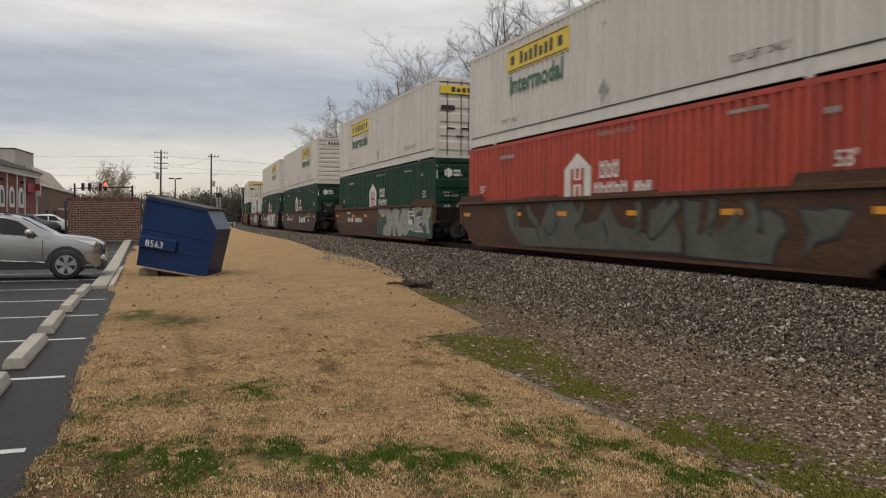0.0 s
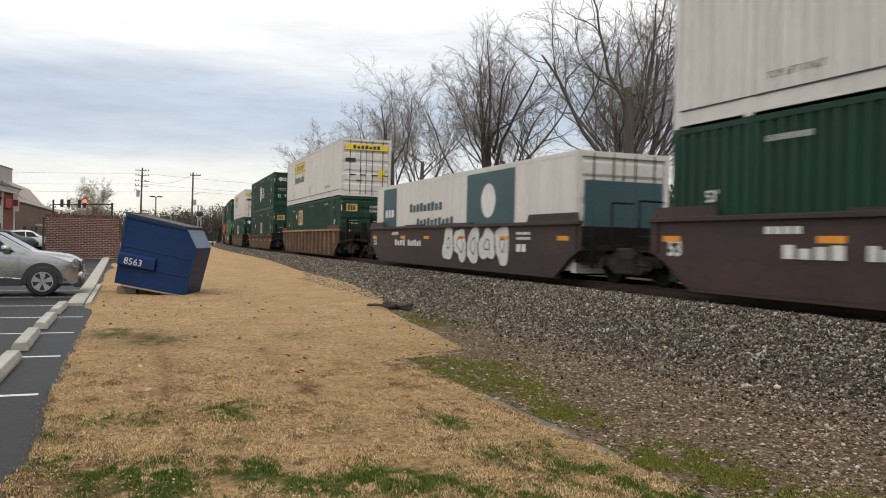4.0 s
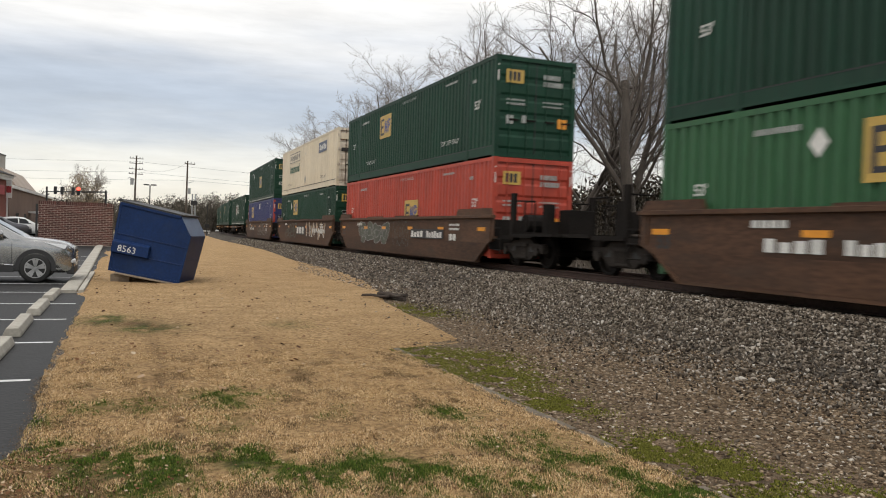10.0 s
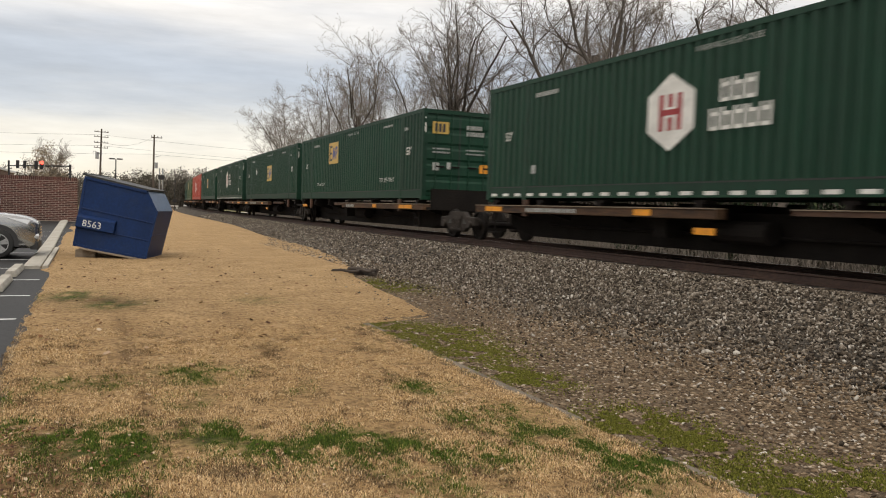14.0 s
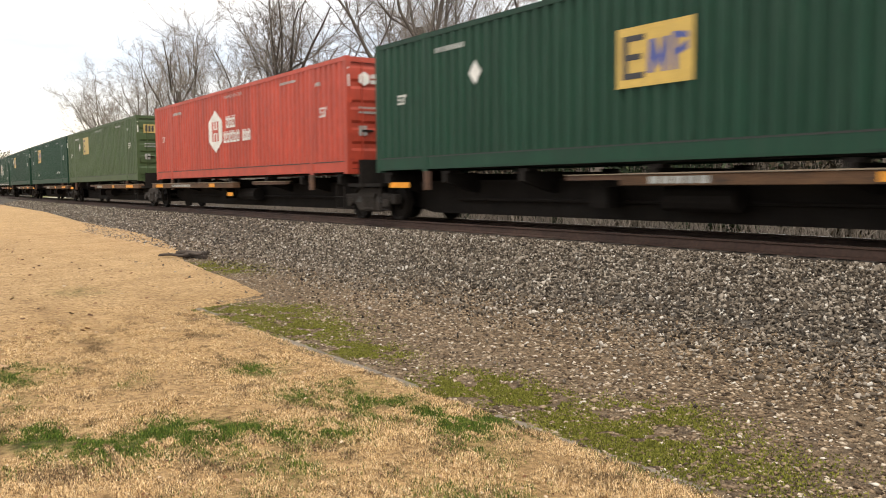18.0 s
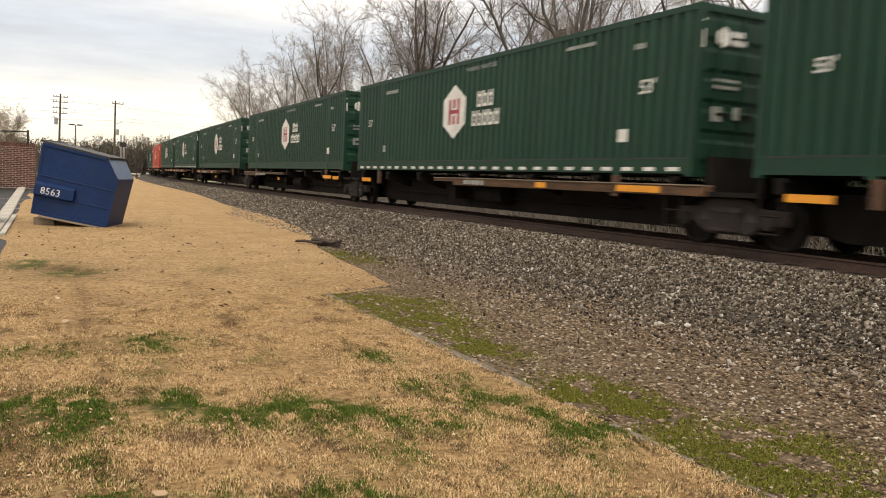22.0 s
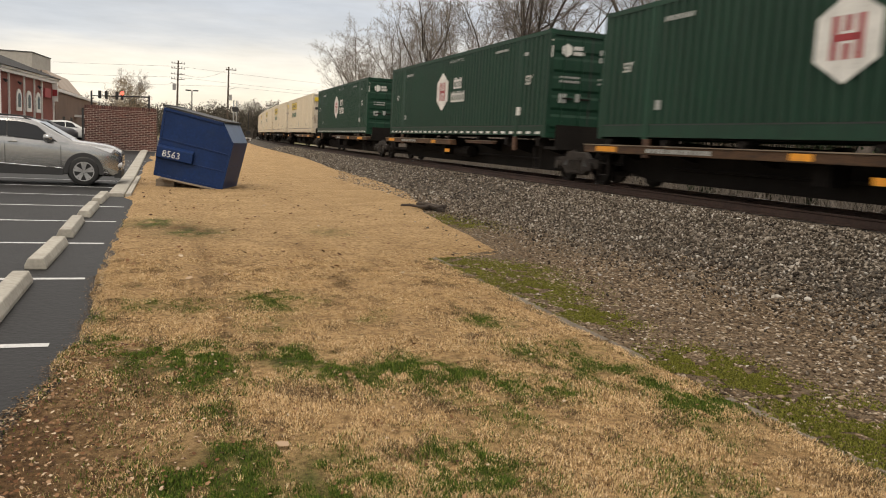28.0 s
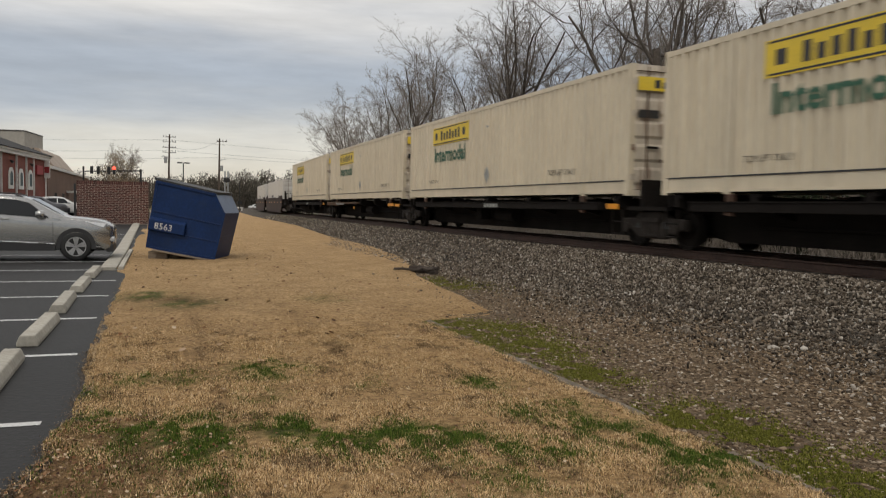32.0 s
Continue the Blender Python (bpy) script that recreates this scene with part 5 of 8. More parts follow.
STRAW = ramp_mat("dry_grass_blades", [(0.0, (0.07, 0.040, 0.018)), (0.15, (0.24, 0.145, 0.066)), (0.45, (0.55, 0.365, 0.178)), (0.85, (0.74, 0.54, 0.30)), (1.0, (0.84, 0.68, 0.45))])
BLADE = ramp_mat("green_grass_blades", [(0.0, (0.018, 0.034, 0.005)), (0.5, (0.060, 0.105, 0.011)), (0.85, (0.115, 0.170, 0.022)), (1.0, (0.28, 0.23, 0.07))])
MOSS = ramp_mat("moss_tufts", [(0.0, (0.045, 0.048, 0.008)), (0.5, (0.135, 0.142, 0.018)), (1.0, (0.22, 0.205, 0.045))])
STONE = ramp_mat("ballast_stones", [(0.0, (0.018, 0.013, 0.009)), (0.35, (0.074, 0.057, 0.041)), (0.7, (0.165, 0.135, 0.104)), (0.93, (0.29, 0.25, 0.205)), (1.0, (0.46, 0.43, 0.385))], 0.85)
PEBBLE = ramp_mat("verge_pebbles", [(0.0, (0.036, 0.023, 0.014)), (0.45, (0.150, 0.102, 0.062)), (0.82, (0.255, 0.188, 0.123)), (0.96, (0.40, 0.33, 0.25)), (1.0, (0.5, 0.46, 0.40))], 0.9)
LITTER = ramp_mat("fallen_leaves", [(0.0, (0.04, 0.018, 0.010)), (0.4, (0.14, 0.062, 0.026)), (0.75, (0.28, 0.165, 0.09)), (1.0, (0.46, 0.36, 0.25))])


DULL = ramp_mat("dull_grass_blades", [(0.0, (0.035, 0.023, 0.012)), (0.4, (0.125, 0.078, 0.038)), (0.8, (0.27, 0.182, 0.094)), (1.0, (0.42, 0.31, 0.18))])
OCTA = ([(1, 0, 0.1), (-0.9, 0.2, 0), (0.1, 0.8, -0.1), (-0.1, -1, 0.1), (0.1, 0, 0.8), (0, 0.1, -0.8)], [(0, 2, 4), (2, 1, 4), (1, 3, 4), (3, 0, 4), (2, 0, 5), (1, 2, 5), (3, 1, 5), (0, 3, 5)])


def turn_of(rng, tilt=3.2):
    return np.array(Euler((rng.uniform(-tilt, tilt), rng.uniform(-tilt, tilt), rng.uniform(0, 6.283))).to_matrix())


GREEN_SPOTS = [(0.17, 5.38, 0.27, 1.6), (-0.15, 5.50, 0.22, 0.9), (-0.43, 5.99, 0.18, 0.6), (-0.62, 6.93, 0.15, 0.6), (-0.26, 7.34, 0.15, 0.7), (0.15, 7.31, 0.18, 0.6), (0.91, 7.37, 0.24, 0.7), (0.72, 6.53, 0.15, 0.7),
               (0.75, 5.44, 0.18, 1.0), (0.94, 5.13, 0.16, 1.0), (1.19, 4.90, 0.18, 0.8), (1.47, 5.05, 0.17, 0.9), (0.13, 3.44, 0.24, 1.1), (0.32, 3.63, 0.15, 0.9), (0.66, 3.34, 0.24, 0.9), (0.68, 3.56, 0.13, 0.7)]
GREEN_SPOTS += [(1.87, 4.92, 0.16, 0.8), (1.67, 4.58, 0.14, 0.8), (2.04, 4.52, 0.16, 0.5), (2.33, 4.47, 0.16, 0.8), (2.59, 6.44, 0.13, 0.8), (2.57, 5.42, 0.15, 0.5), (2.98, 5.36, 0.17, 0.8), (2.92, 4.83, 0.26, 0.6),
                (3.06, 4.47, 0.20, 0.5), (3.11, 4.00, 0.19, 0.8), (3.37, 4.01, 0.13, 0.8), (2.89, 3.55, 0.14, 0.5), (1.31, 3.40, 0.20, 1.0), (1.48, 3.23, 0.17, 0.8), (1.84, 4.07, 0.20, 0.4)]
GREEN_SPOTS += [(0.32, 12.78, 0.39, 0.9), (-0.15, 13.91, 0.42, 0.9), (2.53, 12.96, 0.30, 0.6), (1.61, 5.24, 0.13, 0.5), (0.1, 2.6, 0.4, 0.8), (0.9, 2.7, 0.35, 0.7), (2.3, 2.8, 0.3, 0.5)]
MOSS_SPOTS = [(3.81, 8.61, 0.55, 1.0), (3.71, 9.68, 0.40, 0.9), (3.97, 7.88, 0.34, 0.7), (3.77, 6.85, 0.24, 0.5), (3.87, 6.47, 0.23, 0.4), (3.93, 4.90, 0.28, 0.6), (3.92, 4.34, 0.22, 0.7), (3.61, 4.95, 0.18, 0.5),
              (3.72, 3.62, 0.22, 0.4), (3.75, 3.15, 0.26, 0.5), (3.9, 2.6, 0.4, 0.6), (5.67, 14.59, 0.5, 0.7), (5.50, 15.62, 0.47, 0.6), (4.3, 3.4, 0.3, 0.5), (4.4, 9.3, 0.3, 0.4)]


def spots(x, y, table):
    m = 0.0
    for a, b, r, k in table:
        q = ((x - a) ** 2 + ((y - b) * 0.68) ** 2) / (r * r)
        if q < 5:
            m = max(m, k * math.exp(-q * 0.8))
    return m


def edge_left(y):
    return -0.70 + 0.06 * noise.noise((0, y * 1.7, 3.0)) + 0.03 * noise.noise((0, y * 7.0, 9.0)) - 0.14 * max(0.0, min(1.0, (5.2 - y) / 0.8)) + 0.10 * math.exp(-((y - 7.0) / 1.3) ** 2) - 0.24 * max(0.0, min(1.0, (y - 18.6) / 0.8))


def edge_right(y):
    wob = 0.10 * noise.noise((5, y * 0.5, 0)) + 0.035 * noise.noise((5, y * 1.6, 0))
    if y < 10.25:
        return 3.40 + 0.02 * noise.noise((5, y * 4.0, 0))
    if y < 10.6:
        return 3.40 + (y - 10.25) / 0.35 * 1.30
    table = ((10.6, 4.70), (14.0, 5.10), (17.0, 5.50), (19.3, 6.15), (22.0, 6.70), (26.0, 7.10))
    for (y0, x0), (y1, x1) in zip(table, table[1:]):
        if y <= y1:
            return x0 + (x1 - x0) * (y - y0) / (y1 - y0) + wob * (1.0 if y < 18 else 0.5)
    return track(y, 3.85 - min(0.5, (y - 26) / 60))[0].x + wob * 0.4


def lawn_green(x, y):
    """How green the turf is at a place."""
    n1 = noise.fractal((x * 1.6, y * 1.1, 4.0), 1.0, 2.0, 4)
    near = max(0.0, 1 - max(0.0, y - 4.5) / 5.0)
    g = spots(x, y, GREEN_SPOTS) * (0.8 + 0.5 * n1) + max(0.0, n1 - 0.36) * 0.7 * near
    g *= max(0.0, min(1.4, 0.85 + 1.5 * noise.noise((x * 5.0, y * 3.6, 8.0)) + 1.3 * noise.noise((x * 14, y * 10, 1.0))))
    return max(0.0, min(1.0, g))


def lawn_bare(x, y):
    """How much dark litter and thin turf shows at a place."""
    n1 = noise.fractal((x * 2.2 + 9, y * 1.6, 1.0), 1.0, 2.0, 4)
    side = max(0.0, 1 - (x + 0.85) / 1.15) * max(0.0, 1 - max(0.0, y - 4.2) / 2.6)
    rut = (0.55 + 0.5 * noise.noise((0, y * 1.6, 41))) * max(0.0, 1 - abs(x - 0.40 - 0.03 * math.sin(y * 2)) / 0.09) * (1.0 if 5.2 < y < 12.0 else 0.0)
    strip = 0.95 * math.exp(-((y - 13.2) / 0.8) ** 2) * max(0.0, 1 - abs(x - 0.2) / 1.6) * (0.6 + 0.8 * noise.noise((x * 3, y * 2, 33)))
    n2 = noise.fractal((x * 0.9 + 3, y * 0.55, 6.0), 1.0, 2.0, 3)
    worn = max(0.0, n2 - 0.16) * 0.3 * (1.0 if y < 13 else 0.3)
    rut2 = max(0.0, 1 - abs(x - 1.75 - 0.05 * math.sin(y * 1.3)) / 0.07) * (0.4 if 7.5 < y < 12.5 else 0.0)
    return max(0.0, min(1.0, side * 1.2 + rut + rut2 + strip + worn + max(0.0, n1 - 0.1) * (0.4 if y < 12 else 0.15)))


def edge_side(x, y):
    """The thin, littered strip of turf beside the asphalt."""
    return np.clip(1.15 - (x + 0.85) / 1.05, 0, 1) * np.clip(1 - (y - 4.4) / 1.8, 0, 1)


def turf_mat():
    m, top, _ = ground_mat("winter_lawn", (0.58, 0.390, 0.200), (0.47, 0.308, 0.152), (0.23, 0.142, 0.065), 1.3, 22.0, 1.0)
    nt = m.node_tree
    n, link = nt.nodes.new, nt.links.new
    at = n("ShaderNodeAttribute")
    at.attribute_name = "cover"
    sep = n("ShaderNodeSeparateColor")
    link(at.outputs["Color"], sep.inputs[0])
    last = top.outputs["Result"]
    for k, c in ((2, (0.88, 0.85, 0.80)), (1, (0.33, 0.29, 0.27)), (0, (0.20, 0.36, 0.16))):
        x = n("ShaderNodeMix")
        x.data_type, x.blend_type = "RGBA", "MULTIPLY"
        x.inputs["B"].default_value = (*c, 1)
        link(sep.outputs[k], x.inputs["Factor"])
        link(last, x.inputs["A"])
        last = x.outputs["Result"]
    link(last, nt.nodes["Principled BSDF"].inputs["Base Color"])
    return m


def build_lawn():
    ys = [-6, -3, -1, 0.5, 1.5] + [2.0 + 0.11 * i for i in range(100)] + [13.0 + 0.35 * i for i in range(30)] + [23.6 + 1.2 * i for i in range(30)] + [60 + 8 * i for i in range(12)]
    cols = 44
    g = Geo()
    cover = []
    for y in ys:
        a, b = edge_left(y), edge_right(y)
        for i in range(cols + 1):
            x = a + (b - a) * i / cols
            rim = 1 if 0 < i < cols else 0
            g.v.append((x, y, (0.018 * noise.noise((x * 1.4, y * 1.4, 0)) + 0.012 * noise.noise((x * 6, y * 6, 2)) + 0.012) if rim else -0.03))
            z = g.v[-1][2] + 0.9 * lift_at(y)
            if y > 11:
                z = max(z, bed_height(track(y, 0.0)[0].x - x) + (0.022 if rim else -0.01))
            g.v[-1] = (x, y, z)
            under = 0.9 * max(0.0, min(1.0, (15.0 - y) / 7.0))
            cover.append((min(1.0, lawn_green(x, y) * 1.4), lawn_bare(x, y) if y < 40 else 0.0, under, 1))
    w = cols + 1
    g.f = [(j * w + i, j * w + i + 1, (j + 1) * w + i + 1, (j + 1) * w + i) for j in range(len(ys) - 1) for i in range(cols)]
    me = g.mesh("lawn", turf_mat(), True)
    at = me.color_attributes.new("cover", "FLOAT_COLOR", "POINT")
    at.data.foreach_set("color", np.array(cover, np.float32).reshape(-1))
    tagged(new("lawn", me), "dry tan winter lawn with green patches", "lawn", kind="structure")
    rng = random.Random(4)
    nrg = np.random.default_rng(4)
    green_at = Chart(lawn_green, -1.0, 5.4, 2.2, 17.4, 0.05)
    bare_at = Chart(lawn_bare, -1.0, 5.4, 2.2, 17.4, 0.05)
    clump_at = Chart(lambda x, y: noise.noise((x * 6, y * 5, 11)) + 0.8 * noise.noise((x * 17, y * 13, 5)) + 0.4 * noise.noise((x * 2.2, y * 1.8, 2)), -1.0, 5.4, 2.2, 17.4, 0.025)
    loc_d, rot_d, loc_g, rot_g = [], [], [], []
    dull_at = Chart(lambda x, y: noise.fractal((x * 3.0 + 4, y * 2.0, 21), 1.0, 2.0, 4) + 0.5 * noise.noise((x * 11, y * 8, 17)), -1.0, 5.4, 2.2, 17.4, 0.05)
    loc_u, rot_u = [], []
    for count, y0, y1, size, tall in ((400000, 2.3, 3.8, 0.62, 0.8), (560000, 3.8, 6.0, 0.72, 0.75), (360000, 6.0, 10.0, 0.76, 0.62), (170000, 10.0, 17.2, 0.9, 0.5)):
        y = nrg.uniform(y0, y1, count)
        lo = np.interp(y, ys, [edge_left(v) for v in ys])
        hi = np.interp(y, ys, [edge_right(v) for v in ys])
        x = lo - 0.03 + (hi - lo + 0.07) * nrg.random(count)
        gr, ba, cl, du = green_at(x, y), bare_at(x, y), clump_at(x, y), dull_at(x, y)
        keep = (nrg.random(count) > ba * 0.45 + 0.4 * (ba > 0.75)) & (nrg.random(count) < 0.80 + 0.75 * cl + 0.4 * gr) & (nrg.random(count) > 0.85 * edge_side(x, y)) & (nrg.random(count) < 1.15 - np.clip((y - 7.0) / 9.5, 0, 1.15))
        x, y, gr, cl, du, ba = x[keep], y[keep], gr[keep], cl[keep], du[keep], ba[keep]
        n = len(x)
        is_green = nrg.random(n) < gr * 1.6 + 0.35 * edge_side(x, y)
        dull = ~is_green & (nrg.random(n) < 0.12 + 1.35 * np.clip(du - 0.02, 0, 0.5) + 0.4 * ba)
        high = nrg.uniform(0.012, 0.036, n) * tall * (1 + 0.45 * np.clip(cl, -0.6, 0.9))
        lean = np.where(is_green, nrg.uniform(0.3, 1.25, n), nrg.uniform(0.65, 1.5, n))
        z = nrg.uniform(0.002, 0.016, n) * (1 + np.clip(cl, -0.5, 0.8))
        rot = leaning(nrg.uniform(0, 6.283, n), lean, nrg.uniform(0.6, 1.4, n) * size * np.where(is_green, 1.25, 1.0), high)
        loc = np.stack([x, y, z], 1)
        pale = ~is_green & ~dull
        loc_d.append(loc[pale])
        rot_d.append(rot[pale])
        loc_u.append(loc[dull])
        rot_u.append(rot[dull])
        loc_g.append(loc[is_green])
        rot_g.append(rot[is_green])
    blade = [(-0.0032, 0, 0), (0.0032, 0, 0), (0, 0.006, 1.0)]
    scatter("dry_grass", blade, [(0, 1, 2)], (np.concatenate(loc_d), np.concatenate(rot_d)), STRAW, "short matted tan blades of dormant grass", "grass")
    scatter("dull_grass", blade, [(0, 1, 2)], (np.concatenate(loc_u), np.concatenate(rot_u)), DULL, "duller brown matted blades of dead grass", "grass")
    scatter("green_grass", blade, [(0, 1, 2)], (np.concatenate(loc_g), np.concatenate(rot_g)), BLADE, "short green grass growing in patches", "grass")
    # crumbs of broken asphalt and grit along the edge of the lot
    n = 5000
    y = nrg.uniform(2.4, 9.0, n) ** 1.0
    x = np.interp(y, ys, [edge_left(v) for v in ys]) + nrg.normal(-0.01, 0.045, n)
    r = nrg.uniform(0.003, 0.011, n) * np.where(y < 5.2, 1.0, 0.6)
    scatter("edge_grit", *OCTA, (np.stack([x, y, nrg.uniform(-0.008, 0.004, n)], 1), flat_pieces(nrg, n, r * 1.3, r, r * 0.6)), PEBBLE, "pale grit along the lot edge", "grit")
    # leaves and litter
    leaf = [(-0.5, -0.3, 0), (0.1, -0.45, 0.08), (0.55, 0, 0.0), (0.1, 0.42, 0.1), (-0.45, 0.28, 0.02)]
    bits = []
    for _ in range(11000):
        y = rng.uniform(2.4, 16) if rng.random() < 0.3 else rng.uniform(2.4, 6)
        x = rng.uniform(edge_left(y), edge_right(y) if rng.random() < 0.5 else 0.4)
        near = max(0.0, 1 - (x + 0.85) / 0.9) * (1 if y < 6 else 0)
        if rng.random() > 0.18 + 0.82 * near:
            continue
        bits.append(((x, y, 0.03), turn_of(rng, 0.5) * rng.uniform(0.008, 0.026)))
    for _ in range(420):
        y = rng.uniform(8.5, 30)
        bits.append(((rng.uniform(edge_left(y) + 0.1, edge_right(y) - 0.1), y, 0.035 + 0.9 * lift_at(y)), turn_of(rng, 0.5) * rng.uniform(0.03, 0.075)))
    for x, y, s in ((0.92, 7.83, 0.12), (0.45, 6.7, 0.10), (0.52, 3.83, 0.08), (0.2, 8.6, 0.08), (1.2, 9.4, 0.08)):
        bits.append(((x, y, 0.04), turn_of(rng, 0.4) * s))
    scatter("leaf_litter", leaf, [(0, 1, 2), (0, 2, 3), (0, 3, 4)], bits, LITTER, "brown dead leaves lying on the grass", "leaves")


def stone_shape(seed):
    rng = random.Random(seed)
    bm = bmesh.new()
    bmesh.ops.create_icosphere(bm, subdivisions=1, radius=1.0)
    for v in bm.verts:
        v.co *= rng.uniform(0.65, 1.15)
    v = [tuple(p.co) for p in bm.verts]
    f = [tuple(q.index for q in p.verts) for p in bm.faces]
    bm.free()
    return v, f




def bed_height(w):
    for (w0, z0), (w1, z1) in zip(((1.6, 0.595), (1.9, 0.56), (3.6, 0.20), (4.3, 0.07), (5.4, 0.03)), ((1.9, 0.56), (3.6, 0.20), (4.3, 0.07), (5.4, 0.03), (7.6, 0.0))):
        if w <= w1:
            return z0 + (z1 - z0) * (w - w0) / (w1 - w0)
    return 0.0


def build_stones():
    rng = random.Random(9)
    nrg = np.random.default_rng(9)
    ico = stone_shape(2)
    shard = ([(-1, -0.7, -0.5), (0.9, -0.8, -0.4), (1, 0.6, -0.6), (-0.7, 0.9, -0.5), (-0.8, -0.5, 0.5), (0.5, -0.7, 0.7), (0.8, 0.5, 0.3), (-0.5, 0.6, 0.6)],
             [(0, 2, 1), (0, 3, 2), (4, 5, 6), (4, 6, 7), (0, 1, 5), (0, 5, 4), (1, 2, 6), (1, 6, 5), (2, 3, 7), (2, 7, 6), (3, 0, 4), (3, 4, 7)])

    def spread(s, w, jig):
        loc = np.array([track(a, b, bed_height(max(b, 1.6)))[0] for a, b in zip(s, w)])
        loc[:, 2] += jig
        return loc

    n = 92000
    s, w = nrg.uniform(1.5, 19, n), nrg.uniform(1.25, 6.6, n)
    keep = nrg.random(n) > np.clip((w - 3.2) * 0.40, 0, 0.97)
    s, w = s[keep], w[keep]
    n = len(s)
    r = nrg.uniform(0.010, 0.026, n) * (1 + 0.55 * (nrg.random(n) > 0.92)) * (1 - 0.08 * np.clip(w - 4, 0, 3))
    loc, rot = spread(s, w, nrg.uniform(-0.012, 0.026, n)), tumbled(nrg, n, r * nrg.uniform(0.8, 1.7, n), r, r * nrg.uniform(0.35, 0.8, n))
    sharp = nrg.random(n) < 0.85
    scatter("ballast_stone", *shard, (loc[sharp], rot[sharp] * 0.9), STONE, "loose angular grey ballast stones", "stones")
    scatter("ballast_stone", *ico, (loc[~sharp], rot[~sharp]), STONE, "loose grey ballast stones", "stones")
    n = 30000
    s, w = nrg.uniform(19, 75, n), nrg.uniform(1.2, 5.0, n)
    r = nrg.uniform(0.022, 0.045, n)
    scatter("ballast_stone", *OCTA, (spread(s, w, nrg.uniform(-0.01, 0.02, n)), tumbled(nrg, n, r * 1.2, r, r * 0.7)), STONE, "loose grey ballast stones", "stones")
    n = 90000
    s = np.where(nrg.random(n) < 0.6, nrg.uniform(1.0, 10, n), nrg.uniform(10, 26, n))
    w = nrg.uniform(3.9, 7.56, n)
    edge = np.array([edge_right(a) for a in s])
    keep = (nrg.random(n) > (w - 4.6) / 9.0) & ((s < 10.4) | (11 - w > edge + 0.02))
    s, w = s[keep], w[keep]
    n = len(s)
    r = nrg.choice([0.006, 0.009, 0.012, 0.015, 0.022], n) * nrg.uniform(0.8, 1.25, n)
    scatter("verge_pebble", *OCTA, (spread(s, w, nrg.uniform(-0.004, 0.006, n)), flat_pieces(nrg, n, r * nrg.uniform(0.9, 1.7, n), r, r * 0.55)), PEBBLE, "small brown and grey pebbles in dirt", "stones")
    tufts = []
    for _ in range(150000):
        a, b, r, k = rng.choice(MOSS_SPOTS)
        x, y = rng.gauss(a, r * 0.70), rng.gauss(b, r * 0.95)
        if rng.random() > k or x < edge_right(y) - 0.05 or x > 7:
            continue
        if noise.noise((x * 4, y * 4, 7)) + 0.5 * noise.noise((x * 13, y * 13, 3)) < -0.2:
            continue
        m = np.array(Matrix.Rotation(rng.uniform(0, 6.283), 3, "Z") @ Matrix.Rotation(rng.uniform(0.2, 1.2), 3, "X")) * np.array([1.3, 1, rng.uniform(0.006, 0.016)])[None]
        tufts.append(((x, y, bed_height(11 - x) + 0.002), m))
    scatter("moss", [(-0.006, 0, 0), (0.006, 0, 0), (0, 0.008, 1.0)], [(0, 1, 2)], tufts, MOSS, "yellow-green moss and weeds on gravel", "moss")


# ---- lot fittings ----


EDGE = mat("dirt_stained_concrete", (0.16, 0.130, 0.097), 0.9, var=0.3, size=0.4, dirt=0.8, dirt_col=(0.10, 0.078, 0.055), bump=0.3)


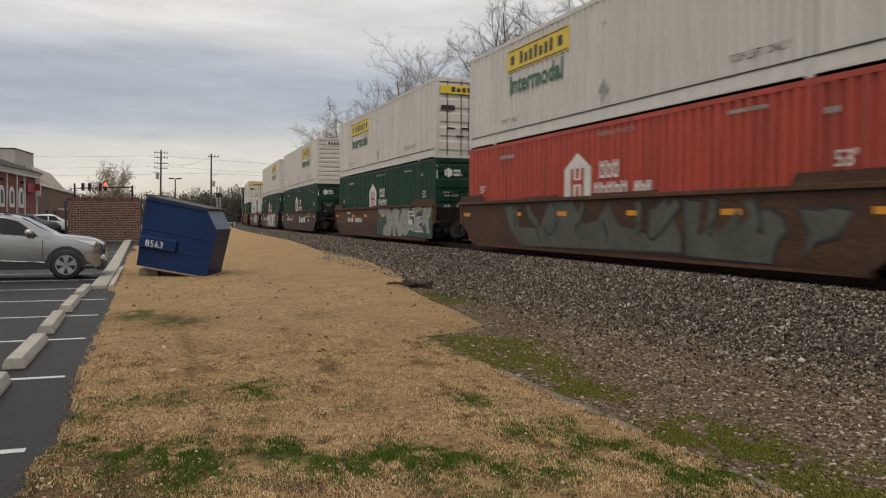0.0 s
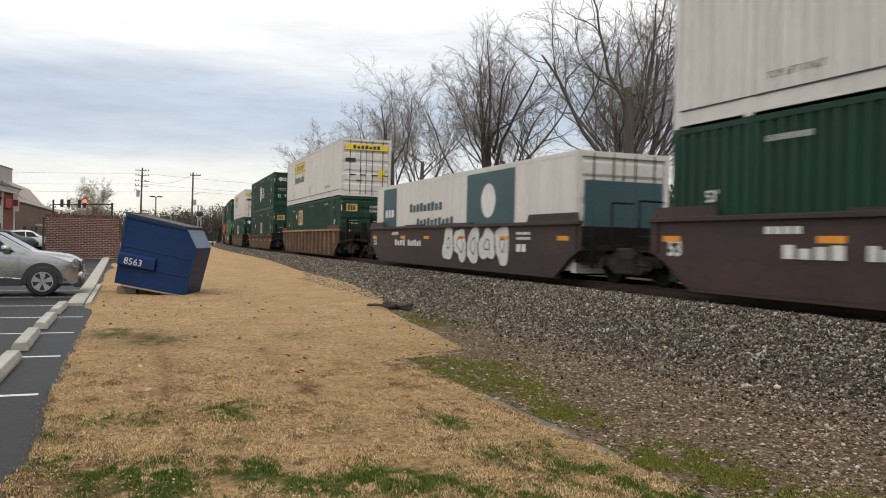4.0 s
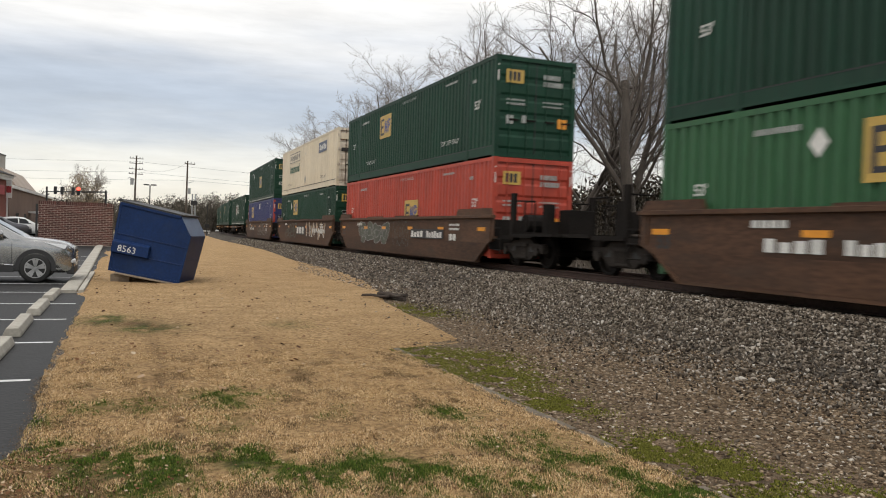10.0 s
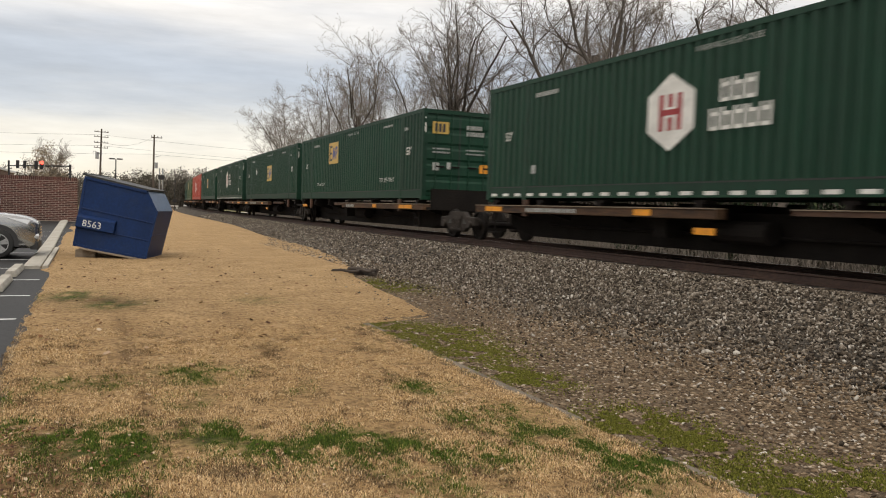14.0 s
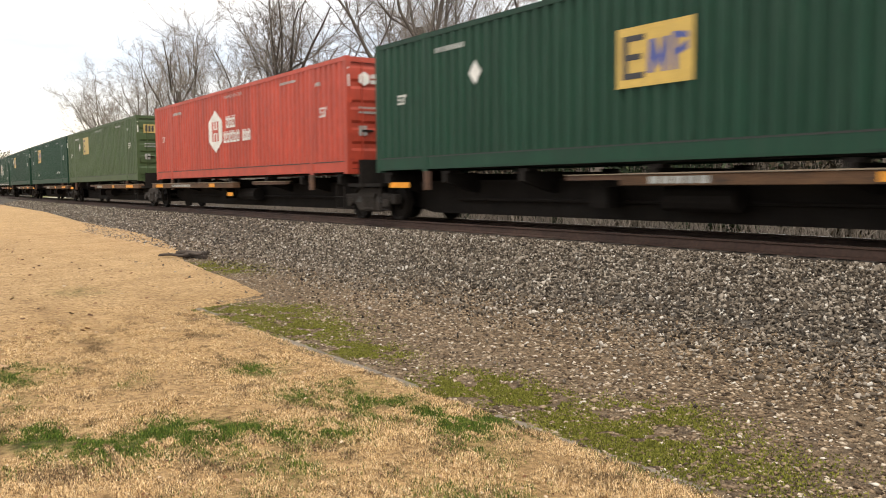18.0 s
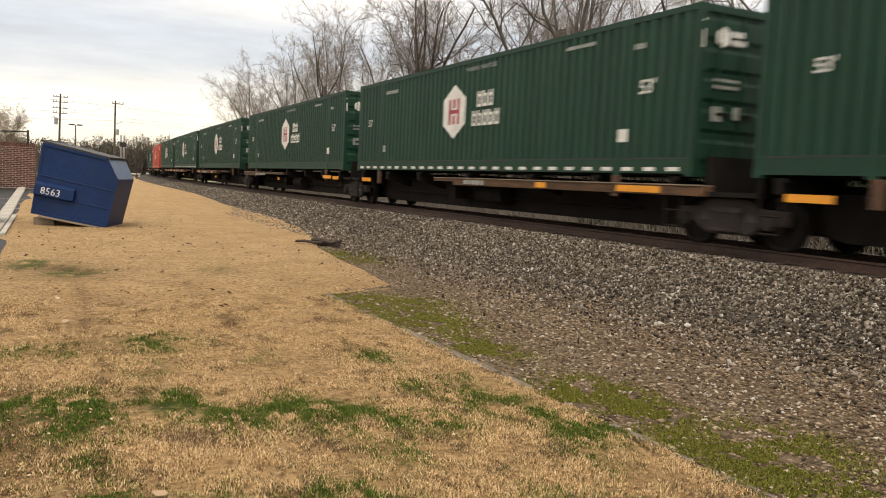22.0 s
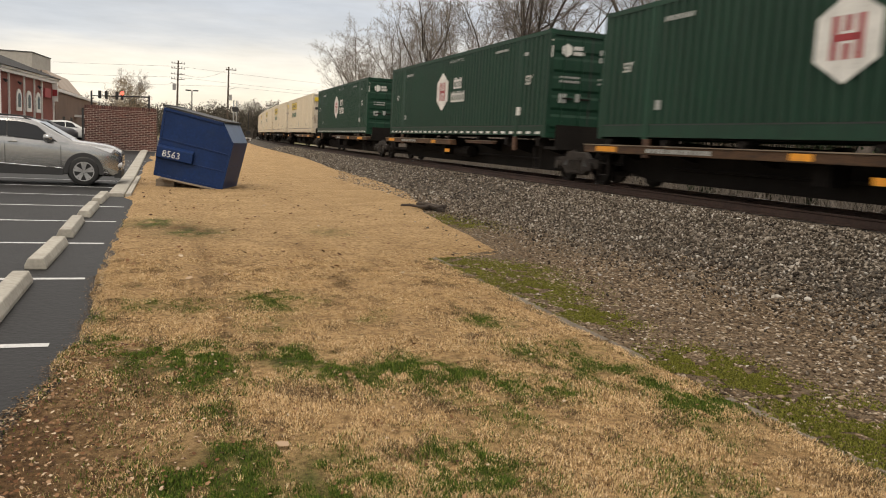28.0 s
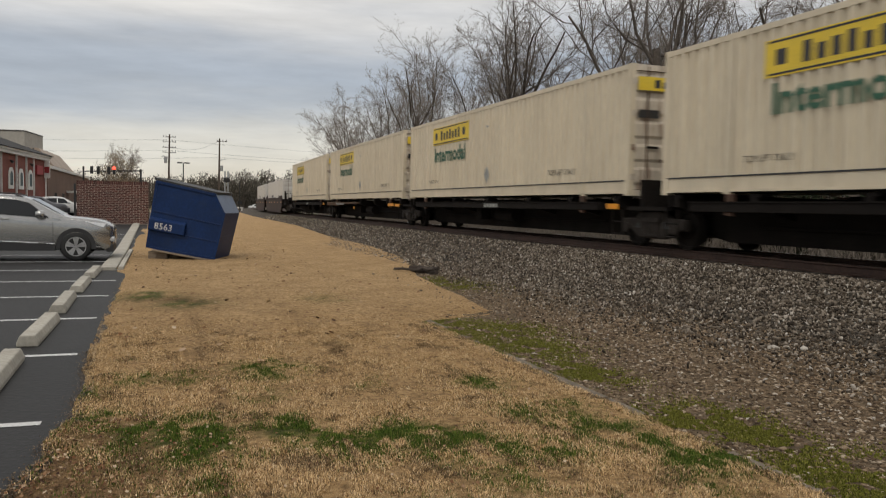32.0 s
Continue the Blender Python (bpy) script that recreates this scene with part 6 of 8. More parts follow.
def build_lot():
    for k in range(13):
        y = 3.43 + 2.72 * k
        z = lift_at(y) - 0.008
        n = 9
        g = Geo()
        for i in range(n + 1):
            x = -0.80 - i * 5.2 / n - (0.02 if i == 0 else 0)
            e = 0.006 * noise.noise((x * 3, y, 0))
            g.v += [(x, y - 0.05 + e, z), (x, y + 0.05 + e, z)]
        g.f = [(2 * i, 2 * i + 1, 2 * i + 3, 2 * i + 2) for i in range(n)]
        solid("bay_line", g, LINE, "white painted parking bay line", "marking", "parking bay lines", kind="structure")
    ring = [(-0.11, 0.0), (-0.11, 0.045), (-0.075, 0.125), (0.075, 0.125), (0.11, 0.045), (0.11, 0.0)]
    first = None
    for k in range(6):
        y = 4.0 + 2.72 * k
        m = pose(-1.36, y, -0.012, 0, 0, (-1.0, 0.6, -0.4, 0.8, 0, -0.5)[k])
        if first is None:
            first = solid("wheel_stop", Geo().prism(ring, 0, 1.93, "y"), CONCRETE, "pale concrete wheel stop on asphalt", "wheel stop", "wheel stops of the bays", m=m, bevel=0.012)
        else:
            copy_thing(first, m)
    # kerb in cast lengths, rising with the lot
    k = 0
    y = 19.6
    while y < 58:
        z0, z1 = lift_at(y), lift_at(y + 2.96)
        g = Geo()
        for yy, z in ((y, z0), (y + 2.96, z1)):
            g.v += [(-1.30, yy, z - 0.1), (-1.30, yy, z + 0.03), (-1.26, yy, z + 0.055), (-0.98, yy, z + 0.065), (-0.94, yy, z + 0.045), (-0.94, yy, z - 0.1)]
        g.f = [(i, (i + 1) % 6, 6 + (i + 1) % 6, 6 + i) for i in range(6)] + [(5, 4, 3, 2, 1, 0), (6, 7, 8, 9, 10, 11)]
        solid("kerb", g, CONCRETE, "pale concrete kerb along the lawn", "kerb", "kerb stones", kind="structure")
        y += 3.0
        k += 1
    for y in (19.5, 22.0, 24.5):
        solid("edging_strip", Geo().prism([(-0.90, -0.05), (-0.90, 0.07), (-0.78, 0.08), (-0.78, -0.05)], y, y + 2.46, "y"), CONCRETE, "narrow concrete edging strip in grass", "kerb", "edging strips", kind="structure", bevel=0.01)
    # the low broken edging between lawn and gravel
    rng = random.Random(3)
    y = 1.2
    while y < 10.1:
        ln = rng.uniform(0.5, 1.1)
        h = rng.uniform(-0.006, 0.010)
        solid("edging_stone", Geo().prism([(-0.045, -0.05), (-0.045, h), (0.045, h + 0.006), (0.045, -0.05)], 0, ln, "y"), EDGE, "half-buried weathered concrete edging", "kerb", "edging of the lawn", kind="structure",
              m=pose(3.46 + rng.uniform(-0.012, 0.012), y, 0, 0, 0, rng.uniform(-0.8, 0.8)), bevel=0.008)
        y += ln + rng.uniform(0.01, 0.05)


NAVY = mat("dark_blue_dumpster_paint", (0.004, 0.023, 0.092), 0.5, spec=0.25, var=0.25, size=0.9, dirt=0.35, dirt_col=(0.02, 0.035, 0.07), bump=0.06)
# lighter than the body: brightness of an upturned face put into its colour
HATCH_LIT = mat("sky_lit_blue_grey_panel", (0.13, 0.19, 0.30), 0.4, var=0.2, size=0.5, dirt=0.3, dirt_col=(0.06, 0.07, 0.10), bump=0.05)
WOOD_GREY = mat("weathered_timber", (0.24, 0.19, 0.14), 0.9, var=0.35, size=0.4, stretch=(0.5, 4, 4), bump=0.4)


def build_dumpster():
    # local: x from the back (0) to the front (1.94), y width away from the viewer, z up
    m = pose(1.47, 22.55, 0.0, 0, 0, -17.5) @ pose(0, 0, 0, 0, 9.6, 0) @ pose(-1.94, 0, 0)
    d = thing("dumpster", "dark blue steel dumpster tilted on wooden planks", "dumpster", m=m)
    W = 1.83
    side = [(0.03, 0.0), (1.86, 0.0), (1.94, 1.32), (1.60, 1.80), (0.0, 1.86)]
    for y0, y1 in ((0, 0.02), (W - 0.02, W)):
        part("side_wall", Geo().prism(side, y0, y1, "y"), NAVY, d)
    part("back_wall", Geo().add([(0.03, 0, 0), (0.03, W, 0), (0.0, W, 1.86), (0.0, 0, 1.86), (0.05, 0, 0), (0.05, W, 0), (0.02, W, 1.86), (0.02, 0, 1.86)], [(0, 1, 2, 3), (7, 6, 5, 4), (0, 3, 7, 4), (1, 5, 6, 2), (3, 2, 6, 7), (0, 4, 5, 1)]), NAVY, d)
    part("front_wall", Geo().add([(1.86, 0.02, 0), (1.86, W - 0.02, 0), (1.94, W - 0.02, 1.32), (1.94, 0.02, 1.32), (1.84, 0.02, 0), (1.84, W - 0.02, 0), (1.92, W - 0.02, 1.32), (1.92, 0.02, 1.32)],
                                 [(0, 1, 2, 3), (7, 6, 5, 4), (0, 3, 7, 4), (1, 5, 6, 2), (3, 2, 6, 7), (0, 4, 5, 1)]), NAVY, d)
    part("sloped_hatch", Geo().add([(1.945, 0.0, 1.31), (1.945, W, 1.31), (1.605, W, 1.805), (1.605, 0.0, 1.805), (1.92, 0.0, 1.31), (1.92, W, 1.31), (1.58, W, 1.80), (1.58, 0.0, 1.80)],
                                   [(0, 1, 2, 3), (7, 6, 5, 4), (0, 3, 7, 4), (1, 5, 6, 2), (3, 2, 6, 7), (0, 4, 5, 1)]), HATCH_LIT, d, "sloping hatch coloured lighter as if catching the sky")
    part("floor", Geo().box(0.04, 1.85, 0.02, W - 0.02, 0.0, 0.03), NAVY, d)
    for y0, y1 in ((-0.03, W / 2 - 0.01), (W / 2 + 0.01, W + 0.03)):
        part("lid", Geo().add([(-0.06, y0, 1.87), (1.66, y0, 1.80), (1.66, y1, 1.80), (-0.06, y1, 1.87), (-0.06, y0, 1.91), (1.66, y0, 1.84), (1.66, y1, 1.84), (-0.06, y1, 1.91)],
                              [(3, 2, 1, 0), (4, 5, 6, 7), (0, 1, 5, 4), (1, 2, 6, 5), (2, 3, 7, 6), (3, 0, 4, 7)]), SEAL, d, "black plastic lid")
    # pressed ribs and frame of the near side
    part("side_rib", Geo().prism([(0.04, 1.00), (1.9, 0.96), (1.9, 0.99), (0.04, 1.04)], -0.014, 0.0, "y"), NAVY, d, bevel=0.01)
    part("side_rib", Geo().prism([(0.70, 0.50), (1.87, 0.48), (1.87, 0.51), (0.70, 0.53)], -0.014, 0.0, "y"), NAVY, d, bevel=0.01)
    part("top_rim", Geo().prism([(0.0, 1.78), (1.60, 1.72), (1.60, 1.80), (0.0, 1.86)], -0.03, 0.0, "y"), NAVY, d, bevel=0.01)
    part("front_rib", Geo().box(1.895, 1.912, 0.03, W - 0.03, 0.62, 0.65), NAVY, d, bevel=0.01)
    part("bottom_rim", Geo().prism([(0.03, 0.0), (1.86, 0.0), (1.86, 0.06), (0.03, 0.06)], -0.012, 0.0, "y"), NAVY, d)
    part("corner_edge", Geo().prism([(1.84, 0.0), (1.89, 0.0), (1.965, 1.32), (1.915, 1.32)], -0.012, 0.0, "y"), NAVY, d)
    part("back_edge", Geo().prism([(0.0, 0.0), (0.06, 0.0), (0.03, 1.86), (-0.03, 1.86)], -0.012, 0.0, "y"), NAVY, d)
    pk = part("fork_pocket", Geo().prism([(-0.12, 0.52), (-0.12, 0.80), (0.0, 0.86), (0.0, 0.48)], 0.0, 0.98, "x"), NAVY, d, "fork pocket with a white number", bevel=0.012)
    for v in pk.data.vertices:
        v.co.y = min(v.co.y, 0.0)
    part("number_lettering", words("8563", 0.25, lambda a, b: (0.16 + a, -0.126, 0.565 + b))[0], LETTER_W, d)
    part("hinge_bar", Geo().cyl((-0.05, -0.02, 1.91), (-0.05, W + 0.02, 1.91), 0.025, 8), SEAL, d)
    for y0, y1 in ((-0.16, 0.10), (0.55, 0.80), (1.30, 1.56)):
        solid("plank", Geo().box(0.22, 1.78, y0, y1, -0.042, -0.004), WOOD_GREY, "grey weathered plank under the tilted dumpster", "plank", "planks under the dumpster", m=m, bevel=0.008)
    for y0, y1 in ((0.02, 0.30), (1.2, 1.5)):
        solid("timber_block", Geo().box(0, 0.5, y0, y1, -0.04, 0.20), WOOD_GREY, "weathered timber block propping the dumpster", "block", "blocks under the dumpster", m=pose(-0.30, 23.15, 0.02, 0, 0, -17), bevel=0.01)


def build_sticks():
    rng = random.Random(21)
    for i in range(7):
        ln = rng.uniform(0.45, 1.1)
        a = rng.uniform(-0.5, 0.5)
        pts = [(-ln / 2, 0, 0), (-ln / 6, rng.uniform(-0.05, 0.05), 0.02), (ln / 5, rng.uniform(-0.05, 0.05), 0.0), (ln / 2, rng.uniform(-0.06, 0.06), 0.03)]
        x, y = 5.65 + rng.uniform(-0.22, 0.22), 17.45 + rng.uniform(-0.28, 0.28)
        solid("broken_branch", Geo().path(pts, rng.uniform(0.025, 0.05), 7), TIE, "dark broken branch lying on the gravel", "branch", "pile of broken branches",
              m=pose(x, y, 0.07 + 0.035 * (i % 3), 0, 0, -50 + math.degrees(a)))


build_lawn()
build_stones()
build_lot()
build_dumpster()
build_sticks()

# ---- vehicles ----
SILVER = mat("silver_car_paint", (0.34, 0.34, 0.335), 0.22, 0.8, var=0.05, size=2.0, bump=0.0, coat=0.6)
CLAD = mat("black_plastic_cladding", (0.022, 0.022, 0.023), 0.6, var=0.1, bump=0.05)
TYRE = mat("tyre_rubber", (0.02, 0.02, 0.02), 0.85, var=0.2, size=0.2, bump=0.1)
ALLOY = mat("alloy_wheel", (0.36, 0.36, 0.36), 0.4, 0.5, var=0.05, bump=0.0)
CHROME = mat("chrome_trim", (0.75, 0.75, 0.75), 0.12, 1.0, var=0.02, bump=0.0)
LAMP_GLASS = mat("clear_headlight", (0.62, 0.63, 0.64), 0.1, 0.3, var=0.1, size=0.2, bump=0.0, coat=0.8)


def glass_mat(name, tint):
    m = bpy.data.materials.new(name)
    m.use_nodes = True
    b = m.node_tree.nodes["Principled BSDF"]
    b.inputs["Base Color"].default_value = (*tint, 1)
    b.inputs["Roughness"].default_value, b.inputs["Metallic"].default_value = 0.04, 0.0
    b.inputs["Specular IOR Level"].default_value = 0.35
    return m


DARK_GLASS = glass_mat("tinted_car_glass", (0.012, 0.014, 0.016))
PANE = glass_mat("window_pane", (0.05, 0.06, 0.07))


def curve_of(points, x):
    for (x0, v0), (x1, v1) in zip(points, points[1:]):
        if x <= x1:
            u = max(0.0, (x - x0) / (x1 - x0))
            return v0 + (v1 - v0) * u
    return points[-1][1]


def smooth_of(points, x):
    return sum(curve_of(points, min(max(x + d, points[0][0]), points[-1][0])) for d in (-0.09, -0.045, 0, 0.045, 0.09)) / 5


def wheel_part(parent, x, y, r, sgn):
    w = part("wheel", Geo().lathe([(-0.11, r * 0.66), (-0.115, r * 0.9), (-0.08, r), (0.08, r), (0.115, r * 0.9), (0.11, r * 0.66)], 32, "y", (x, y, r)), TYRE, parent, smooth=True)
    part("rim", Geo().lathe([(sgn * 0.02, 0.02), (sgn * 0.02, r * 0.60), (sgn * 0.085, r * 0.63), (sgn * 0.10, r * 0.68), (sgn * 0.06, r * 0.68)], 24, "y", (x, y, r)), CLAD, w)
    g = Geo()
    for k in range(5):
        a = k * 1.2566 + 0.3
        c, s = math.cos(a), math.sin(a)
        for off in (-0.13, 0.13):
            ca, sa = math.cos(a + off * 1.4), math.sin(a + off * 1.4)
            px, pz, qx, qz = c * r * 0.12, s * r * 0.12, ca * r * 0.64, sa * r * 0.64
            tx, tz = -s * 0.034, c * 0.034
            y0 = y + sgn * 0.118
            g.add([(x + px - tx, y0, r + pz - tz), (x + px + tx, y0, r + pz + tz), (x + qx + tx, y0 + sgn * 0.012, r + qz + tz), (x + qx - tx, y0 + sgn * 0.012, r + qz - tz)], [(0, 1, 2, 3)])
    part("spokes", g, ALLOY, w, "split five-spoke alloy spokes")
    part("rim_ring", Geo().lathe([(sgn * 0.085, r * 0.60), (sgn * 0.112, r * 0.62), (sgn * 0.112, r * 0.68), (sgn * 0.08, r * 0.69)], 28, "y", (x, y, r)), ALLOY, w)
    part("hub_cap", Geo().cyl((x, y + sgn * 0.09, r), (x, y + sgn * 0.134, r), 0.045, 10), ALLOY, w)


def car_body(top, belt, half, low, n=44, x0=-2.34, x1=2.34):
    """A lofted body: outlines of the roof or bonnet, the belt line, the half-width and the underside along its length."""
    g = Geo()
    ring = 18
    for i in range(n + 1):
        x = x0 + (x1 - x0) * i / n
        zt, zb, w, zl = (smooth_of(c, x) for c in (top, belt, half, low))
        zb = min(zb, zt - 0.02)
        cab = zt - zb > 0.12
        rw = w - (zt - zb) * 0.38 if cab else w * 0.90
        pts = [(w * 0.86, zl), (w * 0.975, zl + 0.08), (w * 0.985, zl + 0.24), (w * 1.0, zb - 0.22), (w * 0.985, zb - 0.07), (w * 0.965, zb),
               (rw + 0.05 if cab else w * 0.95, zt - 0.07 if cab else zb + (zt - zb) * 0.5), (rw - 0.06 if cab else w * 0.85, zt - 0.015), (rw * 0.5, zt)]
        g.v += [(x, -a, z) for a, z in pts] + [(x, a, z) for a, z in reversed(pts)]
    for i in range(n):
        for j in range(ring):
            k = (j + 1) % ring
            g.f.append((i * ring + j, i * ring + k, (i + 1) * ring + k, (i + 1) * ring + j))
    g.f += [tuple(range(ring)), tuple(n * ring + j for j in reversed(range(ring)))]
    return g


SUV_TOP = [(-2.5, 1.0), (-2.42, 1.25), (-2.2, 1.56), (-1.9, 1.66), (-1.0, 1.70), (-0.2, 1.70), (0.1, 1.67), (0.4, 1.56), (0.8, 1.33), (1.14, 1.15), (1.5, 1.125), (1.9, 1.08), (2.1, 1.03), (2.22, 0.95), (2.4, 0.80)]
SUV_BELT = [(-2.5, 0.98), (-2.2, 1.30), (-1.4, 1.26), (-0.5, 1.19), (0.5, 1.12), (1.14, 1.06), (1.5, 1.03), (2.0, 0.97), (2.4, 0.68)]
SUV_HALF = [(-2.5, 0.72), (-2.3, 0.85), (-1.9, 0.92), (-1.0, 0.94), (1.0, 0.94), (1.8, 0.935), (2.05, 0.90), (2.2, 0.83), (2.3, 0.75), (2.4, 0.6)]
SUV_LOW = [(-2.5, 0.48), (-2.2, 0.34), (-1.5, 0.27), (1.5, 0.27), (2.1, 0.25), (2.4, 0.32)]


def side_glass(xs_low, xs_high, inset=0.0):
    """A pane in the tapering side of the cabin, between its lower and upper ends."""
    v = []
    for sgn in (-1,):
        for x, lower in [(x, True) for x in xs_low] + [(x, False) for x in reversed(xs_high)]:
            zt, zb, w = smooth_of(SUV_TOP, x), smooth_of(SUV_BELT, x), smooth_of(SUV_HALF, x)
            rw = w - (zt - zb) * 0.38 + 0.05
            u = 0.04 if lower else 0.90
            v.append((x, -((w * 0.965) * (1 - u) + rw * u) - 0.016, zb * (1 - u) + (zt - 0.07) * u))
    return Geo().add(v, [tuple(range(len(v)))])


def mirrored(g):
    return Geo().add([(x, -y, z) for x, y, z in g.v], [tuple(reversed(f)) for f in g.f])


def build_suv():
    s = thing("parked_suv", "silver sport utility vehicle parked in a bay", "car", "vehicles in the lot", pose(-3.45, 23.65, 0, 0, 0, 0))
    part("body", car_body(SUV_TOP, SUV_BELT, SUV_HALF, SUV_LOW, 60, -2.5, 2.28), SILVER, s, smooth=True)
    panes = (([-2.12, -1.6, -1.24], [-1.98, -1.6, -1.24]), ([-1.20, -0.8, -0.40], [-1.20, -0.8, -0.40]), ([-0.36, 0.2, 0.72], [-0.36, 0.0, 0.28]))
    band = side_glass([-2.16, -1.0, 0.0, 0.78], [-2.0, -1.0, 0.0, 0.32])
    band.v = [(x, y + 0.006, z) for x, y, z in band.v]
    part("window_surround", band, SEAL, s)
    part("window_surround", mirrored(band), SEAL, s)
    for lo, hi in panes:
        g = side_glass(lo, hi)
        part("side_window", g, DARK_GLASS, s, "dark tinted side window")
        part("side_window", mirrored(g), DARK_GLASS, s)
    part("windscreen", Geo().add([(0.34, -0.60, 1.605), (0.34, 0.60, 1.605), (1.10, 0.74, 1.17), (1.10, -0.74, 1.17)], [(0, 1, 2, 3)]), DARK_GLASS, s)
    part("rear_window", Geo().add([(-2.24, -0.6, 1.55), (-2.24, 0.6, 1.55), (-2.46, 0.68, 1.22), (-2.46, -0.68, 1.22)], [(0, 1, 2, 3)]), DARK_GLASS, s)
    for sgn in (-1, 1):
        for x in (1.40, -1.43):
            wheel_part(s, x, sgn * 0.85, 0.37, sgn)
            arch = Geo()
            n = 16
            for k in range(n + 1):
                a = math.pi * (k / n) * 1.12 - 0.19
                for r in (0.37, 0.475):
                    arch.v.append((x + r * math.cos(a), sgn * 0.948, 0.38 + r * math.sin(a)))
            arch.f = [(2 * k, 2 * k + 1, 2 * k + 3, 2 * k + 2) for k in range(n)]
            part("wheel_arch", arch, CLAD, s, "black plastic wheel arch")
            part("arch_liner", Geo().cyl((x, sgn * 0.60, 0.40), (x, sgn * 0.946, 0.40), 0.405, 24, caps=False), SEAL, s)
        part("sill_cladding", Geo().prism([(-0.95, 0.26), (-0.95, 0.52), (0.92, 0.42), (0.92, 0.26)], *sorted((sgn * 0.88, sgn * 0.95)), "y"), CLAD, s, bevel=0.01)
        part("sill_trim", Geo().path([(-0.93, sgn * 0.947, 0.535), (0.9, sgn * 0.947, 0.435)], 0.013), CHROME, s)
        for x in (-0.34, -1.60):
            part("door_handle", Geo().box(x, x + 0.2, *sorted((sgn * 0.93, sgn * 0.965)), 1.03 - 0.06 * x, 1.07 - 0.06 * x), SILVER, s, bevel=0.008)
        for x in (-0.42, -1.80, 0.86):
            part("door_seam", Geo().box(x - 0.005, x + 0.005, *sorted((sgn * 0.940, sgn * 0.947)), 0.45, 1.02), SEAL, s)
        part("belt_trim", Geo().path([(-2.1, sgn * 0.875, 1.305), (-1.2, sgn * 0.906, 1.255), (-0.4, sgn * 0.908, 1.19), (0.75, sgn * 0.906, 1.105)], 0.012), CHROME, s)
        m = part("mirror", Geo().lathe([(-0.10, 0.02), (-0.08, 0.09), (0.02, 0.11), (0.10, 0.10), (0.12, 0.03)], 12, "x", (0.56, sgn * 1.03, 1.20)), SILVER, s, smooth=True)
        part("mirror_arm", Geo().box(0.54, 0.64, *sorted((sgn * 0.88, sgn * 1.0)), 1.11, 1.16), CLAD, m)
        part("roof_rail", Geo().path([(-1.9, sgn * 0.68, 1.62), (-1.7, sgn * 0.68, 1.70), (-0.6, sgn * 0.68, 1.735), (-0.1, sgn * 0.68, 1.72), (0.15, sgn * 0.68, 1.63)], 0.018), CLAD, s)
        part("headlight", Geo().add([(2.29, sgn * 0.52, 0.90), (2.13, sgn * 0.875, 0.975), (1.60, sgn * 0.948, 1.03), (2.06, sgn * 0.915, 0.87), (2.295, sgn * 0.58, 0.78)], [(0, 1, 2, 3, 4)]), LAMP_GLASS, s, "swept-back clear headlight")
        part("fog_light", Geo().cyl((2.18, sgn * 0.74, 0.56), (2.30, sgn * 0.70, 0.56), 0.075, 12), LAMP_GLASS, s)
        part("tail_light", Geo().box(-2.47, -2.3, *sorted((sgn * 0.62, sgn * 0.86)), 0.95, 1.10), LETTER_R, s)
    part("front_bumper", Geo().prism([(-0.78, 0.22), (-0.78, 0.42), (0.78, 0.42), (0.78, 0.22)], 2.12, 2.30, "x"), CLAD, s, bevel=0.02)
    gr = part("grille", Geo().box(2.22, 2.305, -0.48, 0.48, 0.56, 0.86), CLAD, s, bevel=0.01)
    for z in (0.65, 0.72, 0.79):
        part("grille_bar", Geo().box(2.295, 2.32, -0.46, 0.46, z - 0.03, z), CHROME, gr)
    part("plate_bar", Geo().box(2.312, 2.325, -0.16, 0.16, 0.43, 0.54), LETTER_W, s)
    part("rear_cladding", Geo().box(-2.53, -2.35, -0.74, 0.74, 0.34, 0.56), CLAD, s, bevel=0.02)


CAR_TOP = [(-2.2, 0.75), (-2.1, 0.98), (-1.6, 1.05), (-1.1, 1.38), (-0.3, 1.45), (0.3, 1.42), (1.0, 1.02), (1.9, 0.88), (2.2, 0.6)]
CAR_BELT = [(-2.2, 0.74), (-1.6, 0.98), (0.0, 0.93), (1.0, 0.92), (1.9, 0.85), (2.2, 0.58)]
CAR_HALF = [(-2.2, 0.65), (-1.9, 0.84), (1.6, 0.86), (2.2, 0.62)]
CAR_LOW = [(-2.2, 0.38), (-1.7, 0.24), (1.7, 0.22), (2.2, 0.30)]


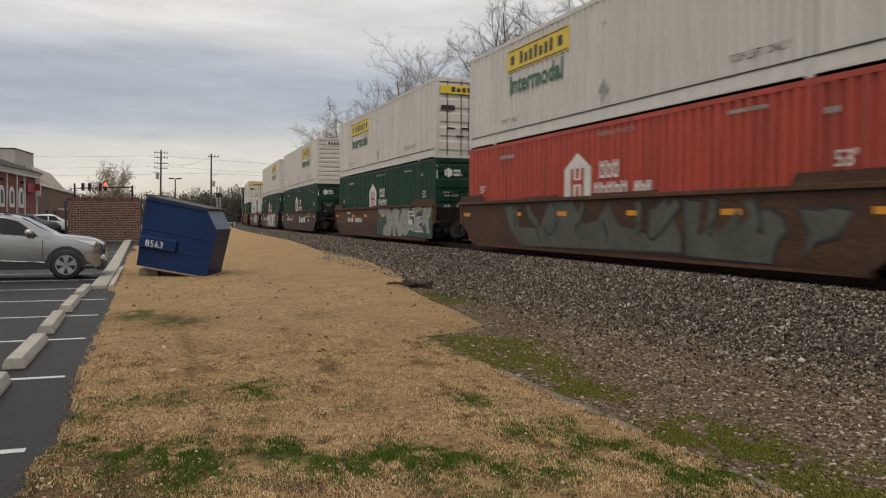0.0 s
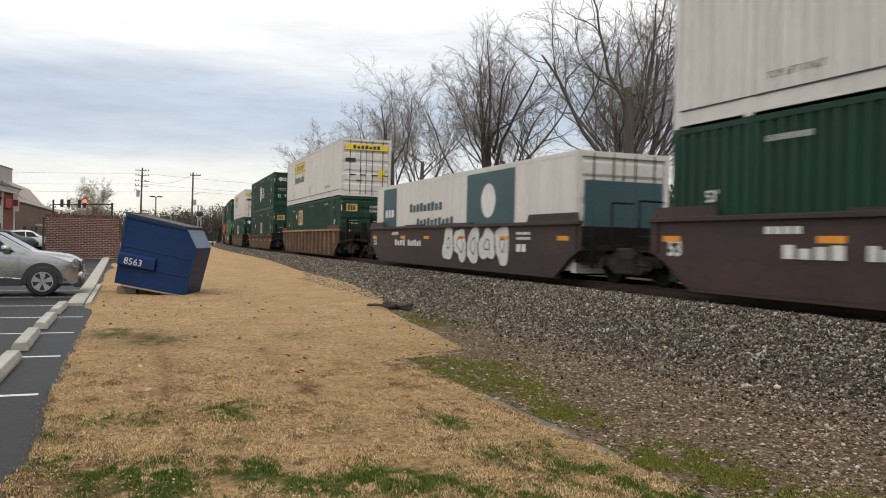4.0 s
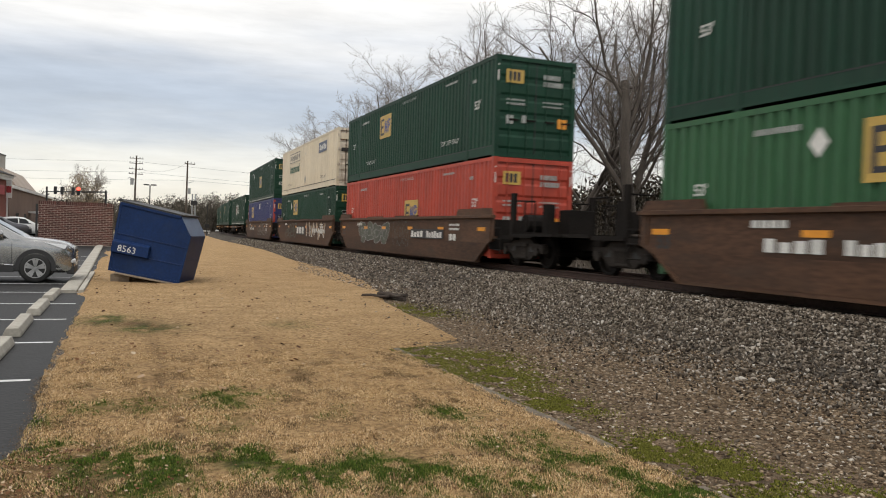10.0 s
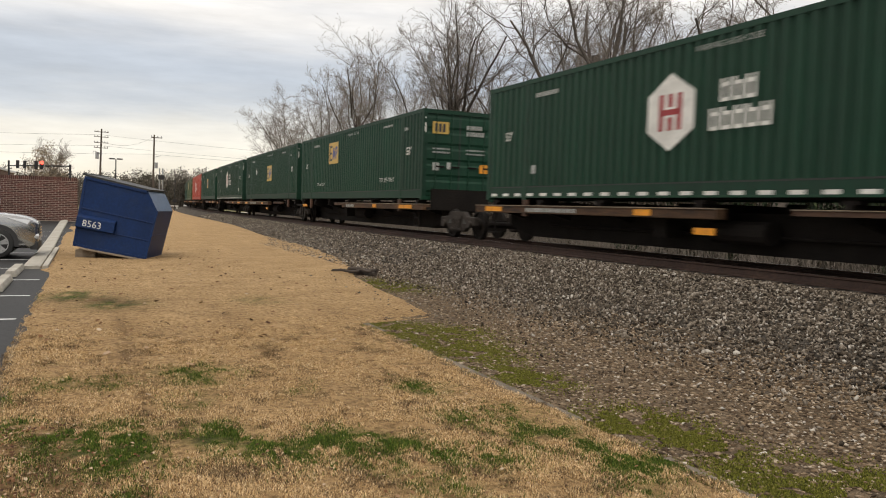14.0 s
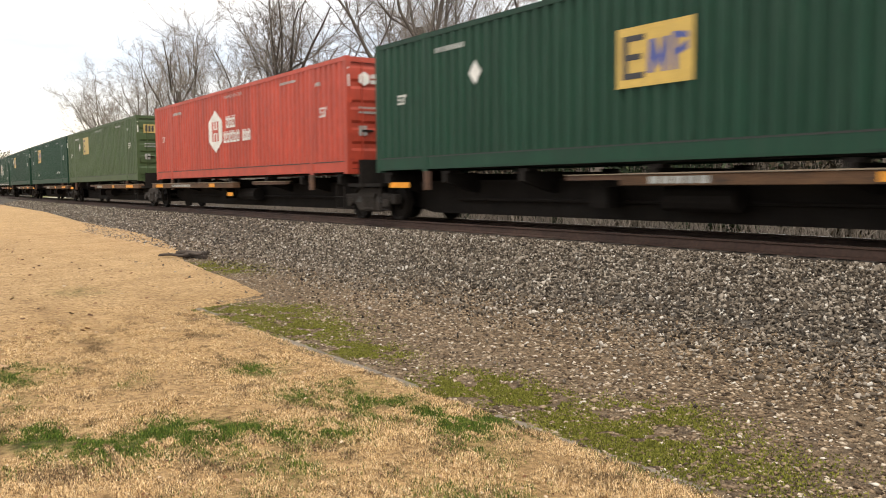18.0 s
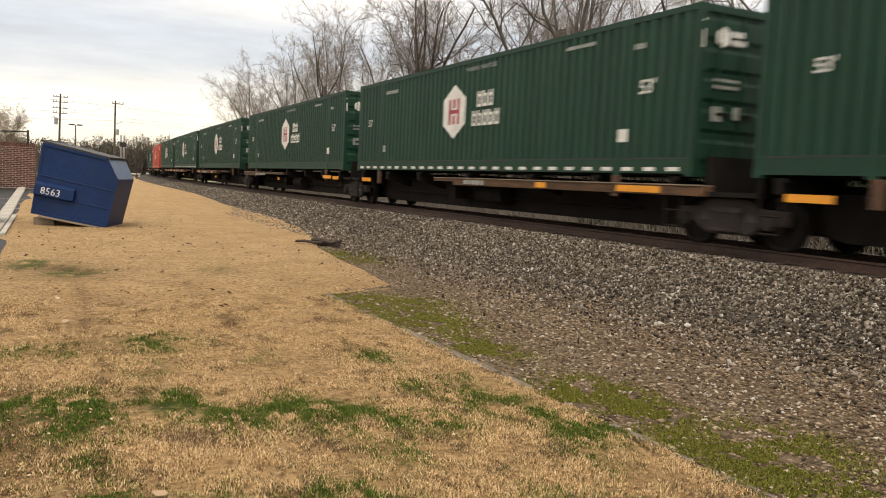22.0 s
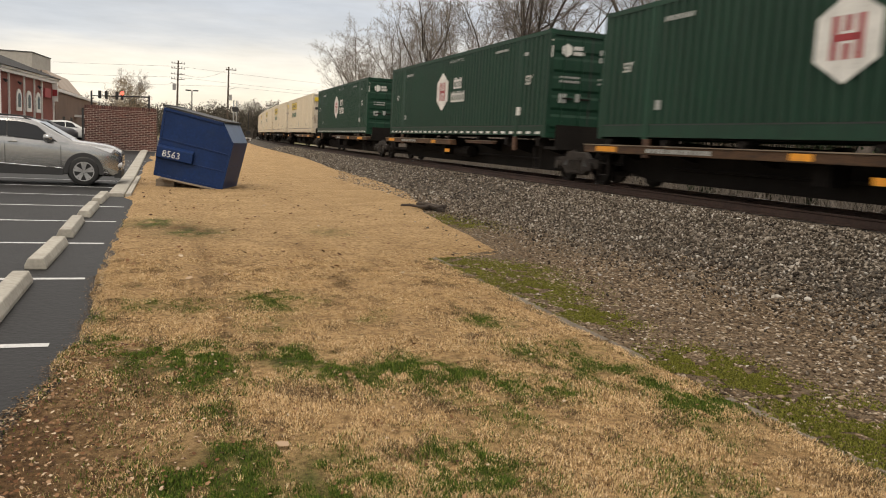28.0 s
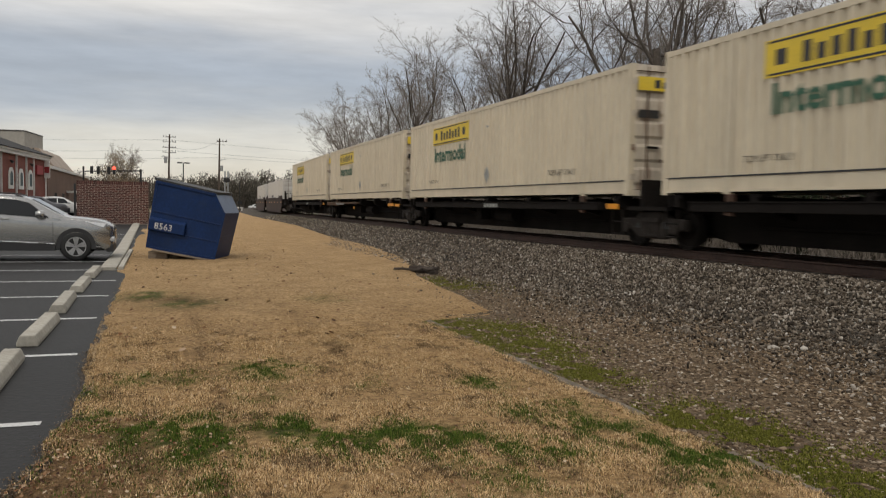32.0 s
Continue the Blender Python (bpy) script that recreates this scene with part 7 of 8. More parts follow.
def far_car(paint, label, m):
    s = thing("parked_car", label, "car", "vehicles in the lot", m)
    part("body", car_body(CAR_TOP, CAR_BELT, CAR_HALF, CAR_LOW, 26, -2.2, 2.2), paint, s, smooth=True)
    for sgn in (-1, 1):
        for lo, hi in (([-1.2, -0.15], [-0.9, -0.15]), ([-0.08, 0.8], [-0.08, 0.35])):
            v = []
            for x, u in [(x, 0.08) for x in lo] + [(x, 0.9) for x in reversed(hi)]:
                zt, zb, w = curve_of(CAR_TOP, x), curve_of(CAR_BELT, x), curve_of(CAR_HALF, x)
                rw = w - (zt - zb) * 0.38 + 0.05
                v.append((x, sgn * ((w * 0.965) * (1 - u) + rw * u + 0.008), zb * (1 - u) + (zt - 0.07) * u))
            part("side_window", Geo().add(v, [(0, 1, 2, 3)]), DARK_GLASS, s)
        for x in (1.35, -1.3):
            part("wheel", Geo().lathe([(-0.1, 0.05), (-0.1, 0.27), (-0.07, 0.31), (0.07, 0.31), (0.1, 0.27), (0.1, 0.05)], 20, "y", (x, sgn * 0.76, 0.31)), TYRE, s)
        part("headlight", Geo().box(2.02, 2.14, *sorted((sgn * 0.45, sgn * 0.75)), 0.62, 0.76), LAMP_GLASS, s)
    part("windscreen", Geo().add([(0.35, -0.55, 1.39), (0.35, 0.55, 1.39), (0.98, 0.72, 1.05), (0.98, -0.72, 1.05)], [(0, 1, 2, 3)]), DARK_GLASS, s)
    part("rear_window", Geo().add([(-1.1, -0.55, 1.36), (-1.1, 0.55, 1.36), (-1.62, 0.68, 1.06), (-1.62, -0.68, 1.06)], [(0, 1, 2, 3)]), DARK_GLASS, s)
    return s


def build_cars():
    white = mat("white_car_paint", (0.70, 0.70, 0.69), 0.3, 0.0, var=0.04, bump=0.0, coat=0.6)
    grey = mat("dark_grey_car_paint", (0.10, 0.10, 0.11), 0.3, 0.4, var=0.04, bump=0.0, coat=0.6)
    far_car(white, "white car parked by the buildings", pose(-7.2, 66.0, 0.40, 0, 0, 20))
    far_car(grey, "dark grey car parked by the buildings", pose(-8.3, 64.0, 0.40, 0, 0, 8))
    far_car(white, "white car parked in the far row", pose(-7.9, 70.0, 0.40, 0, 0, 12))
    far_car(grey, "dark car parked in the far row", pose(-9.6, 68.0, 0.40, 0, 0, 15))
    far_car(white, "white car on the far crossing road", pose(23.0, 200, 0.0, 0, 0, 10))


# ---- walls and buildings ----
BRICK = mat("dark_red_brick", (0.115, 0.045, 0.036), 0.85, var=0.3, size=0.3, bump=0.3, rand=0.42)
MORTAR = mat("pale_mortar", (0.44, 0.37, 0.31), 0.95, var=0.15, size=0.4, bump=0.2)
RED_BRICK = mat("red_brick_facade", (0.20, 0.060, 0.042), 0.85, var=0.22, size=1.2, fine=30, bump=0.2)
TRIM = mat("white_trim_paint", (0.66, 0.65, 0.62), 0.6, var=0.08, size=1.0, bump=0.05)
SHINGLE = mat("dark_shingle_roof", (0.020, 0.019, 0.019), 0.9, var=0.3, size=1.5, fine=20, bump=0.4)
TAN_ROOF = mat("tan_metal_roof", (0.36, 0.29, 0.23), 0.7, var=0.15, size=2.5, bump=0.1)
TAN_WALL = mat("tan_brown_wall", (0.17, 0.105, 0.075), 0.85, var=0.2, size=2.0, bump=0.2)
BEIGE_WALL = mat("beige_render_wall", (0.36, 0.345, 0.31), 0.85, var=0.12, size=3.0, bump=0.1)


def build_brick_wall():
    z0 = 0.40
    x0, x1, y0, y1, h = -4.02, -0.51, 45.5, 48.9, 2.22
    w = solid("wall_enclosure", Geo().box(x0 + 0.02, x1 - 0.02, y0 + 0.002, y0 + 0.2, z0 - 0.1, z0 + h - 0.02).box(x1 - 0.2, x1 - 0.003, y0 + 0.2, y1, z0 - 0.1, z0 + h - 0.02)
              .box(x0 + 0.02, x0 + 0.2, y0 + 0.2, y1, z0 - 0.1, z0 + h - 0.02), MORTAR, "dark red brick enclosure wall with a soldier course", "wall", kind="structure")
    bw, bh = 0.292, 0.092
    me = Geo().box(0, bw - 0.022, 0, 0.03, 0, bh - 0.020).mesh("brick", BRICK)
    half = Geo().box(0, bw / 2 - 0.022, 0, 0.03, 0, bh - 0.020).mesh("brick", BRICK)
    side = Geo().box(0, 0.03, 0, bw - 0.022, 0, bh - 0.020).mesh("brick", BRICK)
    tall = Geo().box(0, 0.078, 0, 0.035, 0, 0.19).mesh("brick", BRICK)
    rng = random.Random(2)

    def lay(mesh, x, y, z):
        b = new("brick", mesh)
        b.parent = w
        b.location = (x, y + rng.uniform(-0.003, 0.003), z)

    for r in range(22):
        z = z0 + r * bh
        n = 12
        off = bw / 2 if r % 2 else 0.0
        if off:
            lay(half, x0, y0 - 0.008, z)
        for i in range(n - (1 if off else 0)):
            lay(me, x0 + off + i * bw, y0 - 0.008, z)
        if off:
            lay(half, x0 + off + (n - 1) * bw, y0 - 0.008, z)
    for i in range(39):
        lay(tall, x0 + i * 0.0893, y0 - 0.014, z0 + 22 * bh + 0.005)
    g = Geo()
    for r in range(24):
        for i in range(11):
            y = y0 + 0.03 + i * bw + (bw / 2 if r % 2 else 0)
            if y + bw < y1:
                g.box(x1 - 0.025, x1 + 0.006, y, y + bw - 0.022, z0 + r * bh, z0 + r * bh + bh - 0.020)
    tagged(part("side_brick", g, BRICK, w), kind="stuff")
    solid("steel_post", Geo().box(x0 - 0.14, x0 - 0.04, y0 + 0.05, y0 + 0.15, z0 - 0.05, z0 + 2.05), CLAD, "dark steel gate post at the wall", "post", bevel=0.01)


def arch_ring(cx, z0, w, h, n=10):
    r = w / 2
    return [(cx - r, z0), (cx + r, z0)] + [(cx + r * math.cos(math.pi * k / n), z0 + h - r + r * math.sin(math.pi * k / n)) for k in range(n + 1)]


def build_buildings():
    # red brick hall: local x along its receding side, y outwards
    m = pose(-10.02, 57.42, 0.0, 0, 0, 83.7)
    b = thing("brick_hall", "red brick hall with white pilasters and dark hipped roof", "building", m=m)
    L, D, H = 13.9, 16.0, 4.9
    part("wall", Geo().box(0, L, 0, 0.3, 0, H), RED_BRICK, b)
    part("wall", Geo().box(0, 0.3, 0.3, D, 0, H), RED_BRICK, b)
    part("wall", Geo().box(L - 0.3, L, 0.3, D, 0, H), RED_BRICK, b)
    part("wall", Geo().box(0, L, D, D + 0.3, 0, H), RED_BRICK, b)
    part("ceiling", Geo().box(0.3, L - 0.3, 0.3, D, H - 0.3, H - 0.2), TRIM, b)
    part("cornice", Geo().box(-0.35, L + 0.35, -0.35, D + 0.6, H, H + 0.16), TRIM, b)
    part("fascia", Geo().box(-0.25, L + 0.25, -0.25, D + 0.5, H - 0.22, H - 0.01), TRIM, b)
    part("roof", Geo().add([(-0.5, -0.5, H + 0.165), (L + 0.5, -0.5, H + 0.165), (L + 0.5, D + 0.8, H + 0.165), (-0.5, D + 0.8, H + 0.165), (5.2, 6.5, H + 2.9), (L - 5.2, 6.5, H + 2.9), (L - 5.2, D - 6.2, H + 2.9), (5.2, D - 6.2, H + 2.9)],
                           [(0, 1, 5, 4), (1, 2, 6, 5), (2, 3, 7, 6), (3, 0, 4, 7), (4, 5, 6, 7), (3, 2, 1, 0)]), SHINGLE, b)
    for x in (0.02, 1.9, 5.37, 7.9, 9.97, 13.45):
        part("pilaster", Geo().box(x, x + 0.1, -0.12, 0.0, 0, H - 0.22), TRIM, b, bevel=0.01)
    for y in (0.28, 0.52, 0.86):
        part("pilaster", Geo().box(-0.12, 0.0, y, y + 0.1, 0, H - 0.22), TRIM, b)
    for x in (4.27, 6.7, 9.15):
        fr = part("arched_panel", Geo().prism(arch_ring(x, 2.3, 1.2, 1.48), -0.06, 0.0, "y"), TRIM, b, "white arched panel with a dark shape")
        part("panel_shape", Geo().prism(arch_ring(x, 2.55, 0.6, 0.95), -0.075, -0.062, "y"), mat("muted_teal_print", (0.10, 0.14, 0.15), 0.7, var=0.4, size=0.3), fr)
    part("sign_board", Geo().box(10.4, 12.1, -0.2, -0.04, 3.5, 4.2), LETTER_R, b, "red sign board", bevel=0.02)
    sg = part("hanging_sign", Geo().box(12.9, 13.05, -0.5, -0.1, 3.3, 4.7), TRIM, b, "white projecting sign")
    part("sign_band", Geo().box(12.88, 13.07, -0.48, -0.12, 3.7, 4.2), LETTER_R, sg)
    for x in (1.0, 4.1, 9.1):
        part("wall_lamp", Geo().cyl((x, -0.22, 4.1), (x, -0.02, 4.25), 0.11, 10, 0.05), CLAD, b)
    for x, y in ((2.6, 2.0), (5.4, 1.5), (11.0, 0.9), (12.0, 0.8), (13.0, 0.7)):
        part("roof_vent", Geo().cyl((x, y, H + 0.3), (x, y, H + (1.35 if x < 8 else 0.75)), 0.05, 8), CLAD, b)
    # pale block behind
    c = thing("beige_block", "plain beige flat-roofed block behind the hall", "building", m=pose(-16.6, 79.8, 0, 0, 0, -6.5))
    part("wall", Geo().box(0, 5.5, 0, 0.3, 0, 7.6), BEIGE_WALL, c)
    part("wall", Geo().box(5.2, 5.5, 0.3, 6.2, 0, 7.6), BEIGE_WALL, c)
    part("wall", Geo().box(0, 0.3, 0.3, 6.2, 0, 7.6), BEIGE_WALL, c)
    part("wall", Geo().box(0.3, 5.2, 5.9, 6.2, 0, 7.6), BEIGE_WALL, c)
    part("roof", Geo().box(0.3, 5.2, 0.3, 5.9, 7.2, 7.4), BEIGE_WALL, c)
    part("coping", Geo().box(-0.05, 5.55, -0.05, 6.25, 7.603, 7.68), CLAD, c)
    # tan building with a low gable
    d = thing("tan_building", "low tan brick building with a pale metal roof", "building", m=pose(-8.6, 73.0, 0, 0, 0, -1.1))
    part("wall", Geo().box(-0.3, 0, 0, 33, 0, 4.3), TAN_WALL, d)
    part("wall", Geo().box(-7.0, -0.3, 0, 0.3, 0, 4.3), TAN_WALL, d)
    part("wall", Geo().box(-7.0, -0.3, 32.7, 33, 0, 4.3), TAN_WALL, d)
    part("wall", Geo().box(-7.3, -7.0, 0, 33, 0, 4.3), TAN_WALL, d)
    part("flat_roof", Geo().box(-7.0, -0.3, 0.3, 32.7, 4.0, 4.1), TAN_ROOF, d)
    part("gutter", Geo().box(0.003, 0.16, -0.1, 33.1, 4.2, 4.46), TRIM, d, bevel=0.02)
    part("roof", Geo().add([(0.1, 3.0, 4.5), (0.1, 16.8, 4.5), (-7.2, 16.8, 4.5), (-7.2, 3.0, 4.5), (-1.1, 3.0, 6.0), (-1.1, 16.4, 6.0), (-6.0, 16.4, 6.0), (-6.0, 3.0, 6.0)],
                           [(0, 1, 5, 4), (1, 2, 6, 5), (2, 3, 7, 6), (3, 0, 4, 7), (4, 5, 6, 7), (3, 2, 1, 0)]), TAN_ROOF, d)
    part("door_canopy", Geo().box(0.003, 0.9, 12.0, 13.4, 2.3, 2.5), TRIM, d)
    for y in (4.0, 9.0, 20.0):
        part("window", Geo().box(-0.02, 0.03, y, y + 1.4, 1.0, 2.2), PANE, d)
    e = thing("grey_shed", "distant grey flat-roofed shop", "building", m=pose(-17.0, 118.0, 0))
    part("wall", Geo().box(0, 7, 0, 8, 0, 4.0), BEIGE_WALL, e)
    part("roof", Geo().box(-0.2, 7.2, -0.2, 8.2, 4.003, 4.2), TAN_ROOF, e)


# ---- poles, signals ----
POLE = mat("weathered_pole_wood", (0.095, 0.075, 0.060), 0.9, var=0.3, size=0.5, stretch=(4, 4, 0.4), bump=0.3)
GALV = mat("galvanised_steel", (0.36, 0.37, 0.37), 0.5, 0.6, var=0.15, size=0.8, bump=0.05)
WIRE = mat("black_cable", (0.03, 0.03, 0.032), 0.6, var=0.1, bump=0.0)
RED_GLOW = mat("lit_red_signal", (0.9, 0.05, 0.03), 0.4, var=0.02, emit=6.0, bump=0.0)


def sag(a, b, drop, n=10):
    a, b = Vector(a), Vector(b)
    return [a.lerp(b, i / n) - Vector((0, 0, drop * 4 * (i / n) * (1 - i / n))) for i in range(n + 1)]


def build_poles():
    p = thing("utility_pole", "wooden utility pole with four crossarms and lamp", "pole", "utility poles", pose(1.15, 105, 0, 0, 1.0, 0))
    part("shaft", Geo().cyl((0, 0, -0.3), (0, 0, 10.0), 0.14, 10, 0.09), POLE, p)
    for z in (9.6, 9.0, 8.3, 7.7):
        a = part("crossarm", Geo().box(-0.8, 0.8, -0.16, -0.1, z, z + 0.07), POLE, p)
        for x in (-0.72, -0.4, 0.4, 0.72):
            part("insulator", Geo().cyl((x, -0.12, z + 0.07), (x, -0.12, z + 0.22), 0.04, 8), GALV, a)
    part("lamp_arm", Geo().path([(0, -0.1, 7.0), (-0.7, -0.1, 7.3), (-0.9, -0.1, 7.1)], 0.04), GALV, p)
    part("transformer", Geo().cyl((-0.4, -0.15, 6.4), (-0.4, -0.15, 7.2), 0.2, 12), GALV, p)
    q = thing("utility_pole", "slim wooden utility pole by the track", "pole", "utility poles", pose(7.2, 104.7, 0, 0, 0.5, 0))
    part("shaft", Geo().cyl((0, 0, -0.3), (0, 0, 9.7), 0.15, 10, 0.09), POLE, q)
    a = part("crossarm", Geo().box(-0.35, 0.9, -0.14, -0.06, 9.3, 9.39), POLE, q)
    for x in (-0.3, 0.4, 0.85):
        part("insulator", Geo().cyl((x, -0.1, 9.39), (x, -0.1, 9.58), 0.05, 8), GALV, a)
    part("lamp_arm", Geo().path([(0, -0.1, 6.9), (0.8, -0.1, 7.2)], 0.035), GALV, q)
    part("transformer", Geo().cyl((0.3, -0.1, 5.6), (0.3, -0.1, 6.3), 0.18, 12), GALV, q)
    runs = [((-60, 100, 8.7), (1.15, 105, 9.3)), ((1.15, 105, 9.3), (70, 116, 9.5)), ((-60, 101, 7.4), (1.15, 105, 8.0)), ((1.15, 105, 8.0), (70, 117, 8.6)), ((-60, 104, 6.8), (7.2, 104.7, 7.3)), ((7.2, 104.7, 7.3), (80, 112, 8.2)), ((1.15, 105, 8.6), (7.2, 104.7, 9.4))]
    for a, b in runs:
        w = Geo()
        line = sag(a, b, 0.8)
        tube(w, line, [0.011] * len(line), 5)
        solid("overhead_cable", w, WIRE, "thin black overhead cable between poles", "cable", "overhead cables")
    t = thing("traffic_signal", "traffic signal heads on a dark mast arm, lit red", "traffic light", m=pose(0, 80, 0))
    part("mast", Geo().cyl((-1.55, 0, 0), (-1.55, 0, 4.6), 0.11, 10, 0.09), CLAD, t)
    part("mast_arm", Geo().cyl((-1.55, 0, 4.45), (-6.5, 0, 4.25), 0.06, 8, 0.045), CLAD, t)
    for x, lit in ((-5.75, 0), (-5.2, 0), (-4.3, 0), (-3.85, 1)):
        h = part("signal_head", Geo().box(x - 0.13, x + 0.13, -0.2, 0.06, 4.05, 4.75), CLAD, t, bevel=0.03)
        for k, z in enumerate((4.63, 4.40, 4.17)):
            part("signal_lens", Geo().cyl((x, -0.21, z), (x, -0.24, z), 0.10 if not (lit and k == 0) else 0.15, 14), RED_GLOW if lit and k == 0 else SEAL, h)
    part("far_post", Geo().cyl((-6.45, 0, 0), (-6.45, 0, 4.7), 0.08, 8), CLAD, t)
    l = thing("lot_lamp", "tall twin-headed lot lamp on a slim pole", "street lamp", m=pose(3.95, 140, 0))
    part("shaft", Geo().cyl((0, 0, 0), (0, 0, 8.1), 0.09, 8), CLAD, l)
    for sgn in (-1, 1):
        part("lamp_head", Geo().box(*sorted((sgn * 0.15, sgn * 1.0)), -0.2, 0.2, 8.05, 8.25), CLAD, l, bevel=0.02)
    for x, h in ((8.72, 6.0), (9.12, 6.0)):
        c = thing("crossing_signal", "grey railway crossing mast beside the track", "signal", "crossing signals", pose(x, 114.6, 0))
        part("mast", Geo().cyl((0, 0, 0), (0, 0, h), 0.1, 10), GALV, c)
        part("signal_box", Geo().box(-0.22, 0.22, -0.25, -0.1, h - 1.5, h - 0.9), CLAD, c)
        part("base_case", Geo().box(-0.3, 0.3, -0.3, 0.3, 0, 0.9), GALV, c, bevel=0.02)
    c = thing("crossing_signal", "slim dark post with a small signal case", "signal", "crossing signals", pose(10.25, 109.5, 0))
    part("mast", Geo().cyl((0, 0, 0), (0, 0, 4.4), 0.05, 8), CLAD, c)
    part("signal_box", Geo().box(-0.3, 0.3, -0.15, 0.15, 1.5, 1.9), CLAD, c)
    solid("crossing_road", Geo().box(-60, 60, -3.2, 3.2, -0.04, 0.0), CONCRETE, "pale road crossing beyond the lawn", "road", kind="structure", m=pose(0, 150, 0.01))
    solid("barrier_rail", Geo().box(-3.5, 3.2, -0.05, 0.05, 0.75, 0.95).box(-3.3, -3.15, -0.05, 0.05, 0, 0.95).box(2.9, 3.05, -0.05, 0.05, 0, 0.95), TRIM, "low white barrier rail", "barrier", m=pose(10.6, 141, 0))


# ---- trees ----
BARK = mat("grey_brown_bark", (0.15, 0.125, 0.10), 0.95, var=0.35, size=0.5, stretch=(3, 3, 0.5), bump=0.5)
BARK_D = mat("dark_bark", (0.095, 0.078, 0.064), 0.95, var=0.3, size=0.5, stretch=(3, 3, 0.5), bump=0.5)
TWIG = mat("pale_twigs", (0.26, 0.225, 0.192), 0.95, var=0.25, size=0.8, bump=0.0)
TWIG_D = mat("dark_twigs", (0.18, 0.152, 0.128), 0.95, var=0.25, size=0.8, bump=0.0)
NEEDLE = ramp_mat("evergreen_leaves", [(0.0, (0.008, 0.014, 0.007)), (0.6, (0.02, 0.032, 0.014)), (1.0, (0.045, 0.06, 0.025))])
FARLEAF = ramp_mat("far_wood_leaves", [(0.0, (0.040, 0.036, 0.027)), (0.5, (0.085, 0.075, 0.057)), (1.0, (0.15, 0.13, 0.105))])


THICKET = ramp_mat("undergrowth_leaves", [(0.0, (0.014, 0.012, 0.008)), (0.6, (0.042, 0.033, 0.022)), (1.0, (0.095, 0.072, 0.048))])


LAST_LEAF = ramp_mat("last_tan_leaves", [(0.0, (0.15, 0.115, 0.075)), (0.6, (0.28, 0.225, 0.155)), (1.0, (0.42, 0.35, 0.25))])


def tube(g, pts, radii, n):
    o = len(g.v)
    for (p, r), q in zip(zip(pts, radii), pts[1:] + [pts[-1] + (pts[-1] - pts[-2])]):
        w = (q - p).normalized()
        u = w.orthogonal().normalized()
        s = w.cross(u)
        g.v += [tuple(p + (u * math.cos(6.28319 * i / n) + s * math.sin(6.28319 * i / n)) * r) for i in range(n)]
    for k in range(len(pts) - 1):
        for i in range(n):
            j = (i + 1) % n
            g.f.append((o + k * n + i, o + k * n + j, o + (k + 1) * n + j, o + (k + 1) * n + i))


def grow(rng, wood, limbs, twigs, start, way, length, radius, level, top):
    """One limb and all that grows from it."""
    steps = (6, 6, 5, 4, 2, 1)[level]
    wild = (0.08, 0.15, 0.19, 0.24, 0.28, 0.32)[level]
    pts, radii = [start], [radius]
    d = way.normalized()
    end = radius * (0.50, 0.34, 0.34, 0.36, 0.4, 0.5)[level]
    for i in range(steps):
        d = (d + Vector((rng.gauss(0, wild), rng.gauss(0, wild), rng.gauss(0, wild) + (0.04, 0.10, 0.08, 0.06, 0.04, 0.03)[level]))).normalized()
        pts.append(pts[-1] + d * (length / steps))
        radii.append(radius + (end - radius) * (i + 1) / steps)
    tube(wood if level == 0 else limbs if level < 3 else twigs, pts, radii, (9, 6, 5, 4, 3, 3)[level])
    if level >= top:
        return
    count = (rng.randint(7, 9), rng.randint(6, 8), rng.randint(6, 8), rng.randint(5, 6), rng.randint(3, 4))[level]
    for k in range(count):
        low = (0.42, 0.16, 0.12, 0.1, 0.1)[level]
        u = min(0.995, low + (1.0 - low) * (k + 0.3 + 0.7 * rng.random()) / count)
        i = min(int(u * steps), steps - 1)
        p = pts[i].lerp(pts[i + 1], u * steps - i)
        ax = (pts[i + 1] - pts[i]).normalized()
        side = Vector((rng.gauss(0, 1), rng.gauss(0, 1), rng.gauss(0, 0.5)))
        side = (side - ax * side.dot(ax)).normalized()
        spread = rng.uniform(0.40, 0.95) if level == 0 else rng.uniform(0.45, 1.0)
        way2 = ax * math.cos(spread) + side * math.sin(spread)
        share = (rng.uniform(0.75, 1.05), rng.uniform(0.42, 0.66), rng.uniform(0.42, 0.62), rng.uniform(0.4, 0.6), rng.uniform(0.4, 0.6))[level]
        ln = length * share * (1.0 - 0.3 * u)
        grow(rng, wood, limbs, twigs, p, way2, ln, max(radii[i] * rng.uniform(0.36, 0.54), (0.040, 0.018, 0.010, 0.006, 0.0045)[level]), level + 1, top)


def bare_tree(seed, height, radius, bark, twig, label, lean=(0, 0), top=5):
    rng = random.Random(seed)
    t = thing("bare_tree", label, "tree", "bare trees behind the track")
    wood, limbs, twigs = Geo(), Geo(), Geo()
    grow(rng, wood, limbs, twigs, Vector((0, 0, -0.3)), Vector((lean[0], lean[1], 1)), height * 0.56, radius, 0, top)
    part("trunk", wood.mesh("trunk", bark, True), None, t)
    part("limb", limbs.mesh("limb", bark, True), None, t)
    tagged(part("crown", twigs.mesh("crown", twig), None, t), "airy leafless crown of fine twigs")
    return t


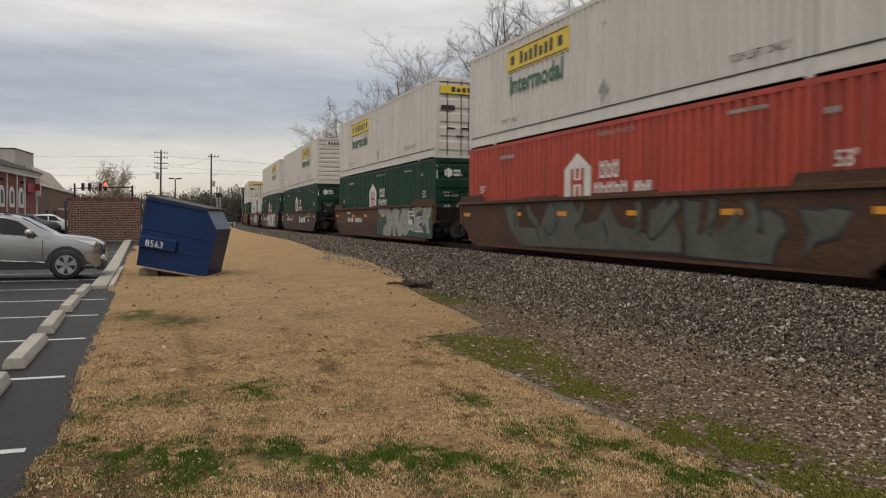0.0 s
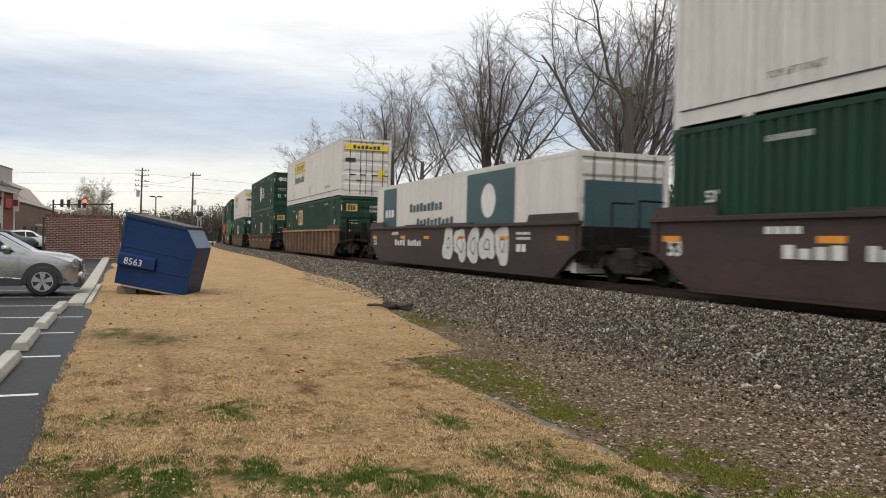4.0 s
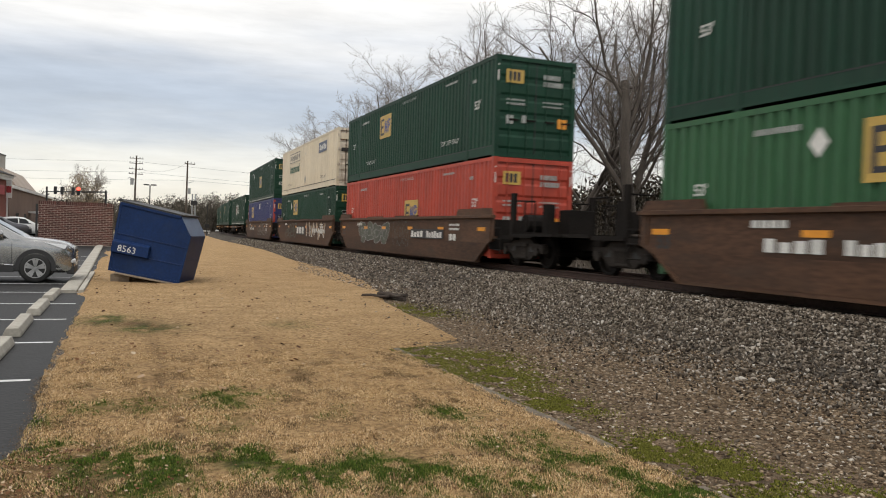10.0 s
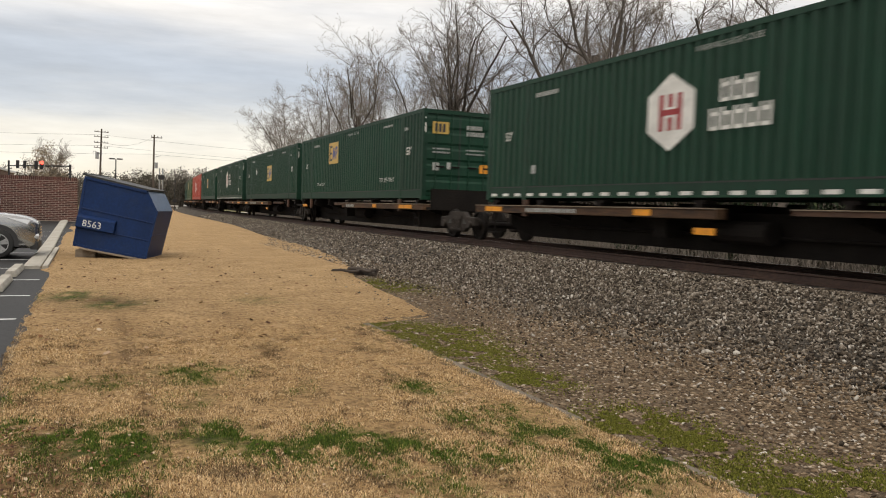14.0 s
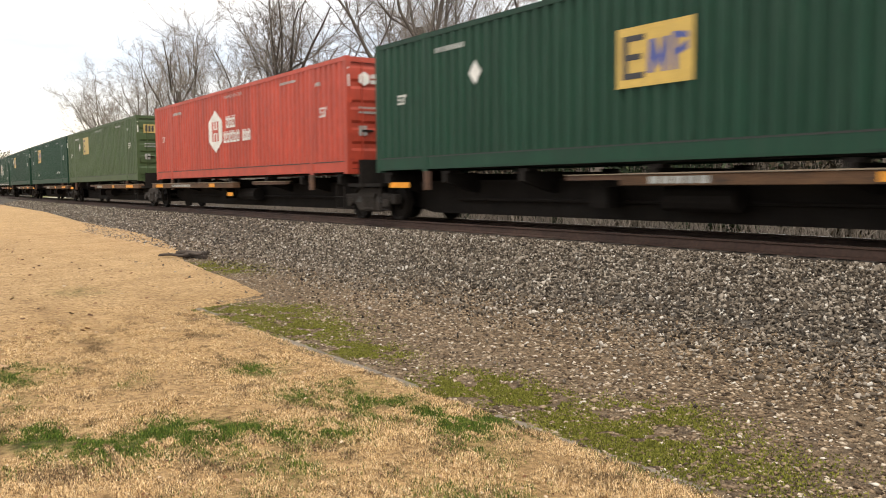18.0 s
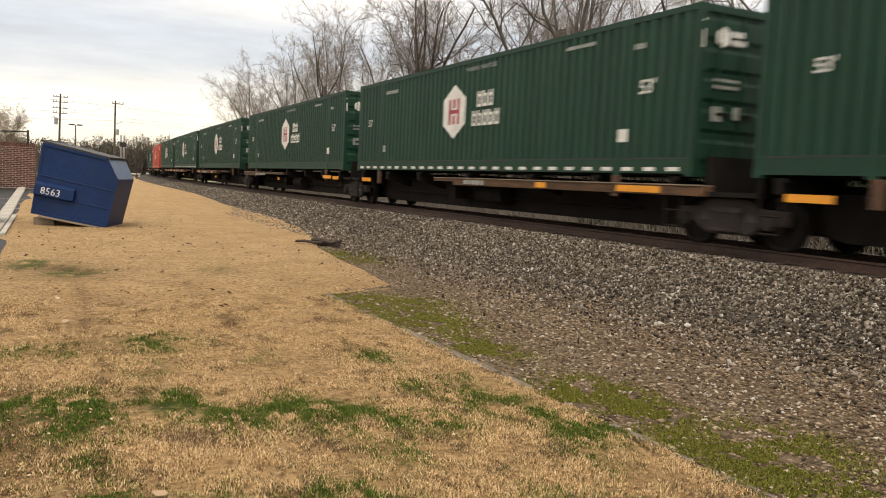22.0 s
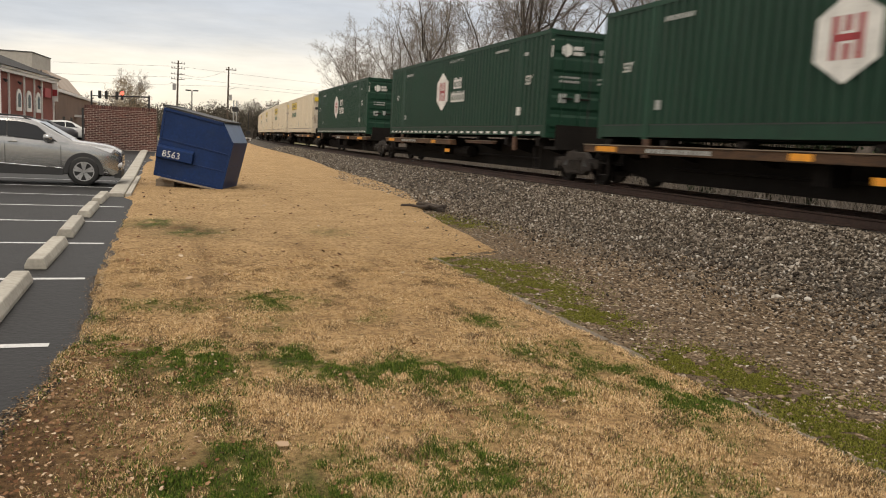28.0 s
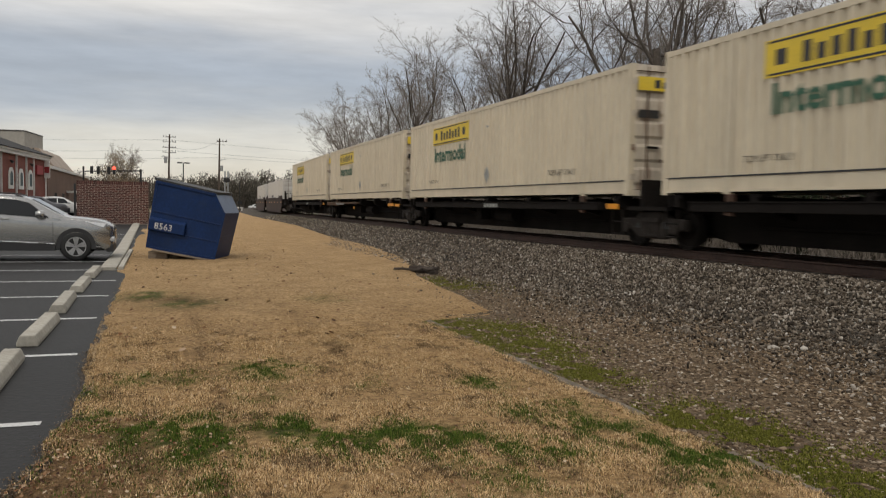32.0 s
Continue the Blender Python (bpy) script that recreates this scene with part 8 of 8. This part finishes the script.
def leaf_mass(rng, cx, cy, cz, rx, rz, count, size, out):
    for _ in range(count):
        a, b, q = rng.uniform(0, 6.283), rng.uniform(-1, 1), rng.random() ** 0.45
        s = math.sqrt(1 - b * b) * q
        out.append(((cx + rx * s * math.cos(a), cy + rx * s * math.sin(a), cz + rz * b * q), turn_of(rng) * size * rng.uniform(0.5, 1.4)))


LEAFLET = ([(-0.5, 0, 0), (0, -0.22, 0.05), (0.5, 0, 0), (0, 0.22, 0.05)], [(0, 1, 2), (0, 2, 3)])


def build_trees():
    pale = bare_tree(1, 14.5, 0.26, BARK, TWIG, "tall grey bare tree with airy twigs")
    dark = bare_tree(7, 14.5, 0.30, BARK_D, TWIG_D, "dark bare tree with crooked spreading limbs", (0.12, 0.0), 4)
    slim = bare_tree(12, 13.0, 0.20, BARK, TWIG, "slim grey bare tree with upright limbs")
    bent = bare_tree(23, 13.5, 0.27, BARK_D, TWIG_D, "leaning dark bare tree with broken limbs", (0.35, -0.15), 4)
    places = {
        pale: [(17.5, 55, 1.05, 0), (23, 64, 1.1, 80), (22.5, 92, 0.95, 200), (24, 36, 1.0, 150), (30, 110, 0.9, 20)],
        dark: [(18.2, 40.5, 1.05, 30), (19.5, 27.5, 1.05, 170), (20.5, 74, 0.9, 100)],
        slim: [(18.5, 62, 1.0, 0), (19.5, 80, 1.05, 60), (20, 46, 1.1, 130), (21, 31, 1.1, 210), (24, 104, 0.9, 10), (27, 54, 1.15, 75), (26.5, 42, 1.1, 190)],
        bent: [(19.0, 34.0, 0.95, 0), (17.6, 17.6, 0.95, 40), (28, 24, 1.15, 100)],
    }
    for proto, rows in places.items():
        for k, (x, y, s, r) in enumerate(rows):
            m = pose(x, y, -0.1, 0, 0, r)
            if k == 0:
                proto.scale = (s, s, s)
                proto.matrix_basis = m @ Matrix.Diagonal((s, s, s, 1))
            else:
                c = copy_thing(proto, m)
                c.scale = (s, s, s)
    lone = bare_tree(31, 9.2, 0.16, BARK, TWIG, "lone round-crowned bare tree beside the road")
    lone.matrix_basis = pose(-4.1, 90, 0) @ Matrix.Diagonal((0.80, 0.80, 0.94, 1))
    left = []
    rng = random.Random(41)
    for _ in range(44):
        a, q = rng.uniform(0, 6.283), rng.random() ** 0.5
        leaf_mass(rng, 2.7 * q * math.cos(a), 2.7 * q * math.sin(a), 3.6 + 4.6 * rng.random() * (1 - 0.45 * q), 0.75, 0.6, 80, 0.19, left)
    f = scatter("last_leaves", *LEAFLET, left, LAST_LEAF, "thin pale tan leaves still on the twigs", "")
    f.parent = lone
    del f["kind"]
    rng = random.Random(14)
    # evergreen undergrowth on the far side, and thin brush along the fence line
    for x, y, r, h in ((19.5, 15.5, 1.5, 2.1), (21.5, 19.0, 1.8, 2.4), (18.8, 12.0, 1.3, 1.7), (22.5, 25.0, 1.6, 2.0), (21, 9.0, 1.6, 2.2), (24.5, 31, 1.8, 1.9), (20, 100, 2.2, 2.4), (24, 88, 2.4, 2.2), (23.5, 14.0, 1.9, 3.0), (24, 20.5, 1.9, 3.2), (25, 27.5, 2.0, 3.0), (26, 10, 2.0, 3.2), (27, 16, 2.2, 3.4), (19.0, 20.5, 1.2, 1.4), (19.5, 25.0, 1.2, 1.3), (27.5, 36, 2.0, 2.6), (29, 22, 2.3, 3.6), (22.8, 17.5, 1.9, 3.4), (24, 22.5, 2.0, 3.9), (23.3, 28.0, 1.9, 3.6), (25, 33, 2.2, 4.0), (26.5, 40, 2.2, 3.8)):
        out = []
        for _ in range(9):
            leaf_mass(rng, rng.gauss(0, r * 0.5), rng.gauss(0, r * 0.5), h * rng.uniform(0.4, 1.0), r * 0.5, h * 0.35, 230, 0.17, out)
        t = thing("evergreen_shrub", "dense dark evergreen shrub behind the track", "shrub", "evergreen shrubs", pose(x, y, -0.1))
        g = Geo()
        for k in range(5):
            a = k * 1.3
            g.path([(0, 0, 0), (0.3 * r * math.cos(a), 0.3 * r * math.sin(a), h * 0.5), (0.5 * r * math.cos(a), 0.5 * r * math.sin(a), h * 1.05)], 0.035, 5)
        part("stem", g, BARK_D, t)
        f = scatter("foliage", *LEAFLET, out, NEEDLE, "dark green leaves", "")
        f.parent = t
        del f["kind"]
    brush, twig_r = Geo(), random.Random(8)
    for _ in range(5200):
        y = twig_r.uniform(2, 100)
        x = track(y, -5.2 - twig_r.random() ** 2 * 9)[0].x
        h = twig_r.uniform(0.5, 1.9) * (1.4 if x > 19 else 1.0)
        p = Vector((x, y, -0.06))
        d = Vector((twig_r.gauss(0, 0.3), twig_r.gauss(0, 0.3), 1)).normalized()
        mid = p + d * h * 0.5
        for k in range(3):
            e = mid + Vector((twig_r.gauss(0, 0.25), twig_r.gauss(0, 0.25), h * twig_r.uniform(0.3, 0.6)))
            tube(brush, [mid, e], [0.007, 0.003], 3)
        tube(brush, [p, mid], [0.014, 0.008], 3)
    tagged(new("brush", brush.mesh("brush", TWIG_D)), "thin bare brush along the far side", "brush", kind="stuff")
    # the thicket behind the trees
    nrg = np.random.default_rng(5)
    n = 24000
    y = nrg.uniform(-20, 150, n)
    x = np.interp(y, range(-20, 151, 10), [track(v, -11.5)[0].x for v in range(-20, 151, 10)]) + nrg.random(n) ** 1.3 * 26
    high = nrg.uniform(1.5, 6.0, n) * np.where(nrg.random(n) < 0.7, 0.6, 1.0)
    spike = [(-0.035, 0, 0), (0.035, 0, 0), (0, 0.05, 0), (0, 0, 1.0)]
    scatter("thicket_stem", spike, [(0, 1, 3), (1, 2, 3), (2, 0, 3)], (np.stack([x, y, np.full(n, -0.1)], 1), leaning(nrg.uniform(0, 6.283, n), nrg.normal(0, 0.3, n), np.ones(n), high * 1.25)), TWIG_D, "bare saplings and stems of a thicket", "thicket")
    n = 110000
    y = nrg.uniform(-20, 150, n)
    x = np.interp(y, range(-20, 151, 10), [track(v, -12.5)[0].x for v in range(-20, 151, 10)]) + nrg.random(n) ** 1.2 * 24
    top = 3.3 + 1.1 * np.sin(y * 0.31 + x * 0.2) * np.sin(y * 0.13 + 1.0) + 0.05 * (x - 23.5)
    z = np.clip(nrg.random(n) ** 0.8 * np.maximum(top, 0.5), 0.0, 5.5)
    r = nrg.uniform(0.10, 0.30, n)
    scatter("thicket_leaves", *LEAFLET, (np.stack([x, y, z], 1), tumbled(nrg, n, r, r, r)), THICKET, "dark tangled undergrowth behind the track", "thicket")
    n = 85000
    y = nrg.uniform(-4, 48, n)
    x = 21.0 + nrg.random(n) ** 1.2 * 12 + np.where(y > 23, (y - 23) ** 2 * 0.00038, 0.0)
    top = 3.9 + 0.9 * np.sin(y * 0.42) * np.sin(y * 0.19 + 2.0) + 0.06 * (x - 21)
    r = nrg.uniform(0.14, 0.32, n)
    scatter("thicket_leaves", *LEAFLET, (np.stack([x, y, nrg.random(n) ** 0.9 * top], 1), tumbled(nrg, n, r, r, r)), THICKET, "dark brown tangled undergrowth near the track", "thicket")
    # far woods
    out, trunks = [], Geo()
    for k in range(380):
        x, y = rng.uniform(-75, 62), rng.uniform(205, 250)
        h = rng.uniform(6.0, 9.6) * (1.15 if x > 10 else 1.0)
        trunks.cyl((x, y, 0), (x, y, h * 0.8), 0.2, 5, 0.08)
        for _ in range(7):
            leaf_mass(rng, x + rng.gauss(0, 1.6), y + rng.gauss(0, 1.4), h * rng.uniform(0.1, 0.86), 1.7, h * 0.2, 62, 0.50, out)
    for k in range(70):
        x, y = rng.uniform(30, 130), rng.uniform(120, 260)
        if x < track(min(y, 300), -14)[0].x:
            continue
        h = rng.uniform(7, 12)
        trunks.cyl((x, y, 0), (x, y, h * 0.8), 0.2, 5, 0.08)
        for _ in range(4):
            leaf_mass(rng, x + rng.gauss(0, 1.4), y + rng.gauss(0, 1.4), h * rng.uniform(0.15, 0.85), 2.0, h * 0.24, 90, 0.62, out)
    for k in range(150):
        y = rng.uniform(-40, 150)
        x = track(max(min(y, 150), -40), -24)[0].x + rng.random() * 35
        h = rng.uniform(4.5, 8.0)
        trunks.cyl((x, y, 0), (x, y, h * 0.9), 0.13, 5, 0.05)
        for _ in range(4):
            leaf_mass(rng, x + rng.gauss(0, 1.3), y + rng.gauss(0, 1.3), h * rng.uniform(0.15, 0.9), 1.9, h * 0.26, 75, 0.42, out)
    scatter("far_woods", *LEAFLET, out, FARLEAF, "dark distant belt of pines and bare trees", "trees")
    tagged(new("far_trunks", trunks.mesh("far_trunks", BARK_D)), "distant dark trunks in the woods", "trees", kind="stuff")


def build_ties():
    me = Geo().box(-1.3, 1.3, -0.115, 0.115, 0.0, 0.17).mesh("sleeper", TIE)
    deck = tagged(new("sleepers"), "dark creosoted timber sleepers under the rails", "sleepers", kind="structure")
    rng = random.Random(6)
    for k in range(190):
        s = -6 + 0.52 * k
        p, a = track(s, rng.uniform(-0.03, 0.03), 0.44)
        o = new("sleeper", me)
        o.parent = deck
        o.matrix_basis = pose(p.x, p.y, p.z, 0, 0, a + rng.uniform(-0.8, 0.8))


build_suv()
build_cars()
build_brick_wall()
build_buildings()
build_poles()
build_trees()
build_ties()

build_train()
motions()
